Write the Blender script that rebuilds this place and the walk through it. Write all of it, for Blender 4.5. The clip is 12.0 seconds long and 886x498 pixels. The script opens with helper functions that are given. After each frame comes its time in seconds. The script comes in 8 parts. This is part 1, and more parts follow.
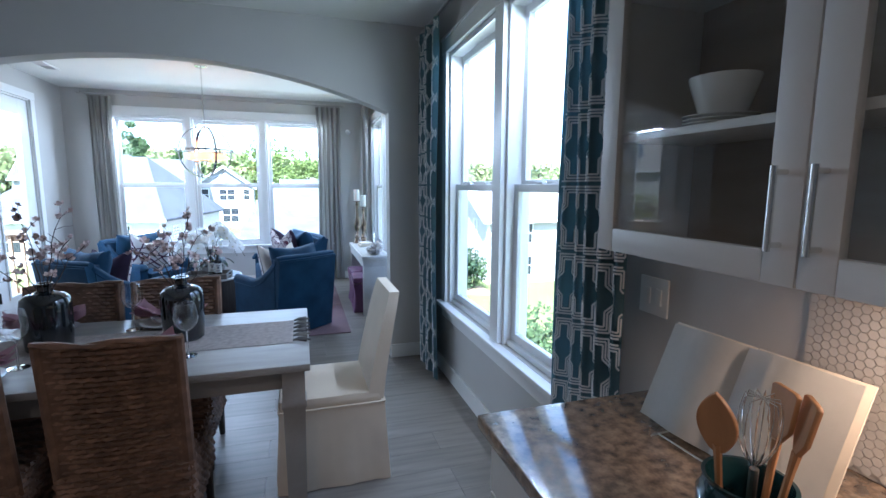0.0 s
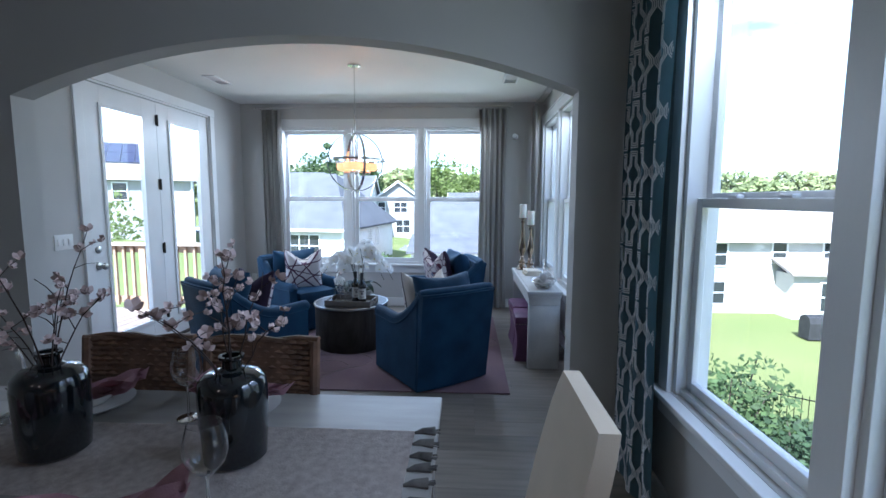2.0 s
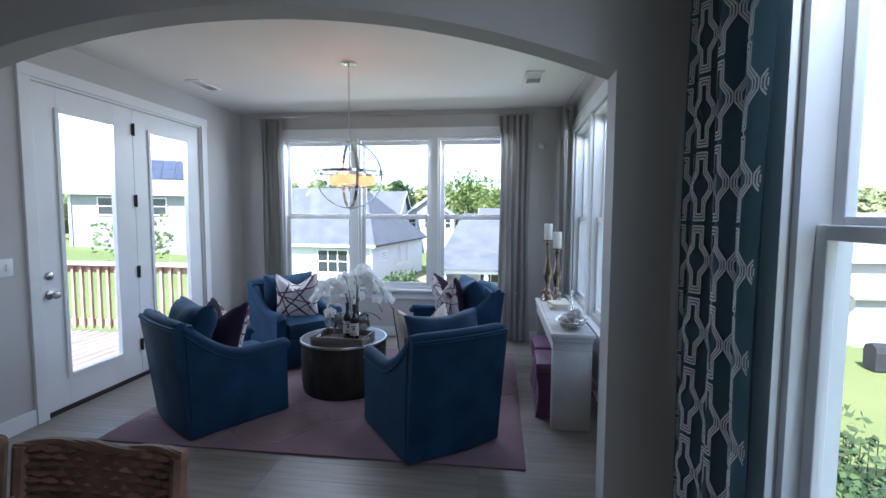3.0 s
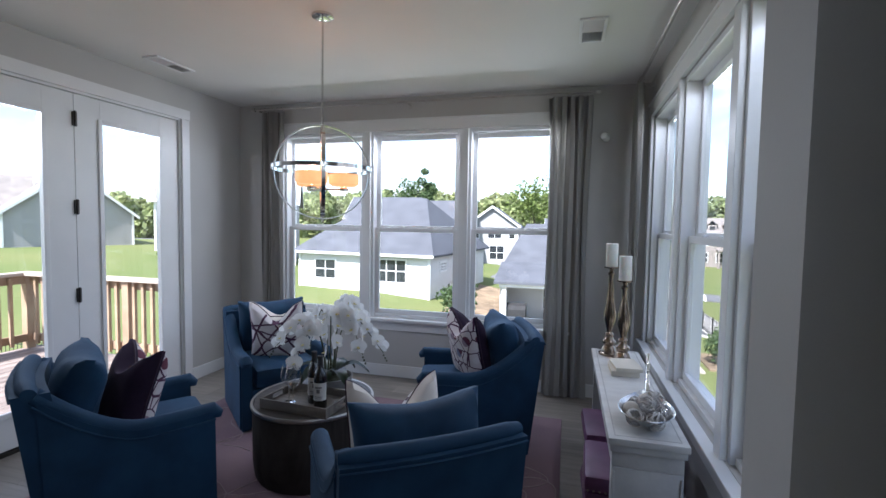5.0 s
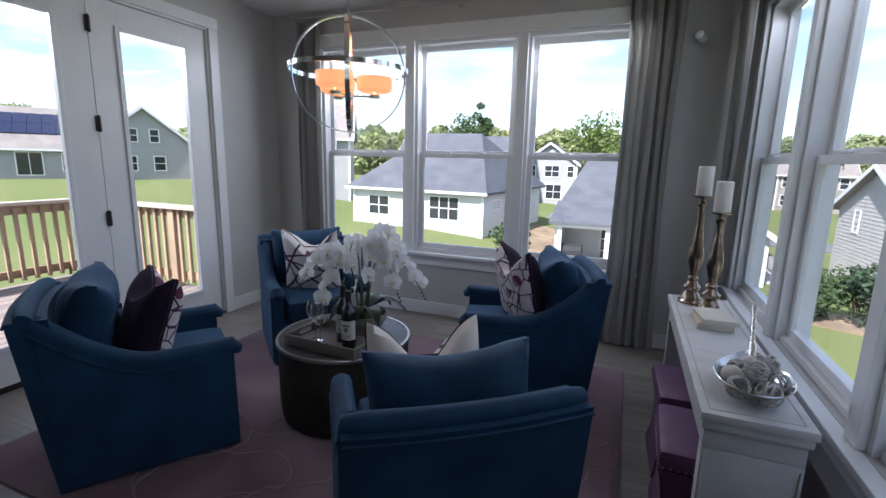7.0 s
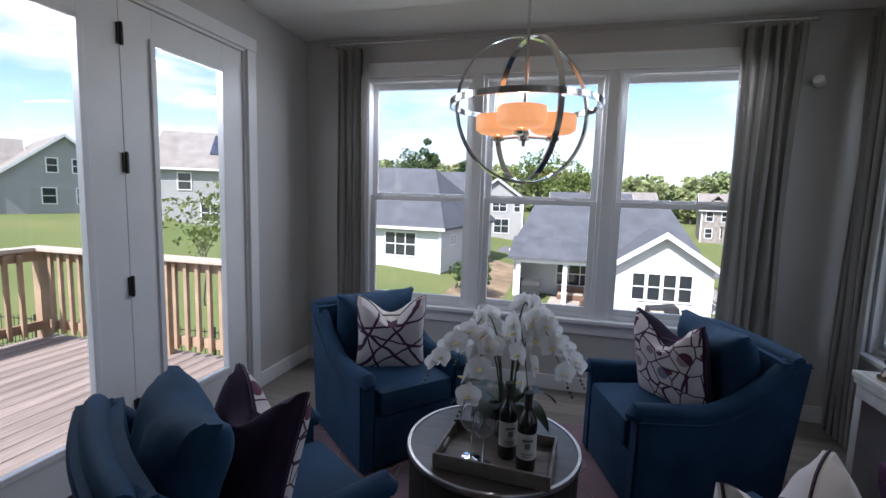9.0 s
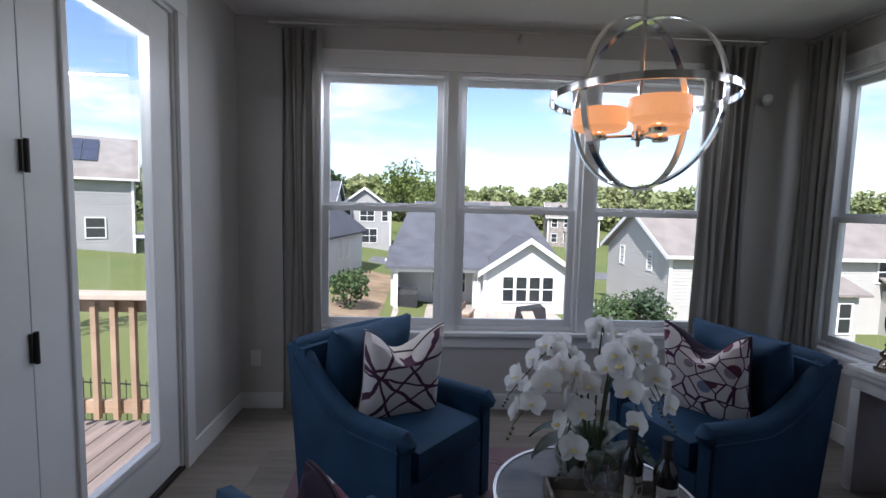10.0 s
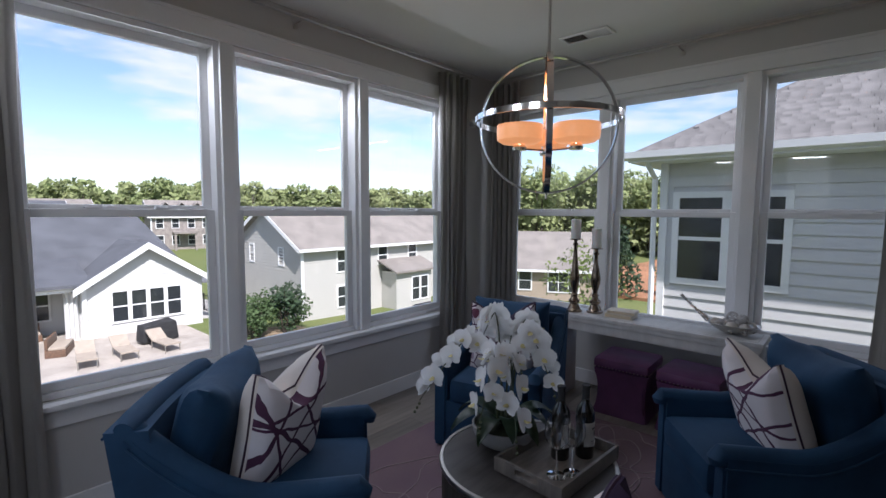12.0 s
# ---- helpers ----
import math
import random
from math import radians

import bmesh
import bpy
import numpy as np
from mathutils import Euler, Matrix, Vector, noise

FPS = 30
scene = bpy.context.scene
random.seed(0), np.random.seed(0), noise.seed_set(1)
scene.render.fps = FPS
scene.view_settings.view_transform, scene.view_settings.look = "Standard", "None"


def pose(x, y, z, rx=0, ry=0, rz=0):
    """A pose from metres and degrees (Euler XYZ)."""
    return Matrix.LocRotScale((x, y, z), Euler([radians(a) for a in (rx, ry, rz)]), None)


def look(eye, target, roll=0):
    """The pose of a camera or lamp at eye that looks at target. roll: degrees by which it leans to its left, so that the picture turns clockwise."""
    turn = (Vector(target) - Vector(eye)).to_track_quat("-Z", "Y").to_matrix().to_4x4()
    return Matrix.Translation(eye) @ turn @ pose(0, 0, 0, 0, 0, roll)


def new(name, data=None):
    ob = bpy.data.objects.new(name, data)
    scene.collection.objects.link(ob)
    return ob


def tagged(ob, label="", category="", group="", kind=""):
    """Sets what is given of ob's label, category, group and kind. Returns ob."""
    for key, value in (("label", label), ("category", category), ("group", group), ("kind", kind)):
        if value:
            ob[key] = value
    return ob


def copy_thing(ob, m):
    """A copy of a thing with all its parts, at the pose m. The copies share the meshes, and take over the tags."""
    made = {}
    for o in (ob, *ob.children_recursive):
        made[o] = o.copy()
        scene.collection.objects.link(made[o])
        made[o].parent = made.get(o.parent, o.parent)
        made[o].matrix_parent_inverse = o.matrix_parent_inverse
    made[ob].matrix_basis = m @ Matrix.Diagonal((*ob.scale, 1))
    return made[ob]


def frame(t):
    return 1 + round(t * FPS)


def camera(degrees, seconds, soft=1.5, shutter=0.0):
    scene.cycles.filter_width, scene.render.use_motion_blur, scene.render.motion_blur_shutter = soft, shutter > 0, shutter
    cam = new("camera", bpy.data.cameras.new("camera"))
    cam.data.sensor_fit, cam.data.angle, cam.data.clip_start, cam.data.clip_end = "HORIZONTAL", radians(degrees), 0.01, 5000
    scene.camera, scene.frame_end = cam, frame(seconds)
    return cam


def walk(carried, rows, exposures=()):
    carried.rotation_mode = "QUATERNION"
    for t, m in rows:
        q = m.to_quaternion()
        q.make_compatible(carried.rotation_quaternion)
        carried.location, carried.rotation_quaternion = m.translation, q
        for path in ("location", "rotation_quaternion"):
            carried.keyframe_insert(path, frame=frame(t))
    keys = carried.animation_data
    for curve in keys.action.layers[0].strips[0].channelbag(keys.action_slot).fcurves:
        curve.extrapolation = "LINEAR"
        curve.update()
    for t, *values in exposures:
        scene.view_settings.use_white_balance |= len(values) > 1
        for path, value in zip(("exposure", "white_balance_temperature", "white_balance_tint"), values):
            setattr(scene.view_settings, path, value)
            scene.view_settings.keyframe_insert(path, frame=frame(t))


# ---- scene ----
cam = camera(87.45, 12.0, soft=1.5)
PATH = [
    (0, (0.314, 0.627, 1.465), (0.894, 2.523, 1.199), 0.3),
    (0.3, (0.372, 0.827, 1.467), (0.692, 2.787, 1.234), 0.1),
    (0.5, (0.396, 0.955, 1.474), (0.632, 2.929, 1.261), 0.3),
    (1, (0.407, 1.253, 1.477), (0.532, 3.238, 1.264), 0.2),
    (1.5, (0.366, 1.556, 1.488), (0.365, 3.544, 1.275), 0.2),
    (2, (0.413, 1.827, 1.473), (0.313, 3.813, 1.259), 0.2),
    (2.5, (0.514, 2.141, 1.483), (0.346, 4.125, 1.298), 0.3),
    (3, (0.577, 2.562, 1.503), (0.338, 4.542, 1.354), 0.3),
    (3.2, (0.618, 2.739, 1.506), (0.354, 4.717, 1.372), 0.3),
    (3.6, (0.618, 3.02, 1.518), (0.324, 4.994, 1.394), 0.45),
    (4.0, (0.64, 3.28, 1.531), (0.297, 5.245, 1.417), 0.6),
    (4.4, (0.704, 3.505, 1.539), (0.306, 5.459, 1.438), 0.75),
    (4.8, (0.756, 3.719, 1.541), (0.29, 5.662, 1.452), 0.9),
    (5, (0.758, 3.837, 1.534), (0.24, 5.765, 1.423), 0.9),
    (5.5, (0.725, 4.079, 1.524), (0.127, 5.976, 1.321), 1.1),
    (6, (0.7, 4.197, 1.472), (0.041, 6.06, 1.161), 1.1),
    (6.5, (0.684, 4.249, 1.433), (-0.027, 6.075, 1.035), 1.2),
    (7, (0.674, 4.265, 1.421), (-0.047, 6.092, 1.044), 1.3),
    (7.2, (0.659, 4.27, 1.417), (-0.044, 6.112, 1.077), 1.4),
    (8.0, (0.25, 4.325, 1.455), (-0.38, 6.21, 1.217), 1.5),
    (8.8, (-0.327, 4.447, 1.487), (-0.879, 6.356, 1.257), 1.6),
    (9, (-0.5, 4.478, 1.492), (-0.993, 6.403, 1.262), 1.7),
    (9.5, (-0.93, 4.606, 1.479), (-1.229, 6.574, 1.28), 1.5),
    (10, (-1.373, 4.805, 1.471), (-1.283, 6.795, 1.297), 1.4),
    (10.5, (-1.695, 4.917, 1.46), (-1.173, 6.841, 1.302), 1.2),
    (11, (-1.98, 5.077, 1.488), (-0.987, 6.806, 1.333), 0.9),
    (11.2, (-2.068, 5.164, 1.474), (-0.966, 6.826, 1.321), 0.6),
    (11.5, (-2.208, 5.29, 1.458), (-0.944, 6.831, 1.297), 0.5),
    (12, (-2.369, 5.38, 1.477), (-0.882, 6.707, 1.315), 0.3),
]
EXPOSURES = [(0.0, 4.15, 5000, 9), (0.5, 3.8, 5000, 9), (1.0, 3.5, 5050, 10), (1.5, 3.42, 5100, 10), (3.0, 3.32, 5400, 13), (5.0, 2.9, 5800, 16), (7.0, 2.6, 5850, 17), (9.5, 2.25, 5950, 18), (12.0, 2.0, 6000, 19)]
walk(cam, [(t, look(eye, target, roll)) for t, eye, target, roll in PATH], EXPOSURES)

# ---- sky and sun ----
TO_SUN = Vector((-0.225, -0.645, 0.72)).normalized()
world = bpy.data.worlds.new("sky")
scene.world = world
world.use_nodes = True
wn, wl = world.node_tree.nodes, world.node_tree.links
wn.clear()
w_out, w_bg = wn.new("ShaderNodeOutputWorld"), wn.new("ShaderNodeBackground")
w_sky = wn.new("ShaderNodeTexSky")
w_sky.sky_type, w_sky.sun_disc = "NISHITA", False
w_sky.sun_elevation = math.asin(TO_SUN.z)
w_sky.dust_density, w_sky.ozone_density, w_sky.air_density = 0.3, 1.6, 1.0
w_sky.sun_rotation = math.atan2(TO_SUN.x, TO_SUN.y)
w_co, w_map = wn.new("ShaderNodeTexCoord"), wn.new("ShaderNodeMapping")
w_map.inputs["Scale"].default_value = (1.2, 1.2, 5.5)
w_noise = wn.new("ShaderNodeTexNoise")
w_noise.inputs["Scale"].default_value, w_noise.inputs["Detail"].default_value = 2.4, 9.0
w_noise.inputs["Roughness"].default_value = 0.62
w_ramp = wn.new("ShaderNodeValToRGB")
w_ramp.color_ramp.elements[0].position, w_ramp.color_ramp.elements[1].position = 0.45, 0.62
w_mix = wn.new("ShaderNodeMix")
w_mix.data_type = "RGBA"
w_mix.inputs["B"].default_value = (5.4, 5.5, 5.7, 1)
wl.new(w_co.outputs["Generated"], w_map.inputs["Vector"])
wl.new(w_map.outputs["Vector"], w_noise.inputs["Vector"])
wl.new(w_noise.outputs["Fac"], w_ramp.inputs["Fac"])
wl.new(w_ramp.outputs["Color"], w_mix.inputs["Factor"])
wl.new(w_sky.outputs["Color"], w_mix.inputs["A"])
wl.new(w_mix.outputs["Result"], w_bg.inputs["Color"])
w_bg.inputs["Strength"].default_value = 0.05
wl.new(w_bg.outputs["Background"], w_out.inputs["Surface"])
sun = new("sun", bpy.data.lights.new("sun", "SUN"))
sun.data.energy, sun.data.angle, sun.data.color = 2.0, radians(0.5), (1.0, 0.95, 0.88)
sun.matrix_world = look((0, 0, 30), Vector((0, 0, 30)) - TO_SUN)

# ---- materials ----


def mat(name, color, rough=0.6, metal=0.0, var=0.12, scale=6.0, bump=0.15, bscale=60.0, stretch=(1, 1, 1), second=None, spec=0.5, sheen=0.0, island=0.0, rnd=0.0, coat=0.0, coords="Object"):
    """A surface with variation at two scales, fine relief, and a little wear in its gloss."""
    m = bpy.data.materials.new(name)
    m.use_nodes = True
    n, l = m.node_tree.nodes, m.node_tree.links
    b = n["Principled BSDF"]
    co, mp = n.new("ShaderNodeTexCoord"), n.new("ShaderNodeMapping")
    mp.inputs["Scale"].default_value = stretch
    l.new(co.outputs[coords], mp.inputs["Vector"])
    big, fine = n.new("ShaderNodeTexNoise"), n.new("ShaderNodeTexNoise")
    for t, s, d in ((big, scale, 5.0), (fine, bscale, 3.0)):
        t.inputs["Scale"].default_value, t.inputs["Detail"].default_value = s, d
        l.new(mp.outputs["Vector"], t.inputs["Vector"])
    mix = n.new("ShaderNodeMix")
    mix.data_type = "RGBA"
    c2 = second or tuple(max(0.0, c * (1 - 2.2 * var)) for c in color)
    mix.inputs["A"].default_value, mix.inputs["B"].default_value = (*color, 1), (*c2, 1)
    ramp = n.new("ShaderNodeMapRange")
    ramp.inputs["From Min"].default_value, ramp.inputs["From Max"].default_value = 0.32, 0.7
    l.new(big.outputs["Fac"], ramp.inputs["Value"])
    l.new(ramp.outputs["Result"], mix.inputs["Factor"])
    out = mix.outputs["Result"]
    hs = n.new("ShaderNodeHueSaturation")
    l.new(out, hs.inputs["Color"])
    vm = n.new("ShaderNodeMapRange")
    vm.inputs["To Min"].default_value, vm.inputs["To Max"].default_value = 1 - var * 0.7, 1 + var * 0.7
    l.new(fine.outputs["Fac"], vm.inputs["Value"])
    val = vm.outputs["Result"]
    if island or rnd:
        src = n.new("ShaderNodeNewGeometry").outputs["Random Per Island"] if island else n.new("ShaderNodeObjectInfo").outputs["Random"]
        im = n.new("ShaderNodeMapRange")
        k = island or rnd
        im.inputs["To Min"].default_value, im.inputs["To Max"].default_value = 1 - k, 1 + k
        l.new(src, im.inputs["Value"])
        mu = n.new("ShaderNodeMath")
        mu.operation = "MULTIPLY"
        l.new(val, mu.inputs[0])
        l.new(im.outputs["Result"], mu.inputs[1])
        val = mu.outputs[0]
    l.new(val, hs.inputs["Value"])
    l.new(hs.outputs["Color"], b.inputs["Base Color"])
    rm = n.new("ShaderNodeMapRange")
    rm.inputs["To Min"].default_value, rm.inputs["To Max"].default_value = max(0.02, rough - 0.08), min(1.0, rough + 0.08)
    l.new(big.outputs["Fac"], rm.inputs["Value"])
    l.new(rm.outputs["Result"], b.inputs["Roughness"])
    b.inputs["Metallic"].default_value = metal
    b.inputs["Specular IOR Level"].default_value = spec
    b.inputs["Sheen Weight"].default_value = sheen
    b.inputs["Sheen Roughness"].default_value = 0.35
    b.inputs["Sheen Tint"].default_value = (*[min(1, c * 2 + 0.1) for c in color], 1)
    b.inputs["Coat Weight"].default_value = coat
    if bump:
        bp = n.new("ShaderNodeBump")
        bp.inputs["Strength"].default_value, bp.inputs["Distance"].default_value = bump, 0.004
        l.new(fine.outputs["Fac"], bp.inputs["Height"])
        l.new(bp.outputs["Normal"], b.inputs["Normal"])
    return m


def glass_mat(name, tint=(1, 1, 1), rough=0.0):
    m = bpy.data.materials.new(name)
    m.use_nodes = True
    b = m.node_tree.nodes["Principled BSDF"]
    b.inputs["Base Color"].default_value = (*tint, 1)
    b.inputs["Roughness"].default_value, b.inputs["IOR"].default_value = rough, 1.45
    b.inputs["Transmission Weight"].default_value = 1.0
    return m


def pane_mat(name):
    """Thin flat glazing: clear, with a weak mirror that grows at grazing angles."""
    m = bpy.data.materials.new(name)
    m.use_nodes = True
    n, l = m.node_tree.nodes, m.node_tree.links
    n.clear()
    out, mx = n.new("ShaderNodeOutputMaterial"), n.new("ShaderNodeMixShader")
    tr, gl, fr = n.new("ShaderNodeBsdfTransparent"), n.new("ShaderNodeBsdfGlossy"), n.new("ShaderNodeLayerWeight")
    tr.inputs["Color"].default_value = (0.97, 0.98, 0.975, 1)
    gl.inputs["Roughness"].default_value = 0.01
    pw, ml = n.new("ShaderNodeMath"), n.new("ShaderNodeMath")
    pw.operation, pw.inputs[1].default_value = "POWER", 5.0
    ml.operation, ml.inputs[1].default_value, ml.inputs[2].default_value = "MULTIPLY_ADD", 0.6, 0.025
    l.new(fr.outputs["Facing"], pw.inputs[0])
    l.new(pw.outputs[0], ml.inputs[0])
    l.new(ml.outputs[0], mx.inputs["Fac"])
    l.new(tr.outputs["BSDF"], mx.inputs[1])
    l.new(gl.outputs["BSDF"], mx.inputs[2])
    l.new(mx.outputs["Shader"], out.inputs["Surface"])
    return m


def lit(m, color, strength):
    b = m.node_tree.nodes["Principled BSDF"]
    b.inputs["Emission Color"].default_value, b.inputs["Emission Strength"].default_value = (*color, 1), strength
    return m


M_WALL = mat("wall_paint", (0.53, 0.517, 0.495), 0.75, var=0.035, scale=1.3, bump=0.06, bscale=220)
M_CEIL = mat("ceiling_paint", (0.78, 0.77, 0.74), 0.85, var=0.03, scale=1.0, bump=0.08, bscale=180)
M_TRIM = mat("white_trim_paint", (0.80, 0.80, 0.79), 0.38, var=0.03, scale=3, bump=0.04, bscale=90)
M_VINYL = mat("white_vinyl", (0.82, 0.82, 0.82), 0.32, var=0.02, scale=4, bump=0.02)
M_PLANK = mat("plank_floor", (0.235, 0.207, 0.178), 0.38, var=0.16, scale=2.6, bump=0.10, bscale=30, stretch=(0.7, 9, 1), second=(0.15, 0.132, 0.115), rnd=0.14)
M_VELVET = mat("blue_velvet", (0.0135, 0.052, 0.108), 0.7, var=0.25, scale=5, bump=0.25, bscale=420, second=(0.008, 0.031, 0.068), sheen=0.4, spec=0.25)
M_RUG = mat("plum_rug", (0.215, 0.15, 0.16), 0.95, var=0.2, scale=2.4, bump=0.7, bscale=260, second=(0.17, 0.115, 0.138), sheen=0.4, spec=0.1)
M_RUGLINE = mat("rug_line_pile", (0.33, 0.26, 0.265), 0.9, var=0.12, bump=0.5, bscale=300, spec=0.15)
M_CHROME = mat("polished_nickel", (0.78, 0.77, 0.75), 0.12, 1.0, var=0.03, bump=0.0)
M_NICKEL = mat("brushed_nickel", (0.55, 0.53, 0.50), 0.32, 1.0, var=0.06, bump=0.05, bscale=200)
M_DARKMETAL = mat("dark_bronze_metal", (0.06, 0.055, 0.05), 0.4, 0.8, var=0.1, bump=0.05)
M_PANE = pane_mat("window_glass")
M_GLASS = glass_mat("clear_glass")
M_DRAPE = mat("grey_linen_drape", (0.46, 0.44, 0.41), 0.85, var=0.1, scale=3, bump=0.25, bscale=300, stretch=(1, 1, 0.25), sheen=0.15)
M_CONSOLE = mat("whitewashed_console_paint", (0.62, 0.61, 0.58), 0.5, var=0.09, scale=5, bump=0.14, bscale=70, stretch=(1, 3, 1))
M_PURPLE = mat("purple_leather", (0.15, 0.055, 0.135), 0.5, var=0.14, scale=8, bump=0.18, bscale=150, sheen=0.2)
M_TABLETOP = mat("grey_taupe_wood", (0.35, 0.332, 0.308), 0.44, var=0.1, scale=3, bump=0.08, bscale=60, stretch=(1, 6, 1))
M_WICKER = mat("brown_wicker", (0.205, 0.115, 0.07), 0.6, var=0.25, scale=14, bump=0.3, bscale=120, second=(0.085, 0.05, 0.033), island=0.3)
M_DARKLEG = mat("dark_wood_leg", (0.06, 0.045, 0.035), 0.45, var=0.2, scale=10, bump=0.1)
M_CREAM = mat("cream_slipcover", (0.68, 0.575, 0.44), 0.85, var=0.06, scale=4, bump=0.2, bscale=350, sheen=0.2)
M_COFFEE = mat("charcoal_brown_oak", (0.05, 0.043, 0.038), 0.62, var=0.22, scale=5, bump=0.2, bscale=50, stretch=(1, 9, 1), spec=0.12)
M_COFFEETOP = mat("waxed_charcoal_oak", (0.06, 0.052, 0.046), 0.36, var=0.2, scale=5, bump=0.12, bscale=50, stretch=(1, 9, 1), spec=0.5)
M_OUTLETW = mat("white_plastic", (0.78, 0.78, 0.76), 0.35, var=0.02, bump=0.0)

# ---- helpers of this scene ----


def box(bm, x0, x1, y0, y1, z0, z1, bevel=0.0):
    vs = [bm.verts.new((x, y, z)) for z in (z0, z1) for y in (y0, y1) for x in (x0, x1)]
    fs = [bm.faces.new([vs[i] for i in q]) for q in ((0, 2, 3, 1), (4, 5, 7, 6), (0, 1, 5, 4), (2, 6, 7, 3), (0, 4, 6, 2), (1, 3, 7, 5))]
    if bevel:
        es = list({e for f in fs for e in f.edges})
        bmesh.ops.bevel(bm, geom=es, offset=bevel, segments=2, affect="EDGES", profile=0.6)
    return vs


def boxm(x0, x1, y0, y1, z0, z1, bevel=0.0):
    bm = bmesh.new()
    box(bm, x0, x1, y0, y1, z0, z1, bevel)
    return bm


def lathe(bm, profile, seg=24, center=(0, 0, 0), close=True):
    """Turns a profile of (radius, height) about z."""
    rings = []
    for r, z in profile:
        if r < 1e-5:
            rings.append([bm.verts.new((center[0], center[1], center[2] + z))])
        else:
            rings.append([bm.verts.new((center[0] + r * math.cos(2 * math.pi * i / seg), center[1] + r * math.sin(2 * math.pi * i / seg), center[2] + z)) for i in range(seg)])
    for a, b in zip(rings, rings[1:]):
        for i in range(seg):
            j = (i + 1) % seg
            q = [a[i % len(a)], a[j % len(a)], b[j % len(b)], b[i % len(b)]]
            u = []
            for v in q:
                if v not in u:
                    u.append(v)
            if len(u) > 2:
                bm.faces.new(u)
    if close:
        for ring in (rings[0], rings[-1]):
            if len(ring) > 2:
                bm.faces.new(ring)
    bmesh.ops.recalc_face_normals(bm, faces=bm.faces)
    return bm


def tube(bm, pts, r, seg=8, closed=False, flat=1.0):
    """A round bar along points; r may be a list."""
    pts = [Vector(p) for p in pts]
    n = len(pts)
    rs = r if isinstance(r, (list, tuple)) else [r] * n
    rings, up = [], None
    for i, p in enumerate(pts):
        a = pts[(i - 1) % n] if closed or i else p
        b = pts[(i + 1) % n] if closed or i < n - 1 else p
        d = (b - a).normalized()
        if up is None:
            up = d.orthogonal().normalized()
        up = (up - d * up.dot(d)).normalized()
        side = d.cross(up)
        rings.append([bm.verts.new(p + rs[i] * (math.cos(2 * math.pi * k / seg) * up + flat * math.sin(2 * math.pi * k / seg) * side)) for k in range(seg)])
    pairs = list(zip(rings, rings[1:])) + ([(rings[-1], rings[0])] if closed else [])
    for a, b in pairs:
        for k in range(seg):
            bm.faces.new((a[k], a[(k + 1) % seg], b[(k + 1) % seg], b[k]))
    if not closed:
        bm.faces.new(rings[0][::-1])
        bm.faces.new(rings[-1])
    return bm


def prism(bm, poly, lo, hi, axis="x"):
    """Extrudes a polygon given in the two other axes from lo to hi along axis."""
    def at(u, v, w):
        return {"x": (w, u, v), "y": (u, w, v), "z": (u, v, w)}[axis]
    a = [bm.verts.new(at(u, v, lo)) for u, v in poly]
    b = [bm.verts.new(at(u, v, hi)) for u, v in poly]
    n = len(poly)
    fs = [bm.faces.new(a), bm.faces.new(b[::-1])]
    fs += [bm.faces.new((a[i], b[i], b[(i + 1) % n], a[(i + 1) % n])) for i in range(n)]
    bmesh.ops.recalc_face_normals(bm, faces=fs)
    return fs


def cushion(bm, sx, sy, sz, n=10, puff=1.0, pinch=0.12):
    """A plump pad, sx by sy by sz, with soft edges and drawn corners."""
    def put(u, v, s):
        edge = (1 - u ** 4) * (1 - v ** 4)
        k = 1 - pinch * (1 - u * u) * v * v * abs(v)
        kk = 1 - pinch * (1 - v * v) * u * u * abs(u)
        wob = 1 + 0.05 * noise.noise(Vector((u * 2.1, v * 2.3, s * 3.0 + sx)))
        return (u * sx / 2 * kk, v * sy / 2 * k, s * sz / 2 * (0.16 + 0.84 * puff * max(0, edge) ** 0.55) * wob)
    grid = {}
    for s in (-1, 1):
        for i in range(n + 1):
            for j in range(n + 1):
                u, v = 2 * i / n - 1, 2 * j / n - 1
                grid[s, i, j] = bm.verts.new(put(u, v, s))
    for s in (-1, 1):
        for i in range(n):
            for j in range(n):
                q = [grid[s, i, j], grid[s, i + 1, j], grid[s, i + 1, j + 1], grid[s, i, j + 1]]
                bm.faces.new(q if s > 0 else q[::-1])
    ring = [(i, 0) for i in range(n)] + [(n, j) for j in range(n)] + [(n - i, n) for i in range(n)] + [(0, n - j) for j in range(n)]
    for a, b in zip(ring, ring[1:] + ring[:1]):
        bm.faces.new((grid[-1, *a], grid[-1, *b], grid[1, *b], grid[1, *a]))
    return bm


def smooth(me, angle=40):
    for p in me.polygons:
        p.use_smooth = True
    me.set_sharp_from_angle(angle=radians(angle))


def part(name, bm, material, parent=None, label="", at=None, soft=True):
    """Links a bmesh as one mesh object under a thing or a part."""
    me = bpy.data.meshes.new(name)
    bm.normal_update()
    bm.to_mesh(me)
    bm.free()
    for m in material if isinstance(material, (list, tuple)) else [material]:
        me.materials.append(m)
    if soft:
        smooth(me)
    ob = new(name, me)
    if parent is not None:
        ob.parent = parent
    if at is not None:
        ob.matrix_basis = at
    if label:
        ob["label"] = label
    return ob


def again(ob, parent, at):
    """One more object on the mesh of ob."""
    o = new(ob.name.split(".")[0], ob.data)
    o.parent = parent
    o.matrix_basis = at
    return o


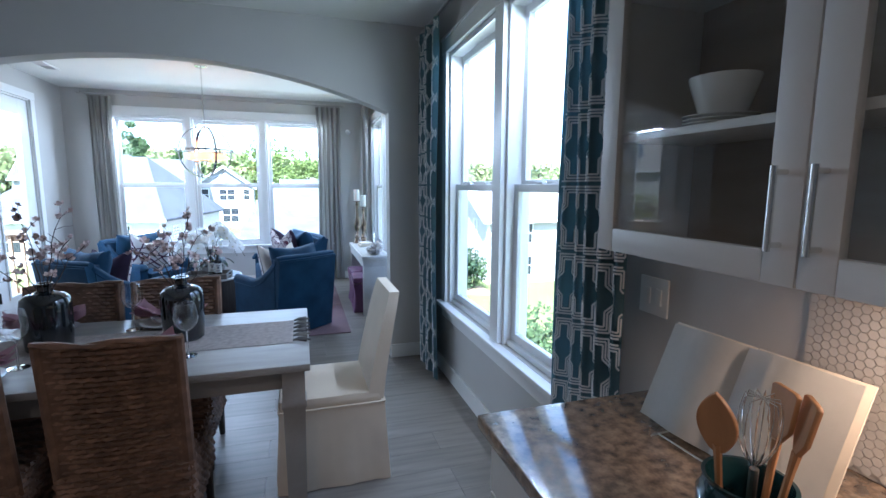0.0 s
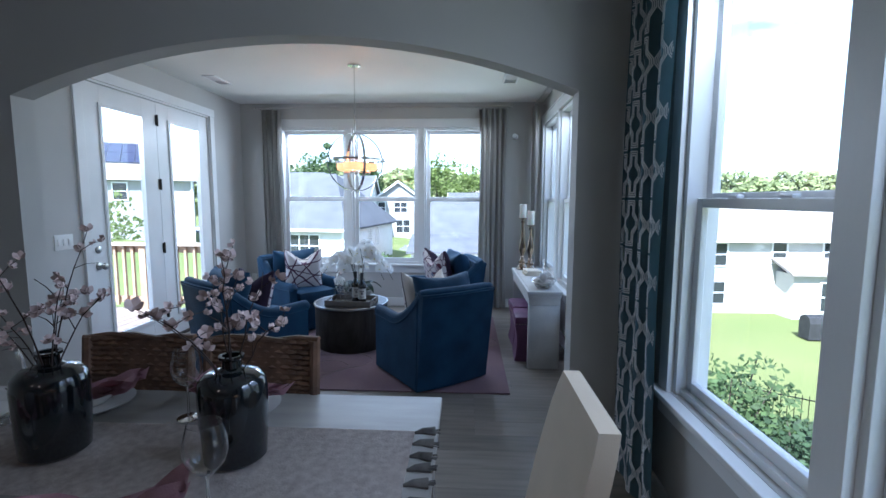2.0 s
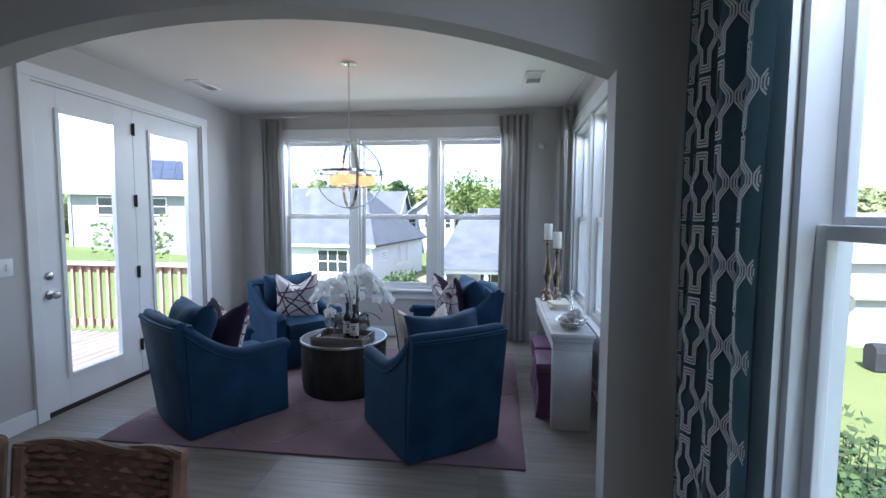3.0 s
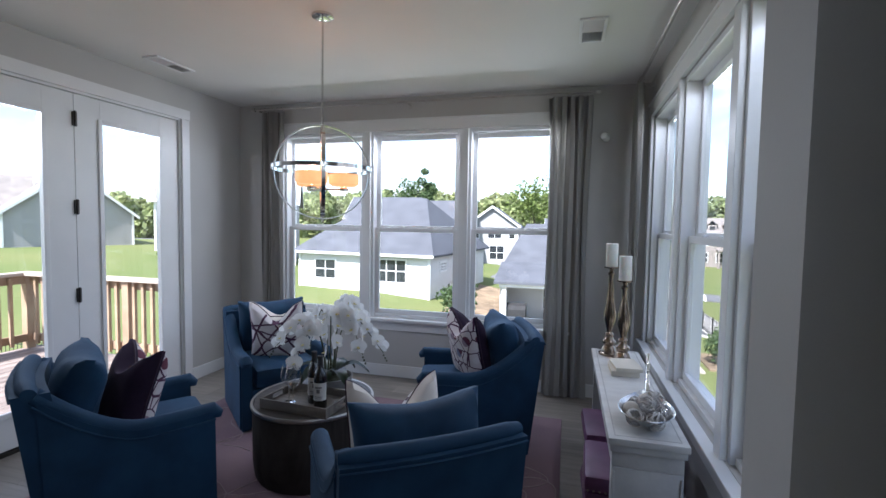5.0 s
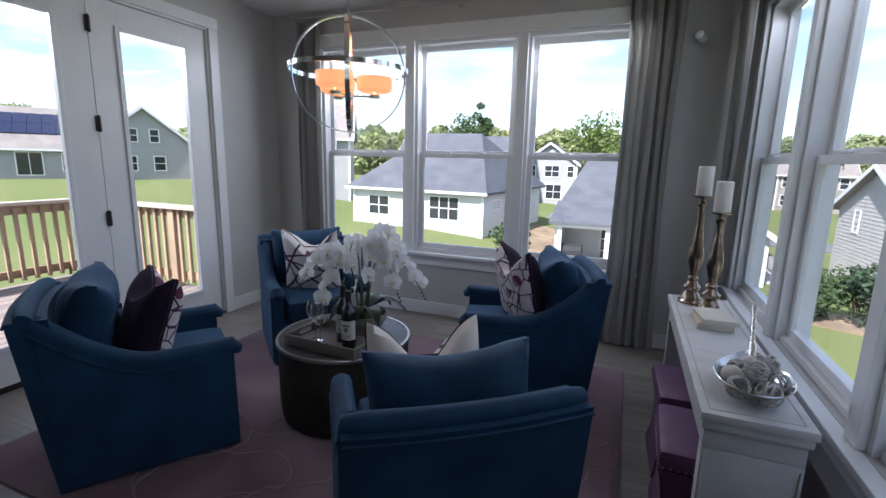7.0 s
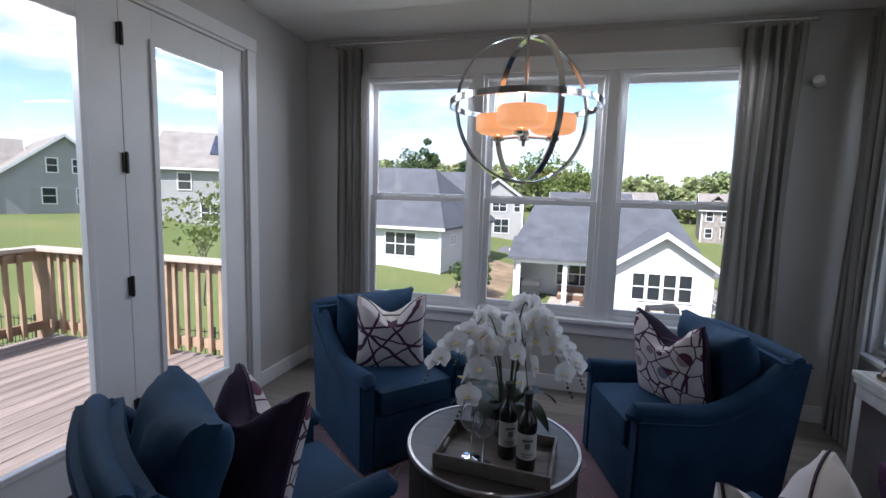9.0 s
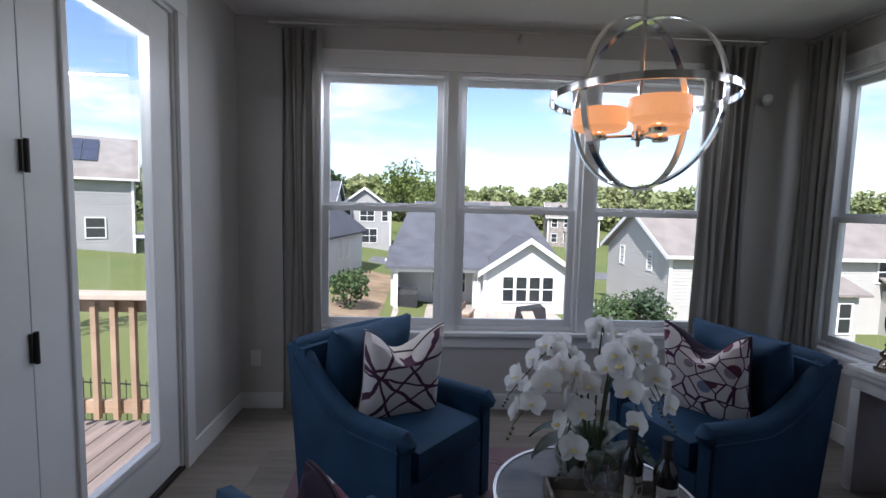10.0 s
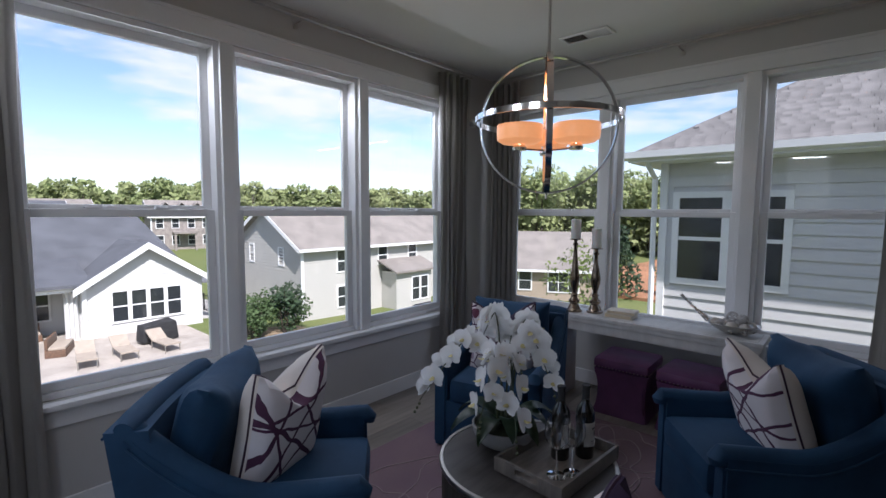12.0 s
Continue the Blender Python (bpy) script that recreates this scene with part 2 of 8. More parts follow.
def thing(name, m, label, category, group="", kind=""):
    ob = new(name)
    ob.empty_display_size = 0.1
    ob.matrix_basis = m
    return tagged(ob, label, category, group, kind)


def structure(name, bm, material, label, category):
    return tagged(part(name, bm, material, soft=False), label, category, kind="structure")


def holed(bm, axis, a0, a1, u0, u1, z0, z1, holes):
    """A wall slab from a0 to a1 across axis, with rectangular holes (u0, u1, z0, z1)."""
    us = sorted({u0, u1, *[h[0] for h in holes], *[h[1] for h in holes]})
    for p, q in zip(us, us[1:]):
        cuts = sorted((h[2], h[3]) for h in holes if h[0] < (p + q) / 2 < h[1])
        z = z0
        for lo, hi in cuts + [(z1, z1)]:
            if lo > z:
                if axis == "x":
                    box(bm, a0, a1, p, q, z, lo)
                else:
                    box(bm, p, q, a0, a1, z, lo)
            z = hi


# ---- the rooms: dining room with kitchen end, arched wall, sunroom ----
XL, XR, XD = -2.66, 1.40, 1.365        # sunroom's left and right walls, dining room's right wall
YF, YA0, YA1, YB = 8.11, 4.445, 4.59, -3.2
XW = -2.76                             # dining room's left wall
H = 2.74
T = 0.16
FAR = [(-2.047, -1.285), (-1.07, -0.305), (-0.085, 0.675)]
RIGHT = [(7.06, 7.84), (6.06, 6.845), (5.05, 5.835)]
DINE = [(3.13, 3.87), (2.14, 2.88)]
GZ0, GZM, GZ1 = 0.662, 1.477, 2.345    # glass: foot, meeting rail, head
RIM = 0.075


def rough(units):
    return (min(u[0] for u in units) - RIM, max(u[1] for u in units) + RIM, GZ0 - RIM, GZ1 + RIM)


bm = bmesh.new()
holed(bm, "y", YF, YF + T, XL - T, XR + T, -0.3, H + 0.3, [rough(FAR)])
structure("wall_north", bm, M_WALL, "grey painted wall around three wide windows", "wall")
bm = bmesh.new()
holed(bm, "x", XR, XR + T, YA1, YF, -0.3, H + 0.3, [rough(RIGHT)])
structure("wall_east", bm, M_WALL, "grey painted side wall with tall windows", "wall")
bm = bmesh.new()
holed(bm, "x", XD, XD + T, YB, YA1, -0.3, H + 0.3, [rough(DINE)])
structure("wall_east_dining", bm, M_WALL, "grey painted dining room wall with tall windows", "wall")
bm = bmesh.new()
DOOR = (5.455, 7.325, -0.02, 2.445)
holed(bm, "x", XL - T, XL, YA1, YF, -0.3, H + 0.3, [DOOR])
structure("wall_west", bm, M_WALL, "grey painted wall with glazed double door", "wall")
bm = boxm(XW - T, XW, YB, YA1, -0.3, H + 0.3)
structure("wall_west_dining", bm, M_WALL, "plain grey painted dining room wall", "wall")
bm = boxm(XW - T, XD + T, YB - T, YB, -0.3, H + 0.3)
structure("wall_south", bm, M_WALL, "plain grey painted end wall", "wall")
# arched opening
AX0, AX1, AS, AT = -2.22, 1.015, 2.06, 2.37
acx, ahw = (AX0 + AX1) / 2, (AX1 - AX0) / 2
ar = (ahw ** 2 + (AT - AS) ** 2) / (2 * (AT - AS))
arc = [(acx + ahw * math.cos(math.pi * (1 - i / 40)), 0) for i in range(41)]
arc = [(x, AT - ar + math.sqrt(ar ** 2 - (x - acx) ** 2)) for x, _ in arc]
bm = bmesh.new()
box(bm, XW, AX0, YA0, YA1, -0.3, H + 0.3)
box(bm, AX1, XD, YA0, YA1, -0.3, H + 0.3)
for (xa, za), (xb, zb) in zip(arc, arc[1:]):
    prism(bm, [(xa, za), (xb, zb), (xb, H + 0.3), (xa, H + 0.3)], YA0, YA1, "y")
bmesh.ops.remove_doubles(bm, verts=bm.verts, dist=0.0005)
structure("wall_arch", bm, M_WALL, "grey painted wall with a wide segmental arch opening", "wall")
bm = boxm(XL - T, XR + T, YA0 + 0.06, YF + T, H, H + 0.12)
structure("ceiling", bm, M_CEIL, "flat white painted sunroom ceiling", "ceiling")
bm = boxm(XW - T, XD + T, YB - T, YA0 + 0.06, H, H + 0.12)
structure("ceiling_dining", bm, M_CEIL, "flat white painted dining room ceiling", "ceiling")
M_ROOF = mat("grey_shingle", (0.10, 0.10, 0.105), 0.85, var=0.18, scale=1.2, bump=0.5, bscale=18, stretch=(1, 1, 1), island=0.08, coords="Object")
# unseen slab; its wide west overhang is added to keep sun off the door
bm = boxm(XW - 0.92, XR + 0.5, YB - 0.5, YF + 0.5, H + 0.3, H + 0.42)
structure("roof_own", bm, M_ROOF, "unseen grey shingle roof slab over the rooms, widened west to shade the door", "roof")
bm = boxm(XW - T, XR + T, YB - T, YF + T, -0.3, -0.012)
structure("subfloor", bm, M_DARKLEG, "dark subfloor beneath the planks", "floor")
bm = boxm(XW - T, XR + T, YB - T, YF + T, -4.6, -0.3)
structure("foundation", bm, mat("own_siding", (0.5, 0.5, 0.5), 0.7), "pale grey sided basement storey under the rooms", "wall")

# baseboards
bm = bmesh.new()


def skirt(x0, x1, y0, y1):
    box(bm, x0, x1, y0, y1, 0, 0.115, 0.003)


skirt(XL, XR, YF - 0.016, YF)
skirt(XR - 0.016, XR, YA1, YF - 0.016)
skirt(XL, XL + 0.016, YA1, 5.37)
skirt(XL, XL + 0.016, 7.41, YF - 0.016)
skirt(XD - 0.016, XD, 1.655, YA0)
skirt(AX1 + 0.004, XD - 0.016, YA0 - 0.016, YA0)
skirt(XW + 0.016, AX0 - 0.004, YA0 - 0.016, YA0)
skirt(XW, XW + 0.016, YB, YA0)
structure("baseboard", bm, M_TRIM, "white painted baseboard along the walls", "baseboard")


def window_group(name, axis, face, out, units, label, zlip=0.0):
    """A bank of sash windows: casing, stool, apron, and for each unit a jamb, two sashes and two panes.
    face: the wall's inner face; out: +1 where outdoors lies along the axis."""
    lo, hi, z0, z1 = rough(units)
    root = thing(name, pose(0, 0, 0), label, "window", kind="structure")

    def b(bm, u0, u1, d0, d1, za, zb, bev=0.002):
        a0, a1 = sorted((face + out * d0, face + out * d1))
        if axis == "x":
            box(bm, a0, a1, u0, u1, za, zb, bev)
        else:
            box(bm, u0, u1, a0, a1, za, zb, bev)

    bm = bmesh.new()
    b(bm, lo - 0.085, lo + 0.004, -0.02, 0, z0, z1)
    b(bm, hi - 0.004, hi + 0.085, -0.02, 0, z0, z1)
    b(bm, lo - 0.095, hi + 0.095, -0.024, 0, z1, z1 + 0.095)
    b(bm, lo - 0.105, hi + 0.105, -0.032, 0, z1 + 0.095, z1 + 0.112)
    for (p, q), (r, s) in zip(sorted(units), sorted(units)[1:]):
        b(bm, q + RIM - 0.004, r - RIM + 0.004, -0.02, 0.13, z0 + 0.002, z1 - 0.002)
    part("casing", bm, M_TRIM, root, soft=False)
    bm = bmesh.new()
    b(bm, lo - 0.11, hi + 0.11, -0.06, 0, z0 - 0.03, z0, 0.006)
    b(bm, lo, hi, 0, 0.08, z0 - 0.03, z0 - 0.001)
    part("window_sill", bm, M_TRIM, root, soft=False)
    bm = bmesh.new()
    b(bm, lo - 0.085, hi + 0.085, -0.018, 0, z0 - 0.12, z0 - 0.03)
    part("apron", bm, M_TRIM, root, soft=False)
    for p, q in units:
        bm = bmesh.new()
        j = 0.03
        for u in ((p - RIM, p - RIM + j), (q + RIM - j, q + RIM)):
            b(bm, *u, 0.01, 0.15, z0, z1)
        b(bm, p - RIM + j, q + RIM - j, 0.01, 0.15, z1 - j, z1)
        b(bm, p - RIM + j, q + RIM - j, 0.03, 0.15, z0, z0 + j)
        part("jamb", bm, M_VINYL, root, soft=False)
        for up, d0, d1, za, zb, r0, r1 in ((0, 0.055, 0.085, z0 + j, GZM + 0.004, GZ0, GZM - 0.036), (1, 0.092, 0.122, GZM - 0.03, z1 - j, GZM + 0.026, GZ1)):
            bm = bmesh.new()
            b(bm, p - RIM + j, p, d0, d1, za, zb, 0.004)
            b(bm, q, q + RIM - j, d0, d1, za, zb, 0.004)
            b(bm, p, q, d0, d1, za, r0, 0.004)
            b(bm, p, q, d0, d1, r1, zb, 0.004)
            sash = part("sash", bm, M_VINYL, root, soft=False)
            bm = bmesh.new()
            m = (d0 + d1) / 2
            b(bm, p - 0.008, q + 0.008, m - 0.002, m + 0.002, r0 - 0.008, r1 + 0.008, 0)
            pane = part("pane", bm, M_PANE, sash, soft=False)
            pane.visible_shadow = False
        for w in (0.3, 0.7):
            bm = bmesh.new()
            c = p + (q - p) * w
            b(bm, c - 0.03, c + 0.03, 0.052, 0.082, GZM + 0.0045, GZM + 0.017, 0.004)
            part("sash_lock", bm, M_VINYL, root, soft=False)
    return root


window_group("window_1", "y", YF, 1, FAR, "three white vinyl sash windows in a white casing")
window_group("window_2", "x", XR, 1, RIGHT, "three white sash windows beside the console table")
window_group("window_3", "x", XD, 1, DINE, "pair of white sash windows in the dining room")


# ---- glazed double door ----
door_set = thing("door_1", pose(0, 0, 0), "white glazed double door onto a wooden deck, closed", "door", kind="structure")
bm = bmesh.new()
y0, y1, _, zt = DOOR
box(bm, XL - 0.002, XL + 0.02, y0 - 0.08, y0 + 0.006, 0, zt - 0.006, 0.003)
box(bm, XL - 0.002, XL + 0.02, y1 - 0.006, y1 + 0.08, 0, zt - 0.006, 0.003)
box(bm, XL - 0.002, XL + 0.024, y0 - 0.085, y1 + 0.085, zt - 0.006, zt + 0.082, 0.003)
part("casing", bm, M_TRIM, door_set, soft=False)
bm = bmesh.new()
box(bm, XL - T, XL - 0.003, y0, y0 + 0.022, 0, zt)
box(bm, XL - T, XL - 0.003, y1 - 0.022, y1, 0, zt)
box(bm, XL - T, XL - 0.003, y0 + 0.022, y1 - 0.022, zt - 0.022, zt)
part("door_frame", bm, M_TRIM, door_set, soft=False)
part("threshold", boxm(XL - T - 0.02, XL + 0.0, y0, y1, -0.02, 0.022, 0.004), M_DARKMETAL, door_set, "dark metal threshold")


def leaf(ya, yb, ga, gb, knob):
    d = bmesh.new()
    fx0, fx1 = XL - 0.062, XL - 0.018
    z0, z1, gz0, gz1 = 0.03, zt - 0.026, 0.262, 2.248
    box(d, fx0, fx1, ya, ga, z0, z1, 0.002)
    box(d, fx0, fx1, gb, yb, z0, z1, 0.002)
    box(d, fx0, fx1, ga, gb, z0, gz0, 0.002)
    box(d, fx0, fx1, ga, gb, gz1, z1, 0.002)
    lf = part("door_leaf", d, M_TRIM, door_set, soft=False)
    d = bmesh.new()
    for a, b, c, e in ((ga - 0.022, ga + 0.012, gz0 - 0.022, gz1 + 0.022), (gb - 0.012, gb + 0.022, gz0 - 0.022, gz1 + 0.022)):
        box(d, fx1 - 0.001, fx1 + 0.012, a, b, c, e, 0.005)
    box(d, fx1 - 0.001, fx1 + 0.012, ga + 0.012, gb - 0.012, gz0 - 0.022, gz0 + 0.012, 0.005)
    box(d, fx1 - 0.001, fx1 + 0.012, ga + 0.012, gb - 0.012, gz1 - 0.012, gz1 + 0.022, 0.005)
    part("glazing_bead", d, M_TRIM, lf, soft=False)
    p = part("pane", boxm(-2.704, -2.700, ga - 0.004, gb + 0.004, gz0 - 0.004, gz1 + 0.004), M_PANE, lf, soft=False)
    p.visible_shadow = False
    if knob:
        for z, prof in ((0.90, [(0.0, 0.0), (0.032, 0.0), (0.032, 0.008), (0.012, 0.012), (0.011, 0.035), (0.026, 0.045), (0.03, 0.058), (0.024, 0.07), (0.0, 0.075)]), (1.04, [(0, 0), (0.03, 0), (0.03, 0.012), (0.022, 0.018), (0.0, 0.018)])):
            part("door_knob" if z < 1 else "deadbolt", lathe(bmesh.new(), prof, 20), M_NICKEL, lf, "brushed nickel", pose(fx1, ya + 0.065, z, 0, 90, 0))


leaf(5.48, 6.388, 5.672, 6.18, True)
leaf(6.392, 7.30, 6.583, 7.11, False)
for z in (0.30, 0.97, 1.61, 2.24):
    bm = bmesh.new()
    box(bm, -0.006, 0.006, -0.016, 0.016, -0.05, 0.05, 0.002)
    tube(bm, [(0.008, 0, -0.055), (0.008, 0, 0.055)], 0.008, 10)
    part("hinge", bm, M_DARKMETAL, door_set, "dark bronze hinge", pose(XL - 0.012, 6.39, z))


# added fill lamps at the window heads, to lift the sky's light indoors
def head_fill(name, axis, face, units, watts):
    """Added strip lamps in place of sky light, one at each upper pane's head."""
    for p, q in units:
        lt = new(name, bpy.data.lights.new(name, "AREA"))
        lt.data.shape, lt.data.size, lt.data.size_y = "RECTANGLE", q - p - 0.18, 0.012
        lt.data.energy, lt.data.color = watts, (0.90, 0.95, 1.0)
        z, mid, d = GZ1 - 0.008, (p + q) / 2, face + 0.094
        if axis == "y":
            lt.matrix_world = look((mid, d, z), (mid, d - 1.0, z - 1.3))
        else:
            lt.matrix_world = look((d, mid, z), (d - 1.0, mid, z - 1.3))


head_fill("window_light_north", "y", YF, FAR, 1.3)
head_fill("window_light_east", "x", XR, RIGHT, 0.28)
head_fill("window_light_dining", "x", XD, DINE, 0.6)
# the same added fill at the head of each door pane
for ga, gb in ((5.672, 6.18), (6.583, 7.11)):
    lt = new("window_light_door", bpy.data.lights.new("window_light_door", "AREA"))
    lt.data.shape, lt.data.size, lt.data.size_y = "RECTANGLE", gb - ga - 0.1, 0.012
    lt.data.energy, lt.data.color = 0.75, (0.92, 0.96, 1.0)
    lt.matrix_world = look((XL - 0.05, (ga + gb) / 2, 2.238), (XL + 0.95, (ga + gb) / 2, 1.2))

# ---- outdoors ----
M_GRASS = mat("lawn", (0.12, 0.155, 0.053), 0.95, var=0.22, scale=0.12, bump=0.6, bscale=9, second=(0.17, 0.182, 0.072), spec=0.1)
M_ASPHALT = mat("road_asphalt", (0.16, 0.16, 0.165), 0.9, var=0.1, scale=0.5, bump=0.2, bscale=30)
M_CONCRETE = mat("pale_concrete", (0.50, 0.48, 0.45), 0.85, var=0.1, scale=1.0, bump=0.2, bscale=30)
M_PATIO = mat("pale_paving_stone", (0.52, 0.46, 0.40), 0.8, var=0.15, scale=1.2, bump=0.2, bscale=20, island=0.15)
M_SOIL = mat("red_clay", (0.42, 0.20, 0.10), 0.95, var=0.2, scale=0.3, bump=0.4, bscale=8)
M_MULCH = mat("dry_mulch", (0.33, 0.24, 0.15), 0.95, var=0.25, scale=0.8, bump=0.4, bscale=14)
M_SIDEW = mat("white_lap_siding", (0.64, 0.635, 0.62), 0.6, var=0.03, scale=0.6, bump=0.05, bscale=20)
M_SIDEC = mat("cream_lap_siding", (0.47, 0.455, 0.42), 0.6, var=0.03, scale=0.6, bump=0.05, bscale=20)
M_SIDEG = mat("grey_lap_siding", (0.34, 0.335, 0.325), 0.6, var=0.05, scale=0.6, bump=0.05, bscale=20)
M_SIDEB = mat("pale_grey_lap_siding", (0.60, 0.597, 0.59), 0.6, var=0.04, scale=0.8, bump=0.08, bscale=30, stretch=(1, 0.4, 4), rnd=0.03)
M_SIDET = mat("tan_lap_siding", (0.36, 0.29, 0.22), 0.6, var=0.05, scale=0.6, bump=0.05, bscale=20)
M_STONE = mat("grey_brown_facade", (0.33, 0.29, 0.26), 0.8, var=0.2, scale=2.0, bump=0.3, bscale=12)
M_ROOFD = mat("slate_grey_shingle", (0.105, 0.11, 0.125), 0.9, var=0.13, scale=0.9, bump=0.4, bscale=9)
M_ROOFB = mat("brown_grey_shingle", (0.27, 0.24, 0.215), 0.9, var=0.13, scale=0.9, bump=0.4, bscale=9)
M_ROOFN = mat("weathered_shingle", (0.21, 0.20, 0.195), 0.9, var=0.2, scale=1.5, bump=0.5, bscale=25, rnd=0.16)
M_HTRIM = mat("house_white_trim", (0.78, 0.78, 0.77), 0.5, var=0.03, scale=1, bump=0.0)
M_DARKPANE = mat("dark_window_pane", (0.035, 0.04, 0.045), 0.08, var=0.2, scale=0.6, bump=0.0, spec=0.6)
M_SOLAR = mat("solar_panel_blue", (0.015, 0.02, 0.06), 0.15, var=0.2, scale=2, bump=0.0, spec=0.7)
M_DECK = mat("weathered_deck_board", (0.31, 0.25, 0.22), 0.85, var=0.2, scale=2.5, bump=0.35, bscale=30, stretch=(8, 0.8, 1), second=(0.19, 0.15, 0.13), rnd=0.18)
M_RAILW = mat("pressure_treated_rail", (0.40, 0.29, 0.19), 0.8, var=0.22, scale=3, bump=0.3, bscale=40, second=(0.26, 0.17, 0.11), rnd=0.08)
# weathered rail wood, paler than M_RAILW: sunlight on the top put into the colour
M_RAILTOP = mat("sun_bleached_rail_top", (0.52, 0.45, 0.37), 0.85, var=0.15, scale=3, bump=0.3, bscale=40, second=(0.40, 0.33, 0.27))
M_BARK = mat("bark", (0.09, 0.07, 0.055), 0.95, var=0.25, scale=8, bump=0.6, bscale=40)
M_LEAF = mat("leaves_mid_green", (0.078, 0.125, 0.042), 0.7, var=0.3, scale=0.7, bump=0.0, second=(0.06, 0.10, 0.035), island=0.35)
M_LEAFY = mat("leaves_yellow_green", (0.17, 0.22, 0.05), 0.7, var=0.3, scale=0.7, bump=0.0, second=(0.09, 0.13, 0.03), island=0.35)
M_LEAFD = mat("leaves_dark_green", (0.055, 0.095, 0.045), 0.7, var=0.3, scale=0.7, bump=0.0, second=(0.025, 0.05, 0.018), island=0.35)


def leafy(m, share=0.4):
    """Thin leaves: some of the light comes through them."""
    n, l = m.node_tree.nodes, m.node_tree.links
    thin, blend = n.new("ShaderNodeBsdfTranslucent"), n.new("ShaderNodeMixShader")
    blend.inputs["Fac"].default_value = share
    l.new(n["Principled BSDF"].inputs["Base Color"].links[0].from_socket, thin.inputs["Color"])
    l.new(n["Principled BSDF"].outputs["BSDF"], blend.inputs[1])
    l.new(thin.outputs["BSDF"], blend.inputs[2])
    l.new(blend.outputs["Shader"], n["Material Output"].inputs["Surface"])
    return m


for m_leaf in (M_LEAF, M_LEAFY, M_LEAFD):
    leafy(m_leaf)
M_FENCE = mat("black_fence", (0.02, 0.02, 0.02), 0.5, 0.3, var=0.1, bump=0.0)
M_DARKCOVER = mat("black_cover_cloth", (0.03, 0.03, 0.032), 0.75, var=0.2, scale=4, bump=0.3, bscale=30)
M_TAN = mat("tan_sling_cloth", (0.42, 0.35, 0.28), 0.85, var=0.1, bump=0.1)


def sstep(a, b, v):
    t = min(1.0, max(0.0, (v - a) / (b - a)))
    return t * t * (3 - 2 * t)


def land(x, y):
    """Height of the ground: low behind the house, rising to the west lawns and to the far woods."""
    z = -4.7 + 1.3 * sstep(0, -11, x) - 0.6 * sstep(7, 14, x) + 2.3 * sstep(-17, -40, x) * sstep(75, 50, y)
    z += 1.9 * sstep(14, 4, math.hypot(x - 4.5, y - 3)) + 2.6 * sstep(62, 130, y)
    return z + 0.12 * noise.noise(Vector((x * 0.09, y * 0.09, 0)))


bm = bmesh.new()
steps = [-3000, -1200, -500, -260] + [-160 + 4 * i for i in range(81)] + [260, 500, 1200, 3000]
gv = [[bm.verts.new((x, y, land(x, y))) for x in steps] for y in steps]
for i in range(len(steps) - 1):
    for j in range(len(steps) - 1):
        bm.faces.new((gv[i][j], gv[i][j + 1], gv[i + 1][j + 1], gv[i + 1][j]))
g = structure("ground", bm, M_GRASS, "green lawn sloping behind the houses", "lawn")
smooth(g.data, 180)


def pad(name, x0, x1, y0, y1, material, label, category, up=0.04, n=8):
    """A patch of other ground that lies on the lawn."""
    bm = bmesh.new()
    v = {}
    for i in range(n + 1):
        for j in range(n + 1):
            x, y = x0 + (x1 - x0) * i / n, y0 + (y1 - y0) * j / n
            v[i, j] = bm.verts.new((x, y, land(x, y) + up))
    for i in range(n):
        for j in range(n):
            bm.faces.new((v[i, j], v[i + 1, j], v[i + 1, j + 1], v[i, j + 1]))
    r = bmesh.ops.extrude_face_region(bm, geom=list(bm.faces))
    for e in r["geom"]:
        if isinstance(e, bmesh.types.BMVert):
            e.co.z -= 0.3
    bmesh.ops.recalc_face_normals(bm, faces=bm.faces)
    return structure(name, bm, material, label, category)


# deck
deck = thing("deck", pose(0, 0, 0), "weathered brown wooden deck with railing outside the door", "deck", kind="structure")
DX0, DX1, DY0, DY1, DZ = -5.6, XL - T - 0.14, 0.6, 8.02, -0.06
xs = DX0
deck_board = None
while xs < DX1 - 0.1:
    if deck_board is None:
        deck_board = part("board", boxm(0, 0.138, DY0, DY1, -0.038, 0, 0.004), M_DECK, deck, at=pose(xs, 0, DZ), soft=False)
    else:
        again(deck_board, deck, pose(xs, 0, DZ))
    xs += 0.144
bm = bmesh.new()
box(bm, DX0 - 0.02, DX1, DY1 - 0.04, DY1, DZ - 0.28, DZ - 0.04)
box(bm, DX0 - 0.02, DX0 + 0.02, DY0, DY1 - 0.04, DZ - 0.28, DZ - 0.04)
for y in np.arange(DY0 + 0.3, DY1, 0.6):
    box(bm, DX0 + 0.02, DX1, y, y + 0.04, DZ - 0.25, DZ - 0.04)
part("joists", bm, M_RAILW, deck, soft=False)
for x, y in ((DX0 + 0.05, DY1 - 0.1), (DX0 + 0.05, 4.5), (-3.2, DY1 - 0.1)):
    part("support_post", boxm(x, x + 0.14, y - 0.14, y, land(x, y) - 0.3, DZ - 0.25, 0.004), M_RAILW, deck, soft=False)
RT = 0.86
for x, y in ((DX0, DY1 - 0.05), (-4.05, DY1 - 0.05), (DX1 - 0.12, DY1 - 0.05), (DX0, 5.9), (DX0, 3.8)):
    part("post", boxm(x, x + 0.09, y - 0.09, y, DZ - 0.2, RT - 0.03, 0.004), M_RAILW, deck, soft=False)
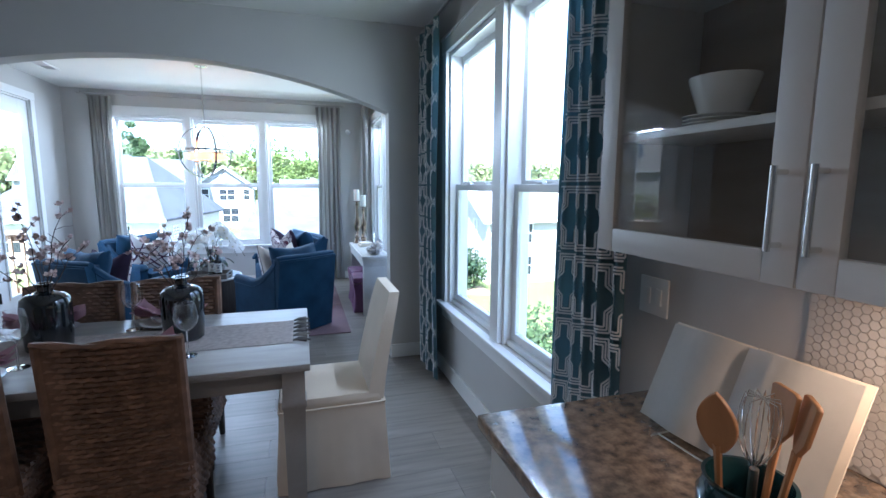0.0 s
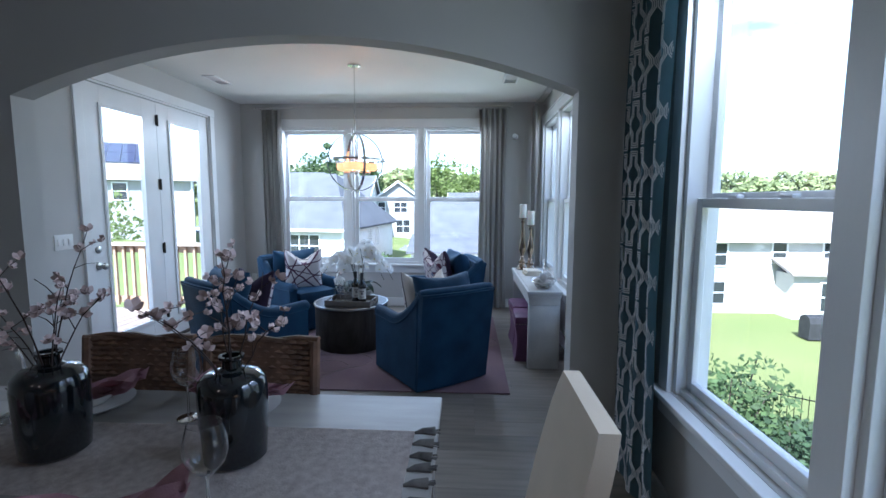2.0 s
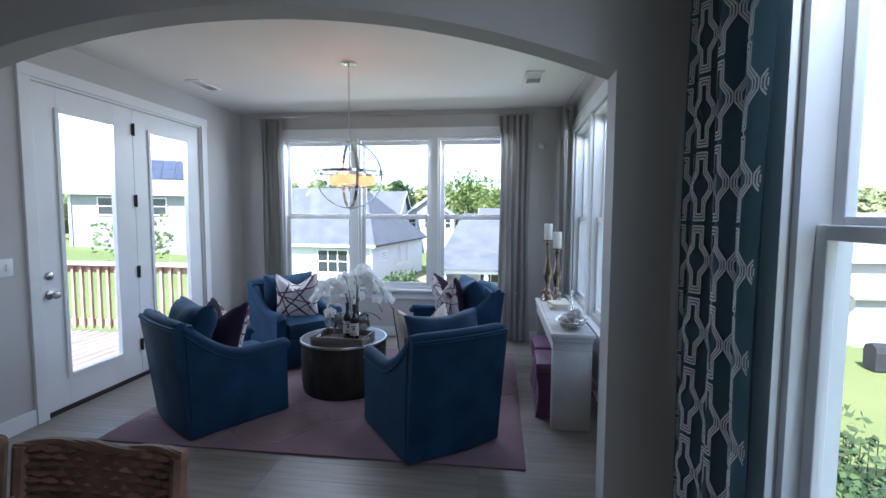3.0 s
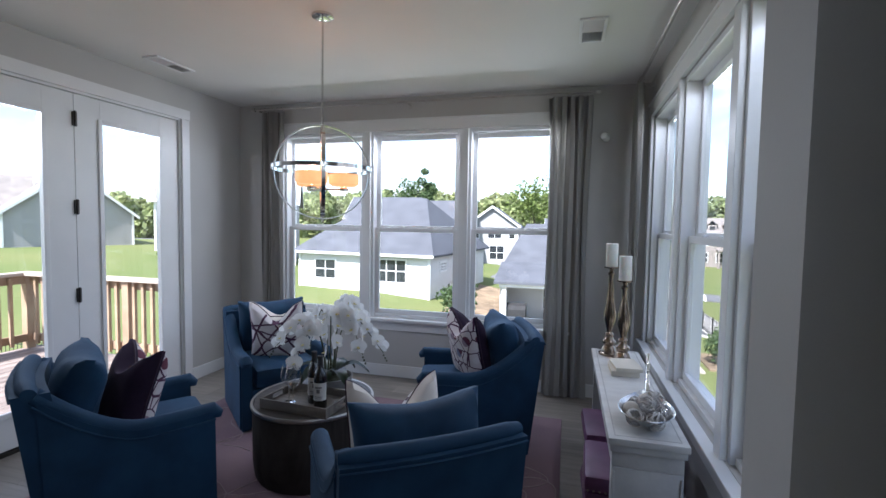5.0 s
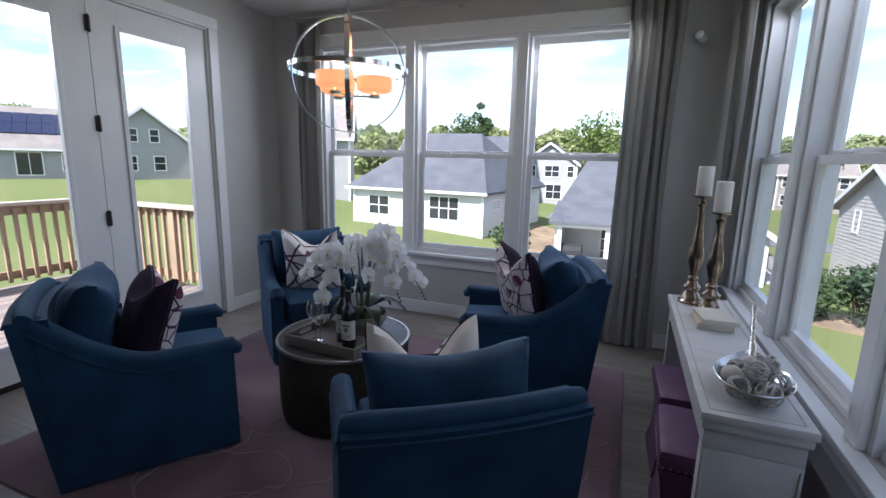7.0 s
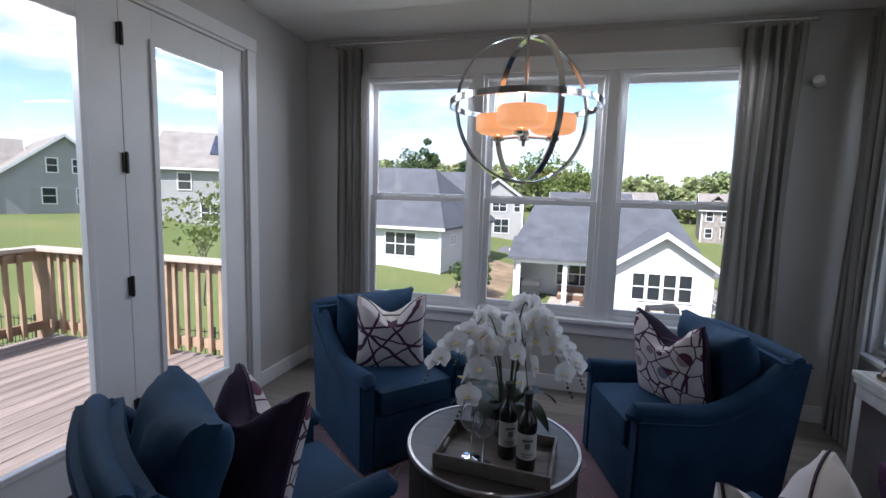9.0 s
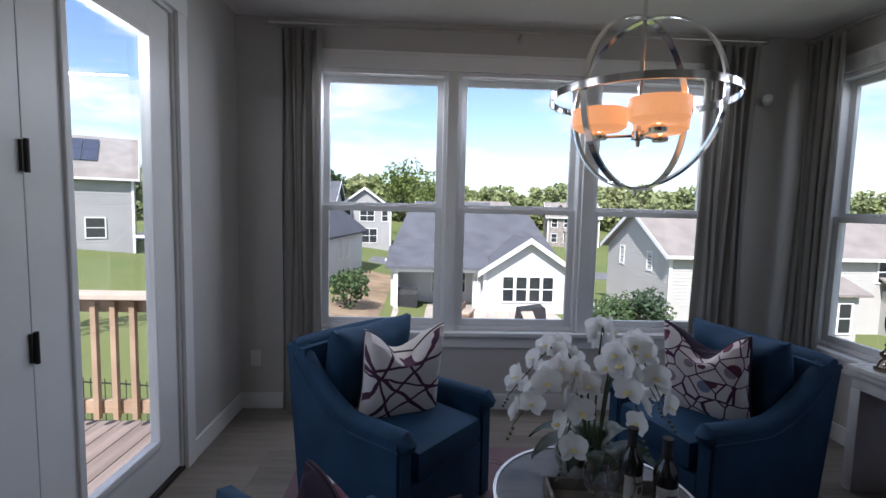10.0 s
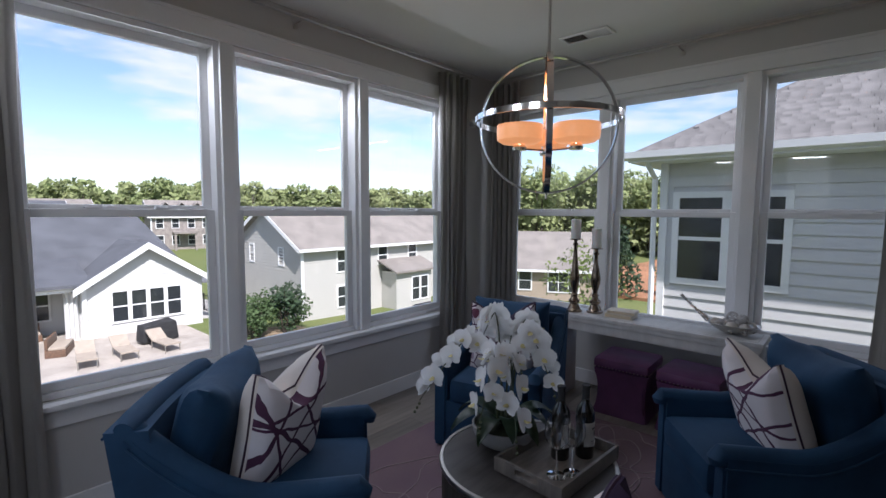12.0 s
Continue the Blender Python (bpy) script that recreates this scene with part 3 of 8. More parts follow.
part("top_rail", boxm(DX0 - 0.06, DX1, DY1 - 0.18, DY1 - 0.03, RT - 0.03, RT + 0.008, 0.006), M_RAILTOP, deck, soft=False)
part("top_rail", boxm(DX0 - 0.03, DX0 + 0.12, DY0, DY1 - 0.185, RT - 0.03, RT + 0.008, 0.006), M_RAILTOP, deck, soft=False)
part("rail", boxm(DX0 + 0.09, DX1, DY1 - 0.085, DY1 - 0.045, RT - 0.13, RT - 0.032, 0.003), M_RAILW, deck, soft=False)
part("rail", boxm(DX0 + 0.09, DX1, DY1 - 0.085, DY1 - 0.045, DZ + 0.09, DZ + 0.18, 0.003), M_RAILW, deck, soft=False)
part("rail", boxm(DX0 + 0.045, DX0 + 0.085, DY0, DY1 - 0.14, RT - 0.13, RT - 0.032, 0.003), M_RAILW, deck, soft=False)
part("rail", boxm(DX0 + 0.045, DX0 + 0.085, DY0, DY1 - 0.14, DZ + 0.09, DZ + 0.18, 0.003), M_RAILW, deck, soft=False)
bal = part("baluster", boxm(-0.018, 0.018, -0.018, 0.018, DZ + 0.06, RT - 0.05, 0.003), M_RAILW, deck, at=pose(DX0 + 0.2, DY1 - 0.106, 0), soft=False)
for x in np.arange(DX0 + 0.32, DX1, 0.125):
    again(bal, deck, pose(x, DY1 - 0.106, 0))
for y in np.arange(DY0 + 0.1, DY1 - 0.2, 0.125):
    again(bal, deck, pose(DX0 + 0.108, y, 0))


def house_window(root, m, w, h, grid=(1, 2)):
    """A white-trimmed sash in a wall whose outside is -y in m's frame."""
    bm = bmesh.new()
    t = 0.09
    for a in ((-w / 2 - t, -w / 2, 0, h), (w / 2, w / 2 + t, 0, h), (-w / 2 - t, w / 2 + t, h, h + t), (-w / 2 - t, w / 2 + t, -t, 0)):
        box(bm, a[0], a[1], -0.06, 0.02, a[2], a[3])
    for i in range(1, grid[0]):
        c = -w / 2 + w * i / grid[0]
        box(bm, c - 0.03, c + 0.03, -0.04, 0.02, 0, h)
    for i in range(1, grid[1]):
        c = h * i / grid[1]
        for k in range(grid[0]):
            a0, a1 = -w / 2 + w * k / grid[0] + (0.03 if k else 0), -w / 2 + w * (k + 1) / grid[0] - (0.03 if k < grid[0] - 1 else 0)
            box(bm, a0, a1, -0.04, 0.02, c - 0.03, c + 0.03)
    wn_ = part("window", bm, M_HTRIM, root, at=m, soft=False)
    part("pane", boxm(-w / 2, w / 2, -0.012, 0.018, 0, h), M_DARKPANE, wn_, soft=False)


def lap(bm, x0, x1, y, z0, z1, h=0.18, top=None):
    """Overlapping boards on the plane y, outside towards -y; top(z) narrows them under a gable."""
    z = z0
    while z < z1 - 0.02:
        zz = min(z + h, z1)
        a, b = (x0, x1) if top is None else top((z + zz) / 2)
        if b - a > 0.1:
            prism(bm, [(y - 0.03, z), (y, z), (y, zz), (y - 0.008, zz)], a, b, "x")
        z += h


def house(m, label, w, d, eave, ridge, wall, roof, windows=(), side_l=(), side_r=(), gable="x", over=0.45, group="houses of the estate", hip=0.0, extras=None):
    """A house w wide (x), d deep (y), its front at y=0 facing -y, centred on x. gable 'x': the ridge runs along x; 'y': the gable faces front."""
    root = thing("house", m, label, "house", group)
    bm = bmesh.new()
    box(bm, -w / 2, w / 2, 0.03, d, -2.5, eave)
    lap(bm, -w / 2, w / 2, 0.03, -1.0, eave, 0.2)
    for s in (-1, 1):
        tmp = bmesh.new()
        hw = d / 2
        if gable == "x" and not hip:
            lap(tmp, 0, d, 0, -1.0, ridge, 0.2, lambda z: (0, d) if z < eave else (hw * (z - eave) / (ridge - eave), d - hw * (z - eave) / (ridge - eave)))
        else:
            lap(tmp, 0, d, 0, -1.0, eave, 0.2)
        mm = Matrix.Translation((s * w / 2, 0, 0)) @ Matrix.Rotation(radians(90 if s > 0 else -90), 4, "Z") @ Matrix.Translation((0 if s > 0 else -d, 0, 0))
        bmesh.ops.transform(tmp, matrix=mm, verts=tmp.verts)
        me = bpy.data.meshes.new("tmp")
        tmp.to_mesh(me)
        tmp.free()
        bm.from_mesh(me)
        bpy.data.meshes.remove(me)
    if gable == "x" and not hip:
        prism(bm, [(0.05, eave), (d - 0.02, eave), (d / 2, ridge - 0.1)], -w / 2 + 0.02, w / 2 - 0.02, "x")
    if gable == "y":
        lap(bm, 0, 0, 0.03, eave, ridge, 0.2, lambda z: (-w / 2 * (ridge - z) / (ridge - eave), w / 2 * (ridge - z) / (ridge - eave)))
        prism(bm, [(-w / 2 + 0.02, eave), (w / 2 - 0.02, eave), (0, ridge - 0.1)], 0.04, d, "y")
    part("wall", bm, wall, root, soft=False)
    bm = bmesh.new()
    th = 0.14
    if hip:
        zl = eave
        c = [(-w / 2 - over, -over), (w / 2 + over, -over), (w / 2 + over, d + over), (-w / 2 - over, d + over)]
        lo = [bm.verts.new((x, y, zl)) for x, y in c]
        hi = [bm.verts.new((x, y, zl + th)) for x, y in c]
        r0, r1 = bm.verts.new((-w / 2 + hip, d / 2, ridge)), bm.verts.new((w / 2 - hip, d / 2, ridge))
        bm.faces.new(lo[::-1])
        for i in range(4):
            bm.faces.new((lo[i], lo[(i + 1) % 4], hi[(i + 1) % 4], hi[i]))
        bm.faces.new((hi[0], hi[1], r1, r0))
        bm.faces.new((hi[1], hi[2], r1))
        bm.faces.new((hi[2], hi[3], r0, r1))
        bm.faces.new((hi[3], hi[0], r0))
    elif gable == "x":
        sl = (ridge - eave) / (d / 2)
        prism(bm, [(-over, eave - over * sl), (d / 2, ridge), (d + over, eave - over * sl), (d + over, eave - over * sl + th), (d / 2, ridge + th), (-over, eave - over * sl + th)], -w / 2 - over, w / 2 + over, "x")
    else:
        sl = (ridge - eave) / (w / 2)
        prism(bm, [(-w / 2 - over, eave - over * sl), (0, ridge), (w / 2 + over, eave - over * sl), (w / 2 + over, eave - over * sl + th), (0, ridge + th), (-w / 2 - over, eave - over * sl + th)], -over, d, "y")
    rf = part("roof", bm, roof, root, soft=False)
    bm = bmesh.new()
    if hip or gable == "x":
        ez = eave - (0 if hip else over * (ridge - eave) / (d / 2))
        box(bm, -w / 2 - over - 0.05, w / 2 + over + 0.05, -over - 0.1, -over - 0.005, ez - 0.02, ez + 0.15)
        if not hip:
            sl = (ridge - eave) / (d / 2)
            for s in (-1, 1):
                xa = s * (w / 2 + over)
                prism(bm, [(-over, ez - 0.1), (d / 2, ridge - 0.1), (d + over, ez - 0.1), (d + over, ez + th + 0.02), (d / 2, ridge + th + 0.02), (-over, ez + th + 0.02)], min(xa, xa + s * 0.04), max(xa, xa + s * 0.04), "x")
    else:
        sl = (ridge - eave) / (w / 2)
        ez = eave - over * sl
        prism(bm, [(-w / 2 - over, ez - 0.12), (0, ridge - 0.12), (w / 2 + over, ez - 0.12), (w / 2 + over, ez + th + 0.02), (0, ridge + th + 0.02), (-w / 2 - over, ez + th + 0.02)], -over - 0.05, -over - 0.005, "y")
    for s in (-1, 1):
        box(bm, s * w / 2 - 0.09, s * w / 2 + 0.09, -0.07, 0.0, -1.0, eave)
    part("fascia", bm, M_HTRIM, root, soft=False)
    for x, z, ww, hh, g in windows:
        house_window(root, pose(x, 0, z), ww, hh, g)
    for y, z, ww, hh, g in side_l:
        house_window(root, pose(-w / 2, y, z, 0, 0, -90), ww, hh, g)
    for y, z, ww, hh, g in side_r:
        house_window(root, pose(w / 2, y, z, 0, 0, 90), ww, hh, g)
    if extras:
        extras(root)
    return root


def at_land(x, y, turn=0.0, up=0.0):
    return pose(x, y, land(x, y) + up, 0, 0, turn)


# white patio house behind the house
W2 = (1, 2)


def patio_gable(root):
    gx, gw = 3.0, 2.6
    x0, x1 = gx - gw, gx + gw
    bm = bmesh.new()
    box(bm, x0, x1, -2.57, 0, -1, 2.7)
    lap(bm, x0, x1, -2.57, -1, 2.7, 0.2)
    lap(bm, 0, 0, -2.57, 2.7, 4.35, 0.2, lambda z: (gx - gw * (4.35 - z) / 1.65, gx + gw * (4.35 - z) / 1.65))
    prism(bm, [(x0 + 0.05, 2.7), (x1 - 0.05, 2.7), (gx, 4.3)], -2.56, 2, "y")
    part("gable_wing", bm, M_SIDEW, root, soft=False)
    bm = bmesh.new()
    e = gw + 0.45
    prism(bm, [(gx - e, 2.37), (gx, 4.38), (gx + e, 2.37), (gx + e, 2.52), (gx, 4.53), (gx - e, 2.52)], -3.05, 4.2, "y")
    part("wing_roof", bm, M_ROOFD, root, soft=False)
    bm = bmesh.new()
    prism(bm, [(gx - e - 0.03, 2.22), (gx, 4.26), (gx + e + 0.03, 2.22), (gx + e + 0.03, 2.54), (gx, 4.58), (gx - e - 0.03, 2.54)], -3.11, -3.055, "y")
    box(bm, x0 - 0.1, x0 + 0.08, -2.7, -2.5, -1, 2.6)
    part("fascia", bm, M_HTRIM, root, soft=False)
    for i in range(4):
        house_window(root, pose(gx - 1.2 + 0.8 * i, -2.6, 0.75), 0.62, 1.45, W2)
    for x in (-4.9, -2.2):
        part("porch_post", boxm(x - 0.13, x + 0.13, -2.6, -2.34, -0.6, 2.42, 0.01), M_HTRIM, root, soft=False)
    part("porch_beam", boxm(-5.2, x0 - 0.1, -2.75, -2.3, 2.42, 2.75), M_HTRIM, root, soft=False)
    part("porch_end_wall", boxm(-5.2, -5.0, -2.28, 0.0, -0.6, 2.42), M_SIDEW, root, soft=False)
    bm = bmesh.new()
    prism(bm, [(-2.95, 2.62), (0.5, 3.55), (0.5, 3.7), (-2.95, 2.77)], -5.5, x0 + 0.3, "x")
    part("porch_roof", bm, M_ROOFD, root, soft=False)
    bm = bmesh.new()
    pts = [(-0.3 + 0.055 * i, -2.25 + 0.07 * math.sin(i * 1.9)) for i in range(26)]
    prism(bm, pts + [(x, y + 0.02) for x, y in pts[::-1]], 0.05, 2.4, "z")
    part("porch_curtain", bm, M_SIDEW, root, "white outdoor curtain", soft=False)


house(at_land(2.0, 34.6, 0), "white one-storey house with slate roof and gabled patio wing", 10.4, 10.4, 2.8, 6.3, M_SIDEW, M_ROOFD,
      windows=[(-1.6, 0.8, 2.1, 1.4, (3, 2))], hip=0.9, extras=patio_gable)
pad("patio", -3.0, 6.6, 25.5, 34.5, M_PATIO, "pale stone paved patio behind the white house", "patio", 0.06)
# white two-storey house


def wh2(root):
    bm = bmesh.new()
    box(bm, -1.6, 2.0, -1.47, 0, -1, 2.6)
    lap(bm, -1.6, 2.0, -1.47, -1, 2.6, 0.2)
    part("bay", bm, M_SIDEC, root, soft=False)
    bm = bmesh.new()
    prism(bm, [(-1.9, 2.55), (0, 3.3), (0, 3.4), (-1.9, 2.68)], -2.0, 2.4, "x")
    part("bay_roof", bm, M_ROOFB, root, soft=False)
    for i in range(2):
        house_window(root, pose(0.3 + 0.9 * i, -1.5, 0.5), 0.72, 1.6, W2)
    bm = bmesh.new()
    box(bm, 5.0, 7.2, -1.17, 0, -1, 2.6)
    lap(bm, 5.0, 7.2, -1.17, -1, 2.6, 0.2)
    part("bay", bm, M_SIDEC, root, soft=False)
    bm = bmesh.new()
    prism(bm, [(-1.6, 2.5), (0, 3.3), (0, 3.4), (-1.6, 2.63)], 4.7, 7.5, "x")
    part("bay_roof", bm, M_ROOFB, root, soft=False)
    for i in range(2):
        house_window(root, pose(5.6 + 0.9 * i, -1.2, 0.6), 0.7, 1.4, W2)


house(at_land(20.5, 30.2, 2), "cream two-storey lap-sided house with brown shingle roof", 16.0, 8.0, 4.6, 6.9, M_SIDEC, M_ROOFB,
      windows=[(-5.0, 2.9, 0.8, 1.3, W2), (-1.5, 3.1, 0.8, 1.2, W2), (1.5, 3.1, 0.8, 1.2, W2), (5.0, 3.1, 0.8, 1.2, W2), (-5.0, 0.6, 0.8, 1.3, W2)],
      side_l=[(2.2, 3.4, 0.5, 1.0, W2), (5.8, 3.4, 0.5, 1.1, W2)], extras=wh2)
# hipped white house to the north-west, with its long side wing
house(at_land(-13.35, 34.0, -6), "white one-storey house with a hipped slate roof", 10.5, 13, 2.6, 6.9, M_SIDEW, M_ROOFD,
      windows=[(-3.0, 0.8, 1.7, 1.3, (2, 2)), (2.4, 0.8, 2.2, 1.5, (3, 2))], side_r=[(2.5, 1.5, 1.2, 0.6, (2, 1)), (6.0, 0.9, 0.8, 1.5, W2), (8.0, 0.9, 0.8, 1.5, W2)], hip=3.0)
# far street of houses
house(at_land(-8.6, 63, 3), "grey two-storey house with a gabled front", 6.4, 8, 5.0, 7.3, M_SIDEG, M_ROOFD,
      windows=[(-2.2, 3.3, 0.9, 1.3, W2), (0.3, 3.3, 1.7, 1.3, (2, 2)), (2.5, 3.3, 0.7, 1.3, W2), (0.6, 0.6, 1.8, 1.7, (2, 2))], gable="y")
house(at_land(-17.5, 56, 0), "white house with a long slate roof behind the hipped house", 12, 9, 4.2, 7.6, M_SIDEW, M_ROOFD,
      windows=[(-3, 1.0, 1.0, 1.4, W2), (3, 1.0, 1.0, 1.4, W2)])
house(at_land(3.0, 68, 0), "stone-fronted two-storey house across the street", 10, 9, 5.0, 7.0, M_STONE, M_ROOFD,
      windows=[(-3.5, 3.2, 1.0, 1.4, W2), (0, 3.2, 1.6, 1.4, (2, 2)), (3.5, 3.2, 1.0, 1.4, W2), (-2.8, 0.7, 1.6, 1.5, (2, 2)), (2.8, 0.7, 1.8, 1.5, (3, 2))])
def dormers(root):
    for x in (-2.2, 0.0, 2.2):
        bm = bmesh.new()
        box(bm, x - 0.6, x + 0.6, 0.9, 3.2, 5.4, 6.6)
        d = part("dormer", bm, M_STONE, root, soft=False)
        bm = bmesh.new()
        prism(bm, [(x - 0.8, 6.5), (x, 7.25), (x + 0.8, 6.5), (x + 0.8, 6.6), (x, 7.35), (x - 0.8, 6.6)], 0.7, 3.6, "y")
        part("roof", bm, M_ROOFB, d, soft=False)
        part("pane", boxm(x - 0.35, x + 0.35, 0.87, 0.895, 5.75, 6.4), M_DARKPANE, d, soft=False)
    part("porch_roof", boxm(-1.6, 1.6, -2.0, 0.1, 2.5, 2.8), M_ROOFB, root, soft=False)
    for x in (-1.4, 1.4):
        part("porch_post", boxm(x - 0.15, x + 0.15, -1.9, -1.6, -0.5, 2.5), M_STONE, root, soft=False)


house(at_land(24.7, 84, -10), "tan stone house with dormers far across the road", 8.6, 9, 5.2, 7.6, M_STONE, M_ROOFB,
      windows=[(x, z, 0.9, 1.4, W2) for x in (-3.2, -1.1, 1.1, 3.2) for z in (0.8, 3.4)], extras=dormers)
house(at_land(9, 96, 0), "distant house with a brown roof", 14, 10, 4.2, 6.6, M_SIDET, M_ROOFB, windows=[(-3, 1.4, 1, 1.4, W2), (3, 1.4, 1, 1.4, W2)])
house(at_land(-30, 78, 6), "distant grey house with a slate roof", 13, 10, 5.4, 9.0, M_SIDEG, M_ROOFD, windows=[(-3, 3.4, 1, 1.4, W2), (3, 3.4, 1, 1.4, W2)])
# west lawn houses


def solar_w(eave, slope):
    """Two rows of dark panels a hand above a roof of that eave and slope."""
    def build(root):
        bm = bmesh.new()
        for i in range(5):
            for k in range(2):
                box(bm, -2.7 + 1.08 * i, -1.66 + 1.08 * i, 1.75 * k, 1.7 + 1.75 * k, 0.0, 0.06)
        part("solar_panels", bm, M_SOLAR, root, "dark blue solar panels", pose(1.0, 1.5, eave + 1.5 * slope + 0.22, math.degrees(math.atan(slope)), 0, 0), soft=False)
    return build


house(at_land(-51, 30, 58), "grey gabled house with blue solar panels on its roof", 13, 11, 2.9, 6.7, M_SIDEG, M_ROOFB,
      windows=[(-3, 0.8, 1.5, 1.5, (2, 2)), (0.5, 0.4, 1.8, 2.0, (2, 1)), (3.5, 0.8, 1.2, 1.5, W2)], extras=solar_w(2.9, 3.8 / 5.5))
house(at_land(-43, 36, 64), "grey house with a tall clipped gable end", 9.5, 12, 3.0, 6.8, M_SIDEG, M_ROOFB,
      windows=[(-0.9, 3.6, 0.7, 1.15, W2), (0.9, 3.6, 0.7, 1.15, W2), (-1.2, 0.9, 0.9, 1.3, W2), (1.2, 0.9, 0.9, 1.3, W2)], gable="y")
house(at_land(-30, 40.5, 30), "grey two-storey house with solar panels and porch", 12, 10, 5.4, 8.8, M_SIDEG, M_ROOFB,
      windows=[(-3.5, 3.4, 1.0, 1.4, W2), (0.5, 3.4, 1.0, 1.4, W2), (-1.5, 0.6, 1.4, 1.5, (2, 2)), (3.5, 0.6, 1.2, 1.5, W2)], extras=solar_w(5.4, 3.4 / 5))
house(at_land(-66, 18, 70), "pale blue house at the edge of the lawn", 12, 10, 5.4, 9.5, M_SIDEB, M_ROOFD, windows=[(0, 3.4, 1.2, 1.4, W2)])
# tan house to the east
house(at_land(29.6, 22.7, -62), "tan lap-sided house with a brown roof", 6.4, 9, 2.5, 5.0, M_SIDET, M_ROOFB,
      windows=[(-2.0, 0.8, 0.9, 1.4, W2), (0.9, 0.7, 2.2, 1.5, (3, 2))])
# pale grey neighbour close on the east side, board by board
NX, NY = 6.1, 7.9
nb = thing("house", pose(NX, NY, 0), "pale grey lap-sided neighbouring house with shingle roof", "house", "houses of the estate")
bm = boxm(0.03, 9.0, -14.0, -0.03, -4.5, 2.30)
part("wall", bm, M_SIDEB, nb, soft=False)
WY0, WY1, WZ0, WZ1 = -1.72, -0.28, 0.38, 1.72
bm = bmesh.new()
prism(bm, [(-0.034, 0), (0, 0), (0, 0.205), (-0.006, 0.205)], -13.9, -0.09, "y")
siding = part("siding_board", bm, M_SIDEB, nb, at=pose(0.03, 0, -4.2), soft=False)
bm = bmesh.new()
prism(bm, [(-0.034, 0), (0, 0), (0, 0.205), (-0.006, 0.205)], -13.9, WY0 - 0.1, "y")
prism(bm, [(-0.034, 0), (0, 0), (0, 0.205), (-0.006, 0.205)], WY1 + 0.1, -0.09, "y")
cut = None
for i in range(1, 36):
    z = -4.2 + 0.185 * i
    if z > 2.2:
        break
    if WZ0 - 0.25 < z < WZ1 + 0.06:
        cut = part("siding_board", bm, M_SIDEB, nb, at=pose(0.03, 0, z), soft=False) if cut is None else again(cut, nb, pose(0.03, 0, z))
    else:
        again(siding, nb, pose(0.03, 0, z))
part("corner_board", boxm(-0.03, 0.1, -0.09, 0.03, -4.5, 2.3, 0.004), M_HTRIM, nb, soft=False)
bm = bmesh.new()
tube(bm, [(-0.42, 0.12, 2.38), (-0.40, 0.12, 2.25), (-0.08, 0.1, 2.05), (-0.07, 0.1, -4.0)], 0.045, 8)
part("downpipe", bm, M_HTRIM, nb, soft=False)
bm = bmesh.new()
box(bm, -0.02, 0.05, WY0 - 0.1, WY0, WZ0 - 0.1, WZ1 + 0.1)
box(bm, -0.02, 0.05, WY1, WY1 + 0.1, WZ0 - 0.1, WZ1 + 0.1)
box(bm, -0.03, 0.05, WY0, WY1, WZ1, WZ1 + 0.1)
box(bm, -0.03, 0.05, WY0, WY1, WZ0 - 0.1, WZ0)
box(bm, -0.02, 0.05, (WY0 + WY1) / 2 - 0.09, (WY0 + WY1) / 2 + 0.09, WZ0, WZ1)
for a, b in ((WY0, (WY0 + WY1) / 2 - 0.09), ((WY0 + WY1) / 2 + 0.09, WY1)):
    box(bm, 0.0, 0.05, a, b, (WZ0 + WZ1) / 2 - 0.03, (WZ0 + WZ1) / 2 + 0.03)
nw = part("window", bm, M_HTRIM, nb, soft=False)
part("pane", boxm(0.016, 0.03, WY0, WY1, WZ0, WZ1), M_DARKPANE, nw, soft=False)
bm = boxm(-0.55, 9.2, -14.5, 0.40, 2.30, 2.34)
part("soffit", bm, M_HTRIM, nb, soft=False)
bm = bmesh.new()
prism(bm, [(-0.68, 2.36), (-0.55, 2.33), (-0.55, 2.46), (-0.69, 2.46)], -14.5, 0.52, "y")
prism(bm, [(0.40, 2.34), (0.52, 2.36), (0.52, 2.46), (0.40, 2.46)], -0.55, 9.2, "x")
part("gutter", bm, M_HTRIM, nb, soft=False)
bm = bmesh.new()
slope = 0.62
rc = [(-0.62, 0.47, 2.40), (-0.62, -14.5, 2.40), (4.6, -14.5, 2.40 + 5.22 * slope), (4.6, -4.75, 2.40 + 5.22 * slope)]
vs = [bm.verts.new(p) for p in rc]
bm.faces.new(vs)
v4 = bm.verts.new((9.8, 0.47, 2.40))
bm.faces.new((vs[0], vs[3], v4))
bmesh.ops.recalc_face_normals(bm, faces=bm.faces)
nroof = part("roof", bm, M_ROOFN, nb, soft=False)
# shingle courses on the slope that faces the sunroom
sh = bmesh.new()
box(sh, 0, 0.125, -0.105, 0.105, 0.0, 0.006)
shingle = None
rnd = random.Random(4)
tilt = math.degrees(math.atan(slope))
far_tabs = bmesh.new()
tabs = 0
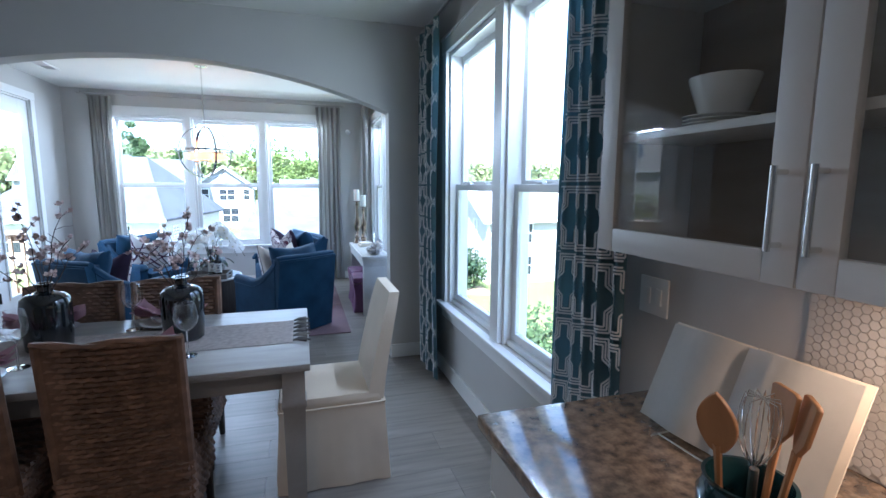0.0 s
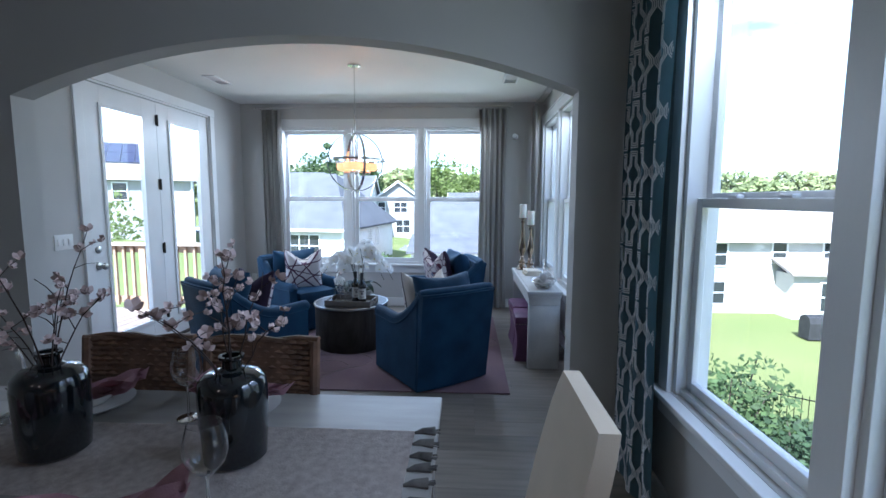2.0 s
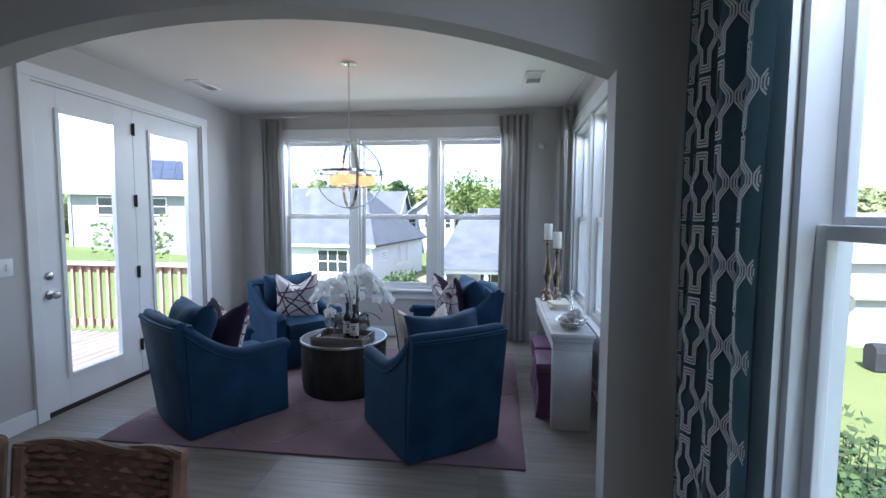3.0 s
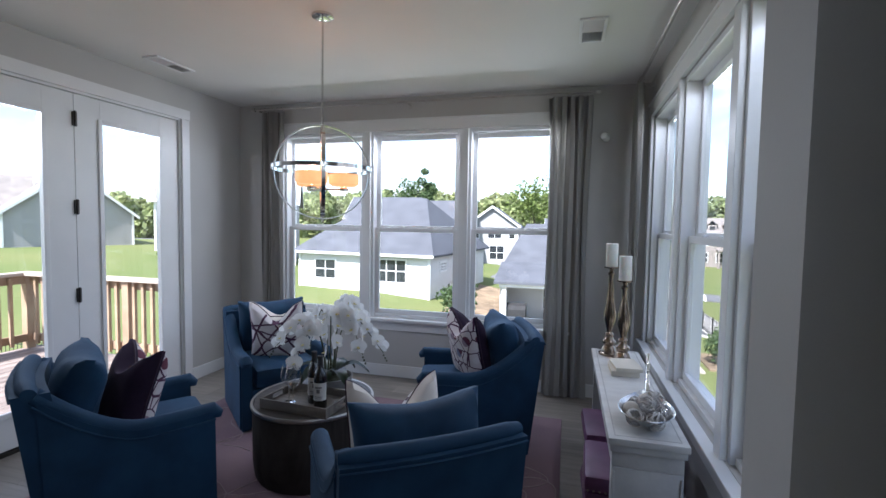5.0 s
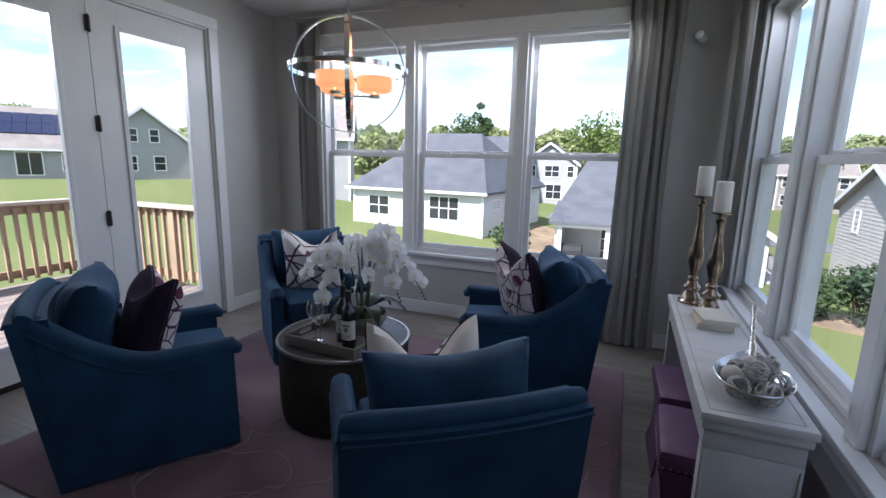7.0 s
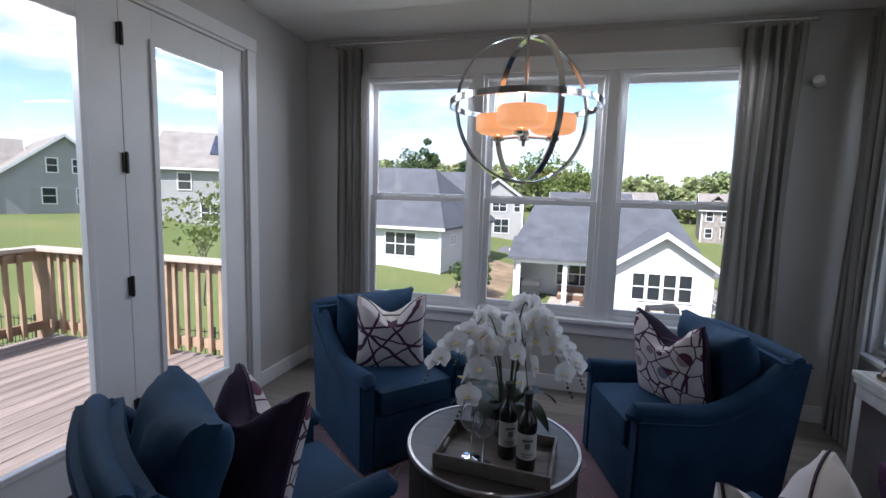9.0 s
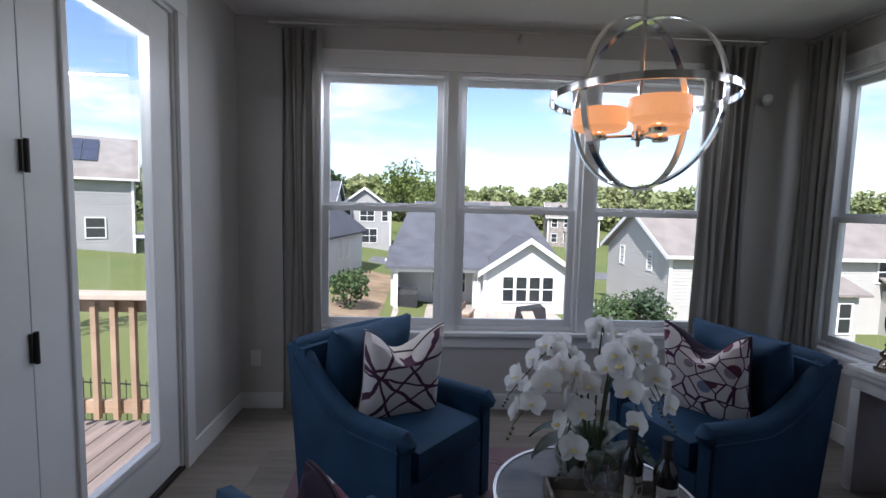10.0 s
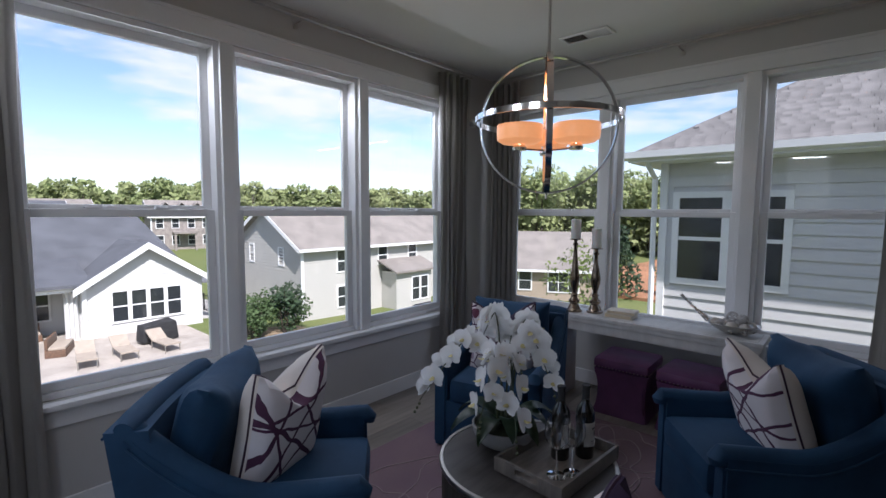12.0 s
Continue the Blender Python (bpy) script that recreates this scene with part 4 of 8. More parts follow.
for r in range(42):
    x = -0.66 + 0.088 * r
    ymax = 0.47 - (x + 0.62) * 1.0
    y = ymax - 0.21 - 0.2 * rnd.random()
    while y > -4.2:
        m = pose(x, y, 2.412 + (x + 0.62) * slope, 0, -tilt - 1.4, 0)
        if shingle is None:
            shingle = part("shingle", sh, M_ROOFN, nroof, at=m, soft=False)
        elif y > -2.6 and tabs < 299:
            tabs += 1
            again(shingle, nroof, m)
        else:
            for v in box(far_tabs, 0, 0.125, -0.105, 0.105, 0.0, 0.006):
                v.co = m @ v.co
        y -= 0.213 + 0.004 * rnd.random()
ob = part("shingle_field", far_tabs, M_ROOFN, nroof, soft=False)
ob["kind"] = "stuff"

# ---- trees, hedges, fences, outdoor things ----


def leaf_bits(bm, center, radius, count, size, rng, squash=1.0):
    """Small turned leaf faces scattered through a lumpy blob."""
    c = Vector(center)
    for _ in range(count):
        d = Vector((rng.gauss(0, 1), rng.gauss(0, 1), rng.gauss(0, 1))).normalized()
        k = (0.55 + 0.45 * rng.random() ** 0.5) * (1 + 0.35 * noise.noise(d * 2.2 + c))
        p = c + Vector((d.x, d.y, d.z * squash)) * radius * k
        a = Vector((rng.gauss(0, 1), rng.gauss(0, 1), rng.gauss(0, 1))).normalized()
        b = a.orthogonal().normalized()
        s = size * (0.6 + 0.8 * rng.random())
        q = [p - a * s, p + b * s * 0.55, p + a * s, p - b * s * 0.55]
        bm.faces.new([bm.verts.new(v) for v in q])


def tree(x, y, height, spread, material, label, seed, count=1500, trunk=0.3, bits=0.28, conifer=False, group="garden trees"):
    rng = random.Random(seed)
    root = thing("tree", at_land(x, y), label, "tree", group)
    bm = bmesh.new()
    top = height * (0.95 if conifer else 0.62)
    pts = [(0.1 * math.sin(i + seed), 0.1 * math.cos(i * 1.3 + seed), -0.3 + top * i / 6) for i in range(7)]
    tube(bm, pts, [trunk * (1 - 0.8 * i / 6) * 0.5 for i in range(7)], 7)
    limbs = []
    if not conifer:
        for i in range(8):
            a, z0 = i * 2.4 + seed, height * (0.3 + 0.05 * (i % 5))
            end = (spread * 0.6 * math.cos(a), spread * 0.6 * math.sin(a), min(height * 0.9, z0 + height * (0.18 + 0.05 * (i % 4))))
            tube(bm, [(0, 0, z0), (end[0] * 0.5, end[1] * 0.5, (z0 + end[2]) / 2 + 0.1), end], [trunk * 0.22, trunk * 0.14, trunk * 0.05], 5)
            limbs.append(end)
    part("trunk", bm, M_BARK, root)
    bm = bmesh.new()
    if conifer:
        n = 14
        for i in range(n):
            f = i / n
            leaf_bits(bm, (0, 0, height * (0.12 + 0.88 * f)), spread * (1 - f) * 0.9 + 0.06, int(count / n * (1.4 - f)), bits, rng, 0.35)
    else:
        for e in limbs:
            leaf_bits(bm, e, spread * (0.34 + 0.2 * rng.random()), count // 14, bits, rng, 0.8)
        for _ in range(6):
            a = rng.random() * 6.28
            leaf_bits(bm, (spread * 0.3 * math.cos(a), spread * 0.3 * math.sin(a), height * (0.6 + 0.32 * rng.random())), spread * (0.3 + 0.2 * rng.random()), count // 14, bits, rng, 0.85)
    part("crown", bm, material, root, soft=False)
    return root


def bush(x, y, r, h, material, label, seed, count=700, bits=0.07):
    rng = random.Random(seed)
    root = thing("shrub", at_land(x, y), label, "shrub", "garden shrubs")
    bm, lf = bmesh.new(), bmesh.new()
    for i in range(9):
        a = i * 2.4
        e = (0.6 * r * math.cos(a), 0.6 * r * math.sin(a), h * (0.55 + 0.05 * i))
        tube(bm, [(0.05 * math.cos(a), 0.05 * math.sin(a), -0.1), (e[0] * 0.6, e[1] * 0.6, e[2] * 0.6), e], [0.025, 0.018, 0.006], 5)
        leaf_bits(lf, (e[0], e[1], e[2] * 0.8), r * 0.5, count // 10, bits, rng, 0.9)
    leaf_bits(lf, (0, 0, h * 0.4), r * 0.8, count // 4, bits, rng, h / r * 0.5)
    part("stems", bm, M_BARK, root)
    part("foliage", lf, material, root, soft=False)


# far woods: one belt of countless crowns
rng = random.Random(11)
bm, bt = bmesh.new(), bmesh.new()


def belt(a0, a1, d0, d1, n, h0, h1, bits):
    for i in range(n):
        a = radians(a0 + (a1 - a0) * (i + rng.random()) / n)
        d = d0 + (d1 - d0) * rng.random()
        x, y = -0.5 + d * math.sin(a), 5 + d * math.cos(a)
        h = h0 + (h1 - h0) * rng.random()
        z = land(x, y)
        tube(bt, [(x, y, z - 1), (x, y, z + h * 0.7)], [0.3, 0.1], 5)
        for k in range(4):
            leaf_bits(bm, (x + rng.gauss(0, h * 0.12), y + rng.gauss(0, h * 0.12), z + h * (0.25 + 0.19 * k)), h * (0.30 - 0.045 * k), 110, bits, rng, 0.9)


belt(-75, 20, 105, 150, 250, 7.5, 11.5, 0.7)
belt(16, 52, 112, 150, 115, 8.5, 12, 0.7)
belt(50, 98, 75, 110, 160, 11, 16, 0.55)
tagged(part("far_woods", bm, leafy(mat("far_foliage", (0.25, 0.31, 0.13), 0.8, var=0.3, scale=0.05, bump=0.0, second=(0.29, 0.305, 0.14), island=0.4)), soft=False), "belt of mixed green woods along the horizon", "woods", kind="stuff")
tagged(part("far_trunks", bt, M_BARK), "tree trunks of the far woods", "woods", kind="stuff")
tree(-21.5, 76, 14.5, 1.6, M_LEAF, "tall slim tree behind the far houses", 3, 1800, bits=0.22)
tree(-16, 80, 11, 2.4, M_LEAF, "round green tree behind the far houses", 5)
tree(-4.5, 80, 13, 4.5, M_LEAFY, "broad yellow-green tree beyond the rooftops", 6)
tree(2, 88, 12, 5, M_LEAFY, "yellow-green tree beyond the rooftops", 7)
tree(-30, 90, 12, 5, M_LEAF, "green tree behind the far street", 8)
tree(-14.8, 20.5, 5.2, 1.5, M_LEAFY, "slim young tree on the lawn beyond the deck", 9, 520, 0.09, 0.11)
tree(17.5, 14.5, 5.5, 1.9, M_LEAFY, "young tree with sparse yellow-green leaves", 10, 700, 0.1, 0.11)
tree(27, 13, 4.5, 1.6, M_LEAF, "small tree on the east lawn", 12, 500, 0.1, 0.12)
tree(36, 14, 7, 2.0, M_LEAFD, "dark conifer at the wood's edge", 13, 900, 0.2, 0.2, True)
tree(34, 19, 6, 1.9, M_LEAFD, "dark conifer at the wood's edge", 14, 900, 0.2, 0.2, True)
for i, (x, y, r, h, m_) in enumerate([(8.6, 27.6, 1.1, 2.3, M_LEAF), (9.8, 27.2, 0.9, 3.0, M_LEAFD), (7.8, 26.8, 0.9, 1.7, M_LEAF), (10.6, 27.9, 1.0, 2.1, M_LEAF)]):
    bush(x, y, r, h, m_, "green evergreen shrub in a mulched bed", 20 + i, 900, 0.10)
bush(-5.4, 30.0, 1.1, 2.3, M_LEAF, "round green shrub beside the white house", 30, 900, 0.11)
bush(4.7, 9.3, 0.95, 2.0, M_LEAF, "leafy green shrub below the dining room window", 31, 1500, 0.06)
bush(5.2, 8.1, 0.7, 1.3, M_LEAFD, "dark green shrub beside the neighbouring house", 32, 1000, 0.06)
bush(11.8, 13.5, 0.6, 0.9, M_LEAFY, "yellow-green low shrub on the lawn", 33, 600, 0.07)
pad("road", -60, 70, 50.5, 55.5, M_ASPHALT, "grey asphalt street between the houses", "road", 0.05, 24)
pad("mulch_bed", 6.9, 11.5, 26.0, 28.8, M_MULCH, "brown mulch bed with shrubs", "flower bed", 0.05)
pad("side_yard", -6.6, -3.6, 27, 44, M_MULCH, "bare tan side yard between houses", "yard", 0.04)
pad("clay_bank", 34, 70, 9, 26, M_SOIL, "bare red clay bank by the woods", "bank", 0.25)
pad("driveway", 7.9, 11.0, 33, 48.6, M_CONCRETE, "pale concrete driveway", "driveway", 0.05)


def fence(x0, y0, x1, y1, label, h=1.1, gap=0.14):
    root = thing("fence", pose(0, 0, 0), label, "fence", "black garden fences")
    L = math.hypot(x1 - x0, y1 - y0)
    ang = math.degrees(math.atan2(y1 - y0, x1 - x0))
    n = max(1, round(L / 2.0))
    pk = None
    for i in range(n + 1):
        x, y = x0 + (x1 - x0) * i / n, y0 + (y1 - y0) * i / n
        z = land(x, y)
        part("post", boxm(-0.03, 0.03, -0.03, 0.03, -0.4, h + 0.05), M_FENCE, root, at=pose(x, y, z, 0, 0, ang), soft=False)
        if i < n:
            xb, yb = x0 + (x1 - x0) * (i + 1) / n, y0 + (y1 - y0) * (i + 1) / n
            zb = land(xb, yb)
            bm = bmesh.new()
            for hh in (0.12, h - 0.1):
                tube(bm, [(x, y, z + hh), (xb, yb, zb + hh)], 0.018, 4)
            k = int(L / n / gap)
            for j in range(1, k):
                f = j / k
                px, py, pz = x + (xb - x) * f, y + (yb - y) * f, z + (zb - z) * f
                tube(bm, [(px, py, pz + 0.05), (px, py, pz + h)], 0.009, 4)
            part("panel", bm, M_FENCE, root, soft=False)


fence(-17, 14.0, -6.0, 15.5, "low black metal fence across the lawn")
fence(5.5, 14.0, 10.5, 21.5, "low black metal fence between the gardens")
fence(5.5, 14.0, 13.0, 12.0, "low black metal fence between the gardens")
fence(9.0, 31.5, 9.0, 37.5, "low black metal fence beside the white house")


def outdoor(name, x, y, label, category, build, material, turn=0, group=""):
    root = thing(name, at_land(x, y, turn, 0.06), label, category, group)
    build(root, material)


def lounger(root, m):
    bm = bmesh.new()
    prism(bm, [(0, 0.34), (1.25, 0.34), (1.25, 0.39), (0, 0.39)], -0.32, 0.32, "x")
    part("seat", bm, m, root, soft=False)
    bm = bmesh.new()
    prism(bm, [(1.25, 0.34), (1.85, 0.72), (1.82, 0.77), (1.22, 0.39)], -0.32, 0.32, "x")
    part("backrest", bm, m, root, soft=False)
    for x in (-0.3, 0.3):
        for y in (0.1, 1.3):
            bm = bmesh.new()
            tube(bm, [(x, y, 0), (x, y, 0.35)], 0.022, 6)
            part("leg", bm, M_NICKEL, root)


def covered(root, m):
    bm = bmesh.new()
    box(bm, -0.75, 0.75, -0.35, 0.35, 0, 0.85, 0.12)
    for v in bm.verts:
        v.co.z += 0.12 * noise.noise(v.co * 2.0)
        v.co.x *= 1.1 - 0.15 * v.co.z
    v0 = min(v.co.z for v in bm.verts)
    for v in bm.verts:
        v.co.z -= v0
    part("cover", bm, m, root)


def grill(root, m):
    bm = bmesh.new()
    prism(bm, [(-0.35, 0.0), (0.35, 0.0), (0.38, 0.8), (0.3, 1.05), (0.0, 1.18), (-0.3, 1.05), (-0.38, 0.8)], -0.6, 0.6, "x")
    part("cover", bm, m, root, soft=False)


def sofa(root, m):
    part("base", boxm(-0.8, 0.8, -0.35, 0.35, 0, 0.3, 0.02), M_WICKER, root)
    part("cushion", boxm(-0.75, 0.75, -0.34, 0.25, 0.302, 0.42, 0.04), m, root)
    part("backrest", boxm(-0.8, 0.8, 0.25, 0.35, 0.302, 0.78, 0.03), M_WICKER, root)


for i, x in enumerate((1.5, 2.9, 4.5)):
    outdoor("sun_lounger", x, 27.0, "tan sling sun lounger on the patio", "sun lounger", lounger, M_TAN, 8 * (i - 1), "patio loungers")
outdoor("covered_table", 4.6, 29.4, "patio table under a black cover", "table", covered, M_DARKCOVER, 10)
outdoor("grill", -2.2, 32.6, "black covered barbecue grill", "grill", grill, M_DARKCOVER)
outdoor("patio_sofa", 0.2, 33.6, "brown wicker patio sofa with pale cushion", "sofa", sofa, M_TAN)
outdoor("patio_chair", 1.2, 30.4, "brown wicker armchair with pale cushion", "chair", sofa, M_TAN, 70)
outdoor("grill", 17.4, 24.6, "black covered barbecue grill by the white house", "grill", grill, M_DARKCOVER)
# cooling unit at the neighbour's wall
ac = thing("air_conditioner", at_land(4.75, 6.9, 0, 0.05), "pale grey outdoor cooling unit beside the house", "cooling unit")
bm = boxm(-0.4, 0.4, -0.4, 0.4, 0, 0.95, 0.03)
part("casing", bm, mat("pale_grey_metal", (0.55, 0.56, 0.57), 0.5, 0.2, var=0.04), ac, soft=False)
part("fan_grille", lathe(bmesh.new(), [(0.3, 0.952), (0.33, 0.952), (0.33, 0.97), (0.3, 0.97), (0.3, 0.952)], 24, close=False), M_FENCE, ac)
# flat black disc: the hollow's shade put into colour, no well is cut
part("fan_well", lathe(bmesh.new(), [(0, 0.951), (0.29, 0.951), (0.29, 0.956), (0, 0.956)], 24), M_DARKCOVER, ac)
for i in range(8):
    a = i * math.pi / 8
    bm = bmesh.new()
    tube(bm, [(-0.31 * math.cos(a), -0.31 * math.sin(a), 0.968), (0.31 * math.cos(a), 0.31 * math.sin(a), 0.968)], 0.005, 4)
    part("grille_bar", bm, M_FENCE, ac)

# ---- sunroom ----


def line_print(name, ground, ink, lines, scale=1.0):
    """White cloth with painted crossing strokes; each line is (angle, offset, half width)."""
    m = mat(name, ground, 0.85, var=0.05, scale=6, bump=0.2, bscale=380)
    n, l = m.node_tree.nodes, m.node_tree.links
    b = n["Principled BSDF"]
    co = n.new("ShaderNodeTexCoord")
    wob = n.new("ShaderNodeTexNoise")
    wob.inputs["Scale"].default_value = 7.0
    l.new(co.outputs["Object"], wob.inputs["Vector"])
    total = None
    for ang, off, half in lines:
        dt = n.new("ShaderNodeVectorMath")
        dt.operation = "DOT_PRODUCT"
        dt.inputs[1].default_value = (math.cos(radians(ang)), math.sin(radians(ang)), 0)
        l.new(co.outputs["Object"], dt.inputs[0])
        ad = n.new("ShaderNodeMath")
        ad.operation, ad.inputs[1].default_value, ad.inputs[2].default_value = "MULTIPLY_ADD", 0.05, -off - 0.025
        l.new(wob.outputs["Fac"], ad.inputs[0])
        su = n.new("ShaderNodeMath")
        su.operation = "ADD"
        l.new(dt.outputs["Value"], su.inputs[0])
        l.new(ad.outputs[0], su.inputs[1])
        ab, lt = n.new("ShaderNodeMath"), n.new("ShaderNodeMath")
        ab.operation, lt.operation, lt.inputs[1].default_value = "ABSOLUTE", "LESS_THAN", half
        l.new(su.outputs[0], ab.inputs[0])
        l.new(ab.outputs[0], lt.inputs[0])
        if total is None:
            total = lt.outputs[0]
        else:
            mx = n.new("ShaderNodeMath")
            mx.operation = "MAXIMUM"
            l.new(total, mx.inputs[0])
            l.new(lt.outputs[0], mx.inputs[1])
            total = mx.outputs[0]
    mix = n.new("ShaderNodeMix")
    mix.data_type = "RGBA"
    src = b.inputs["Base Color"].links[0].from_socket
    l.new(total, mix.inputs["Factor"])
    l.new(src, mix.inputs["A"])
    mix.inputs["B"].default_value = (*ink, 1)
    l.new(mix.outputs["Result"], b.inputs["Base Color"])
    return m


def leaf_print(name):
    """White cloth with plum branches and blurred plum and slate leaf shapes."""
    m = mat(name, (0.66, 0.60, 0.60), 0.85, var=0.05, scale=6, bump=0.2, bscale=380)
    n, l = m.node_tree.nodes, m.node_tree.links
    b = n["Principled BSDF"]
    co = n.new("ShaderNodeTexCoord")
    v1, v2 = n.new("ShaderNodeTexVoronoi"), n.new("ShaderNodeTexVoronoi")
    v1.feature, v1.inputs["Scale"].default_value = "DISTANCE_TO_EDGE", 11.0
    v2.inputs["Scale"].default_value, v2.inputs["Randomness"].default_value = 11.0, 1.0
    for v in (v1, v2):
        l.new(co.outputs["Object"], v.inputs["Vector"])
    blob, edge = n.new("ShaderNodeMath"), n.new("ShaderNodeMath")
    blob.operation, blob.inputs[1].default_value = "LESS_THAN", 0.36
    edge.operation, edge.inputs[1].default_value = "LESS_THAN", 0.038
    l.new(v2.outputs["Distance"], blob.inputs[0])
    l.new(v1.outputs["Distance"], edge.inputs[0])
    ramp = n.new("ShaderNodeValToRGB")
    ramp.color_ramp.interpolation = "CONSTANT"
    for p, c in ((0.0, (0.12, 0.03, 0.055, 1)), (0.36, (0.64, 0.60, 0.60, 1)), (0.56, (0.19, 0.20, 0.29, 1)), (0.66, (0.30, 0.22, 0.27, 1))):
        e = ramp.color_ramp.elements.new(p)
        e.color = c
    l.new(v2.outputs["Color"], ramp.inputs["Fac"])
    m1, m2 = n.new("ShaderNodeMix"), n.new("ShaderNodeMix")
    m1.data_type = m2.data_type = "RGBA"
    src = b.inputs["Base Color"].links[0].from_socket
    l.new(blob.outputs[0], m1.inputs["Factor"])
    l.new(src, m1.inputs["A"])
    l.new(ramp.outputs["Color"], m1.inputs["B"])
    l.new(edge.outputs[0], m2.inputs["Factor"])
    l.new(m1.outputs["Result"], m2.inputs["A"])
    m2.inputs["B"].default_value = (0.075, 0.022, 0.06, 1)
    l.new(m2.outputs["Result"], b.inputs["Base Color"])
    return m


M_LINES = line_print("white_cloth_plum_strokes", (0.70, 0.66, 0.66), (0.075, 0.025, 0.06),
                     [(35, 0.06, 0.007), (50, -0.06, 0.009), (140, 0.02, 0.008), (120, -0.09, 0.006), (100, 0.10, 0.007), (20, -0.13, 0.006), (155, 0.13, 0.008), (75, 0.0, 0.006)])
M_LEAFPRINT = leaf_print("white_cloth_leaf_print")
M_PLUM = mat("deep_plum_velvet", (0.026, 0.014, 0.034), 0.8, var=0.15, bump=0.2, bscale=380, sheen=0.5, spec=0.2)
M_OFFWHITE = mat("off_white_linen", (0.70, 0.64, 0.58), 0.85, var=0.05, bump=0.2, bscale=380)
M_PIPING = mat("dark_plum_piping", (0.04, 0.015, 0.035), 0.7, var=0.1, bump=0.1)


def arm_chair(m):
    """A skirted swivel tub chair facing +y."""
    root = thing("armchair", m, "blue velvet swivel armchair with sloping arms on the rug", "armchair", "chairs round the coffee table")
    W, D, HB = 0.675, 0.815, 0.772
    # side profile: front y = D/2
    prof = []
    for i in range(15):
        f = i / 14
        y = D / 2 - 0.02 - f * (D - 0.10)
        z = 0.535 - 0.012 * math.sin(f * 3) + (HB - 0.535) * max(0.0, (f - 0.42) / 0.58) ** 1.7
        prof.append((y, z))
    for s in (-1, 1):
        bm = bmesh.new()
        poly = [(D / 2 - 0.015, 0.015)] + prof + [(-D / 2 + 0.105, 0.015)]
        x0, x1 = sorted((s * W / 2, s * (W / 2 - 0.085)))
        prism(bm, poly, x0, x1, "x")
        bmesh.ops.bevel(bm, geom=[e for e in bm.edges if abs(e.verts[0].co.x - e.verts[1].co.x) < 1e-5], offset=0.012, segments=2, affect="EDGES")
        side = part("side_panel", bm, M_VELVET, root)
        bm = bmesh.new()
        pts = [(s * (W / 2 - 0.043), y, z - 0.02) for y, z in prof]
        tube(bm, [(s * (W / 2 - 0.043), D / 2 - 0.018, prof[0][1] - 0.05), (s * (W / 2 - 0.043), D / 2 - 0.014, prof[0][1] - 0.03)] + pts, [0.036, 0.041] + [0.0425] * len(pts), 14)
        part("arm", bm, M_VELVET, root)
        bm = bmesh.new()
        tube(bm, [(s * (W / 2 + 0.002), y, z - 0.055) for y, z in prof], 0.005, 6)
        part("piping", bm, M_VELVET, side)
    bm = bmesh.new()
    n = 12
    rows = []
    for k in range(9):
        z = 0.015 + (HB - 0.02) * k / 8
        lean = -D / 2 + 0.105 - 0.095 * (z / HB)
        rows.append([(-W / 2 + 0.004 + (W - 0.008) * i / n, lean - 0.025 * math.sin(math.pi * i / n), z) for i in range(n + 1)])
    front = [[bm.verts.new((x * 0.98, y + 0.13, z)) for x, y, z in r] for r in rows]
    back = [[bm.verts.new(p) for p in r] for r in rows]
    for g, flip in ((front, 1), (back, 0)):
        for a, b in zip(g, g[1:]):
            for i in range(n):
                q = (a[i], a[i + 1], b[i + 1], b[i])
                bm.faces.new(q if not flip else q[::-1])
    for i in range(n):
        bm.faces.new((back[-1][i], back[-1][i + 1], front[-1][i + 1], front[-1][i]))
        bm.faces.new((front[0][i], front[0][i + 1], back[0][i + 1], back[0][i]))
    for k in range(8):
        for i in (0, n):
            bm.faces.new((front[k][i], front[k + 1][i], back[k + 1][i], back[k][i]))
    bmesh.ops.recalc_face_normals(bm, faces=bm.faces)
    bk = part("backrest", bm, M_VELVET, root)
    bm = bmesh.new()
    tube(bm, [(x * 0.99, y + 0.06, z + 0.0) for x, y, z in rows[-1]], [0.026] + [0.034] * (n - 1) + [0.026], 12, flat=1.25)
    part("top_roll", bm, M_VELVET, bk)
    bm = bmesh.new()
    tube(bm, [(x, y - 0.002, z - 0.018) for x, y, z in rows[-1]], 0.005, 6)
    part("piping", bm, M_VELVET, bk)
    part("base", boxm(-W / 2 + 0.08, W / 2 - 0.08, -D / 2 + 0.1, D / 2 - 0.02, 0.015, 0.30, 0.012), M_VELVET, root)
    bm = boxm(-W / 2 + 0.103, W / 2 - 0.103, -D / 2 + 0.2, D / 2 + 0.0, 0.302, 0.445, 0.045)
    for v in bm.verts:
        if v.co.z > 0.4:
            v.co.z += 0.02 * math.cos(v.co.x * 5) * math.cos(v.co.y * 3.4)
    part("seat_cushion", bm, M_VELVET, root)
    bm = cushion(bmesh.new(), 0.52, 0.49, 0.22, 20, pinch=0.08)
    for v in bm.verts:
        v.co.z += 0.014 * noise.noise(v.co * 5.5) + 0.010 * noise.noise(Vector((v.co.x * 18, v.co.y * 5, 2.0)))
        v.co.y -= 0.018 * math.exp(-(v.co.x / 0.16) ** 2) * max(0.0, v.co.y / 0.25)
    cu = part("back_cushion", bm, M_VELVET, root, at=pose(0, -0.185, 0.63, 76, 0, 0))
    return root


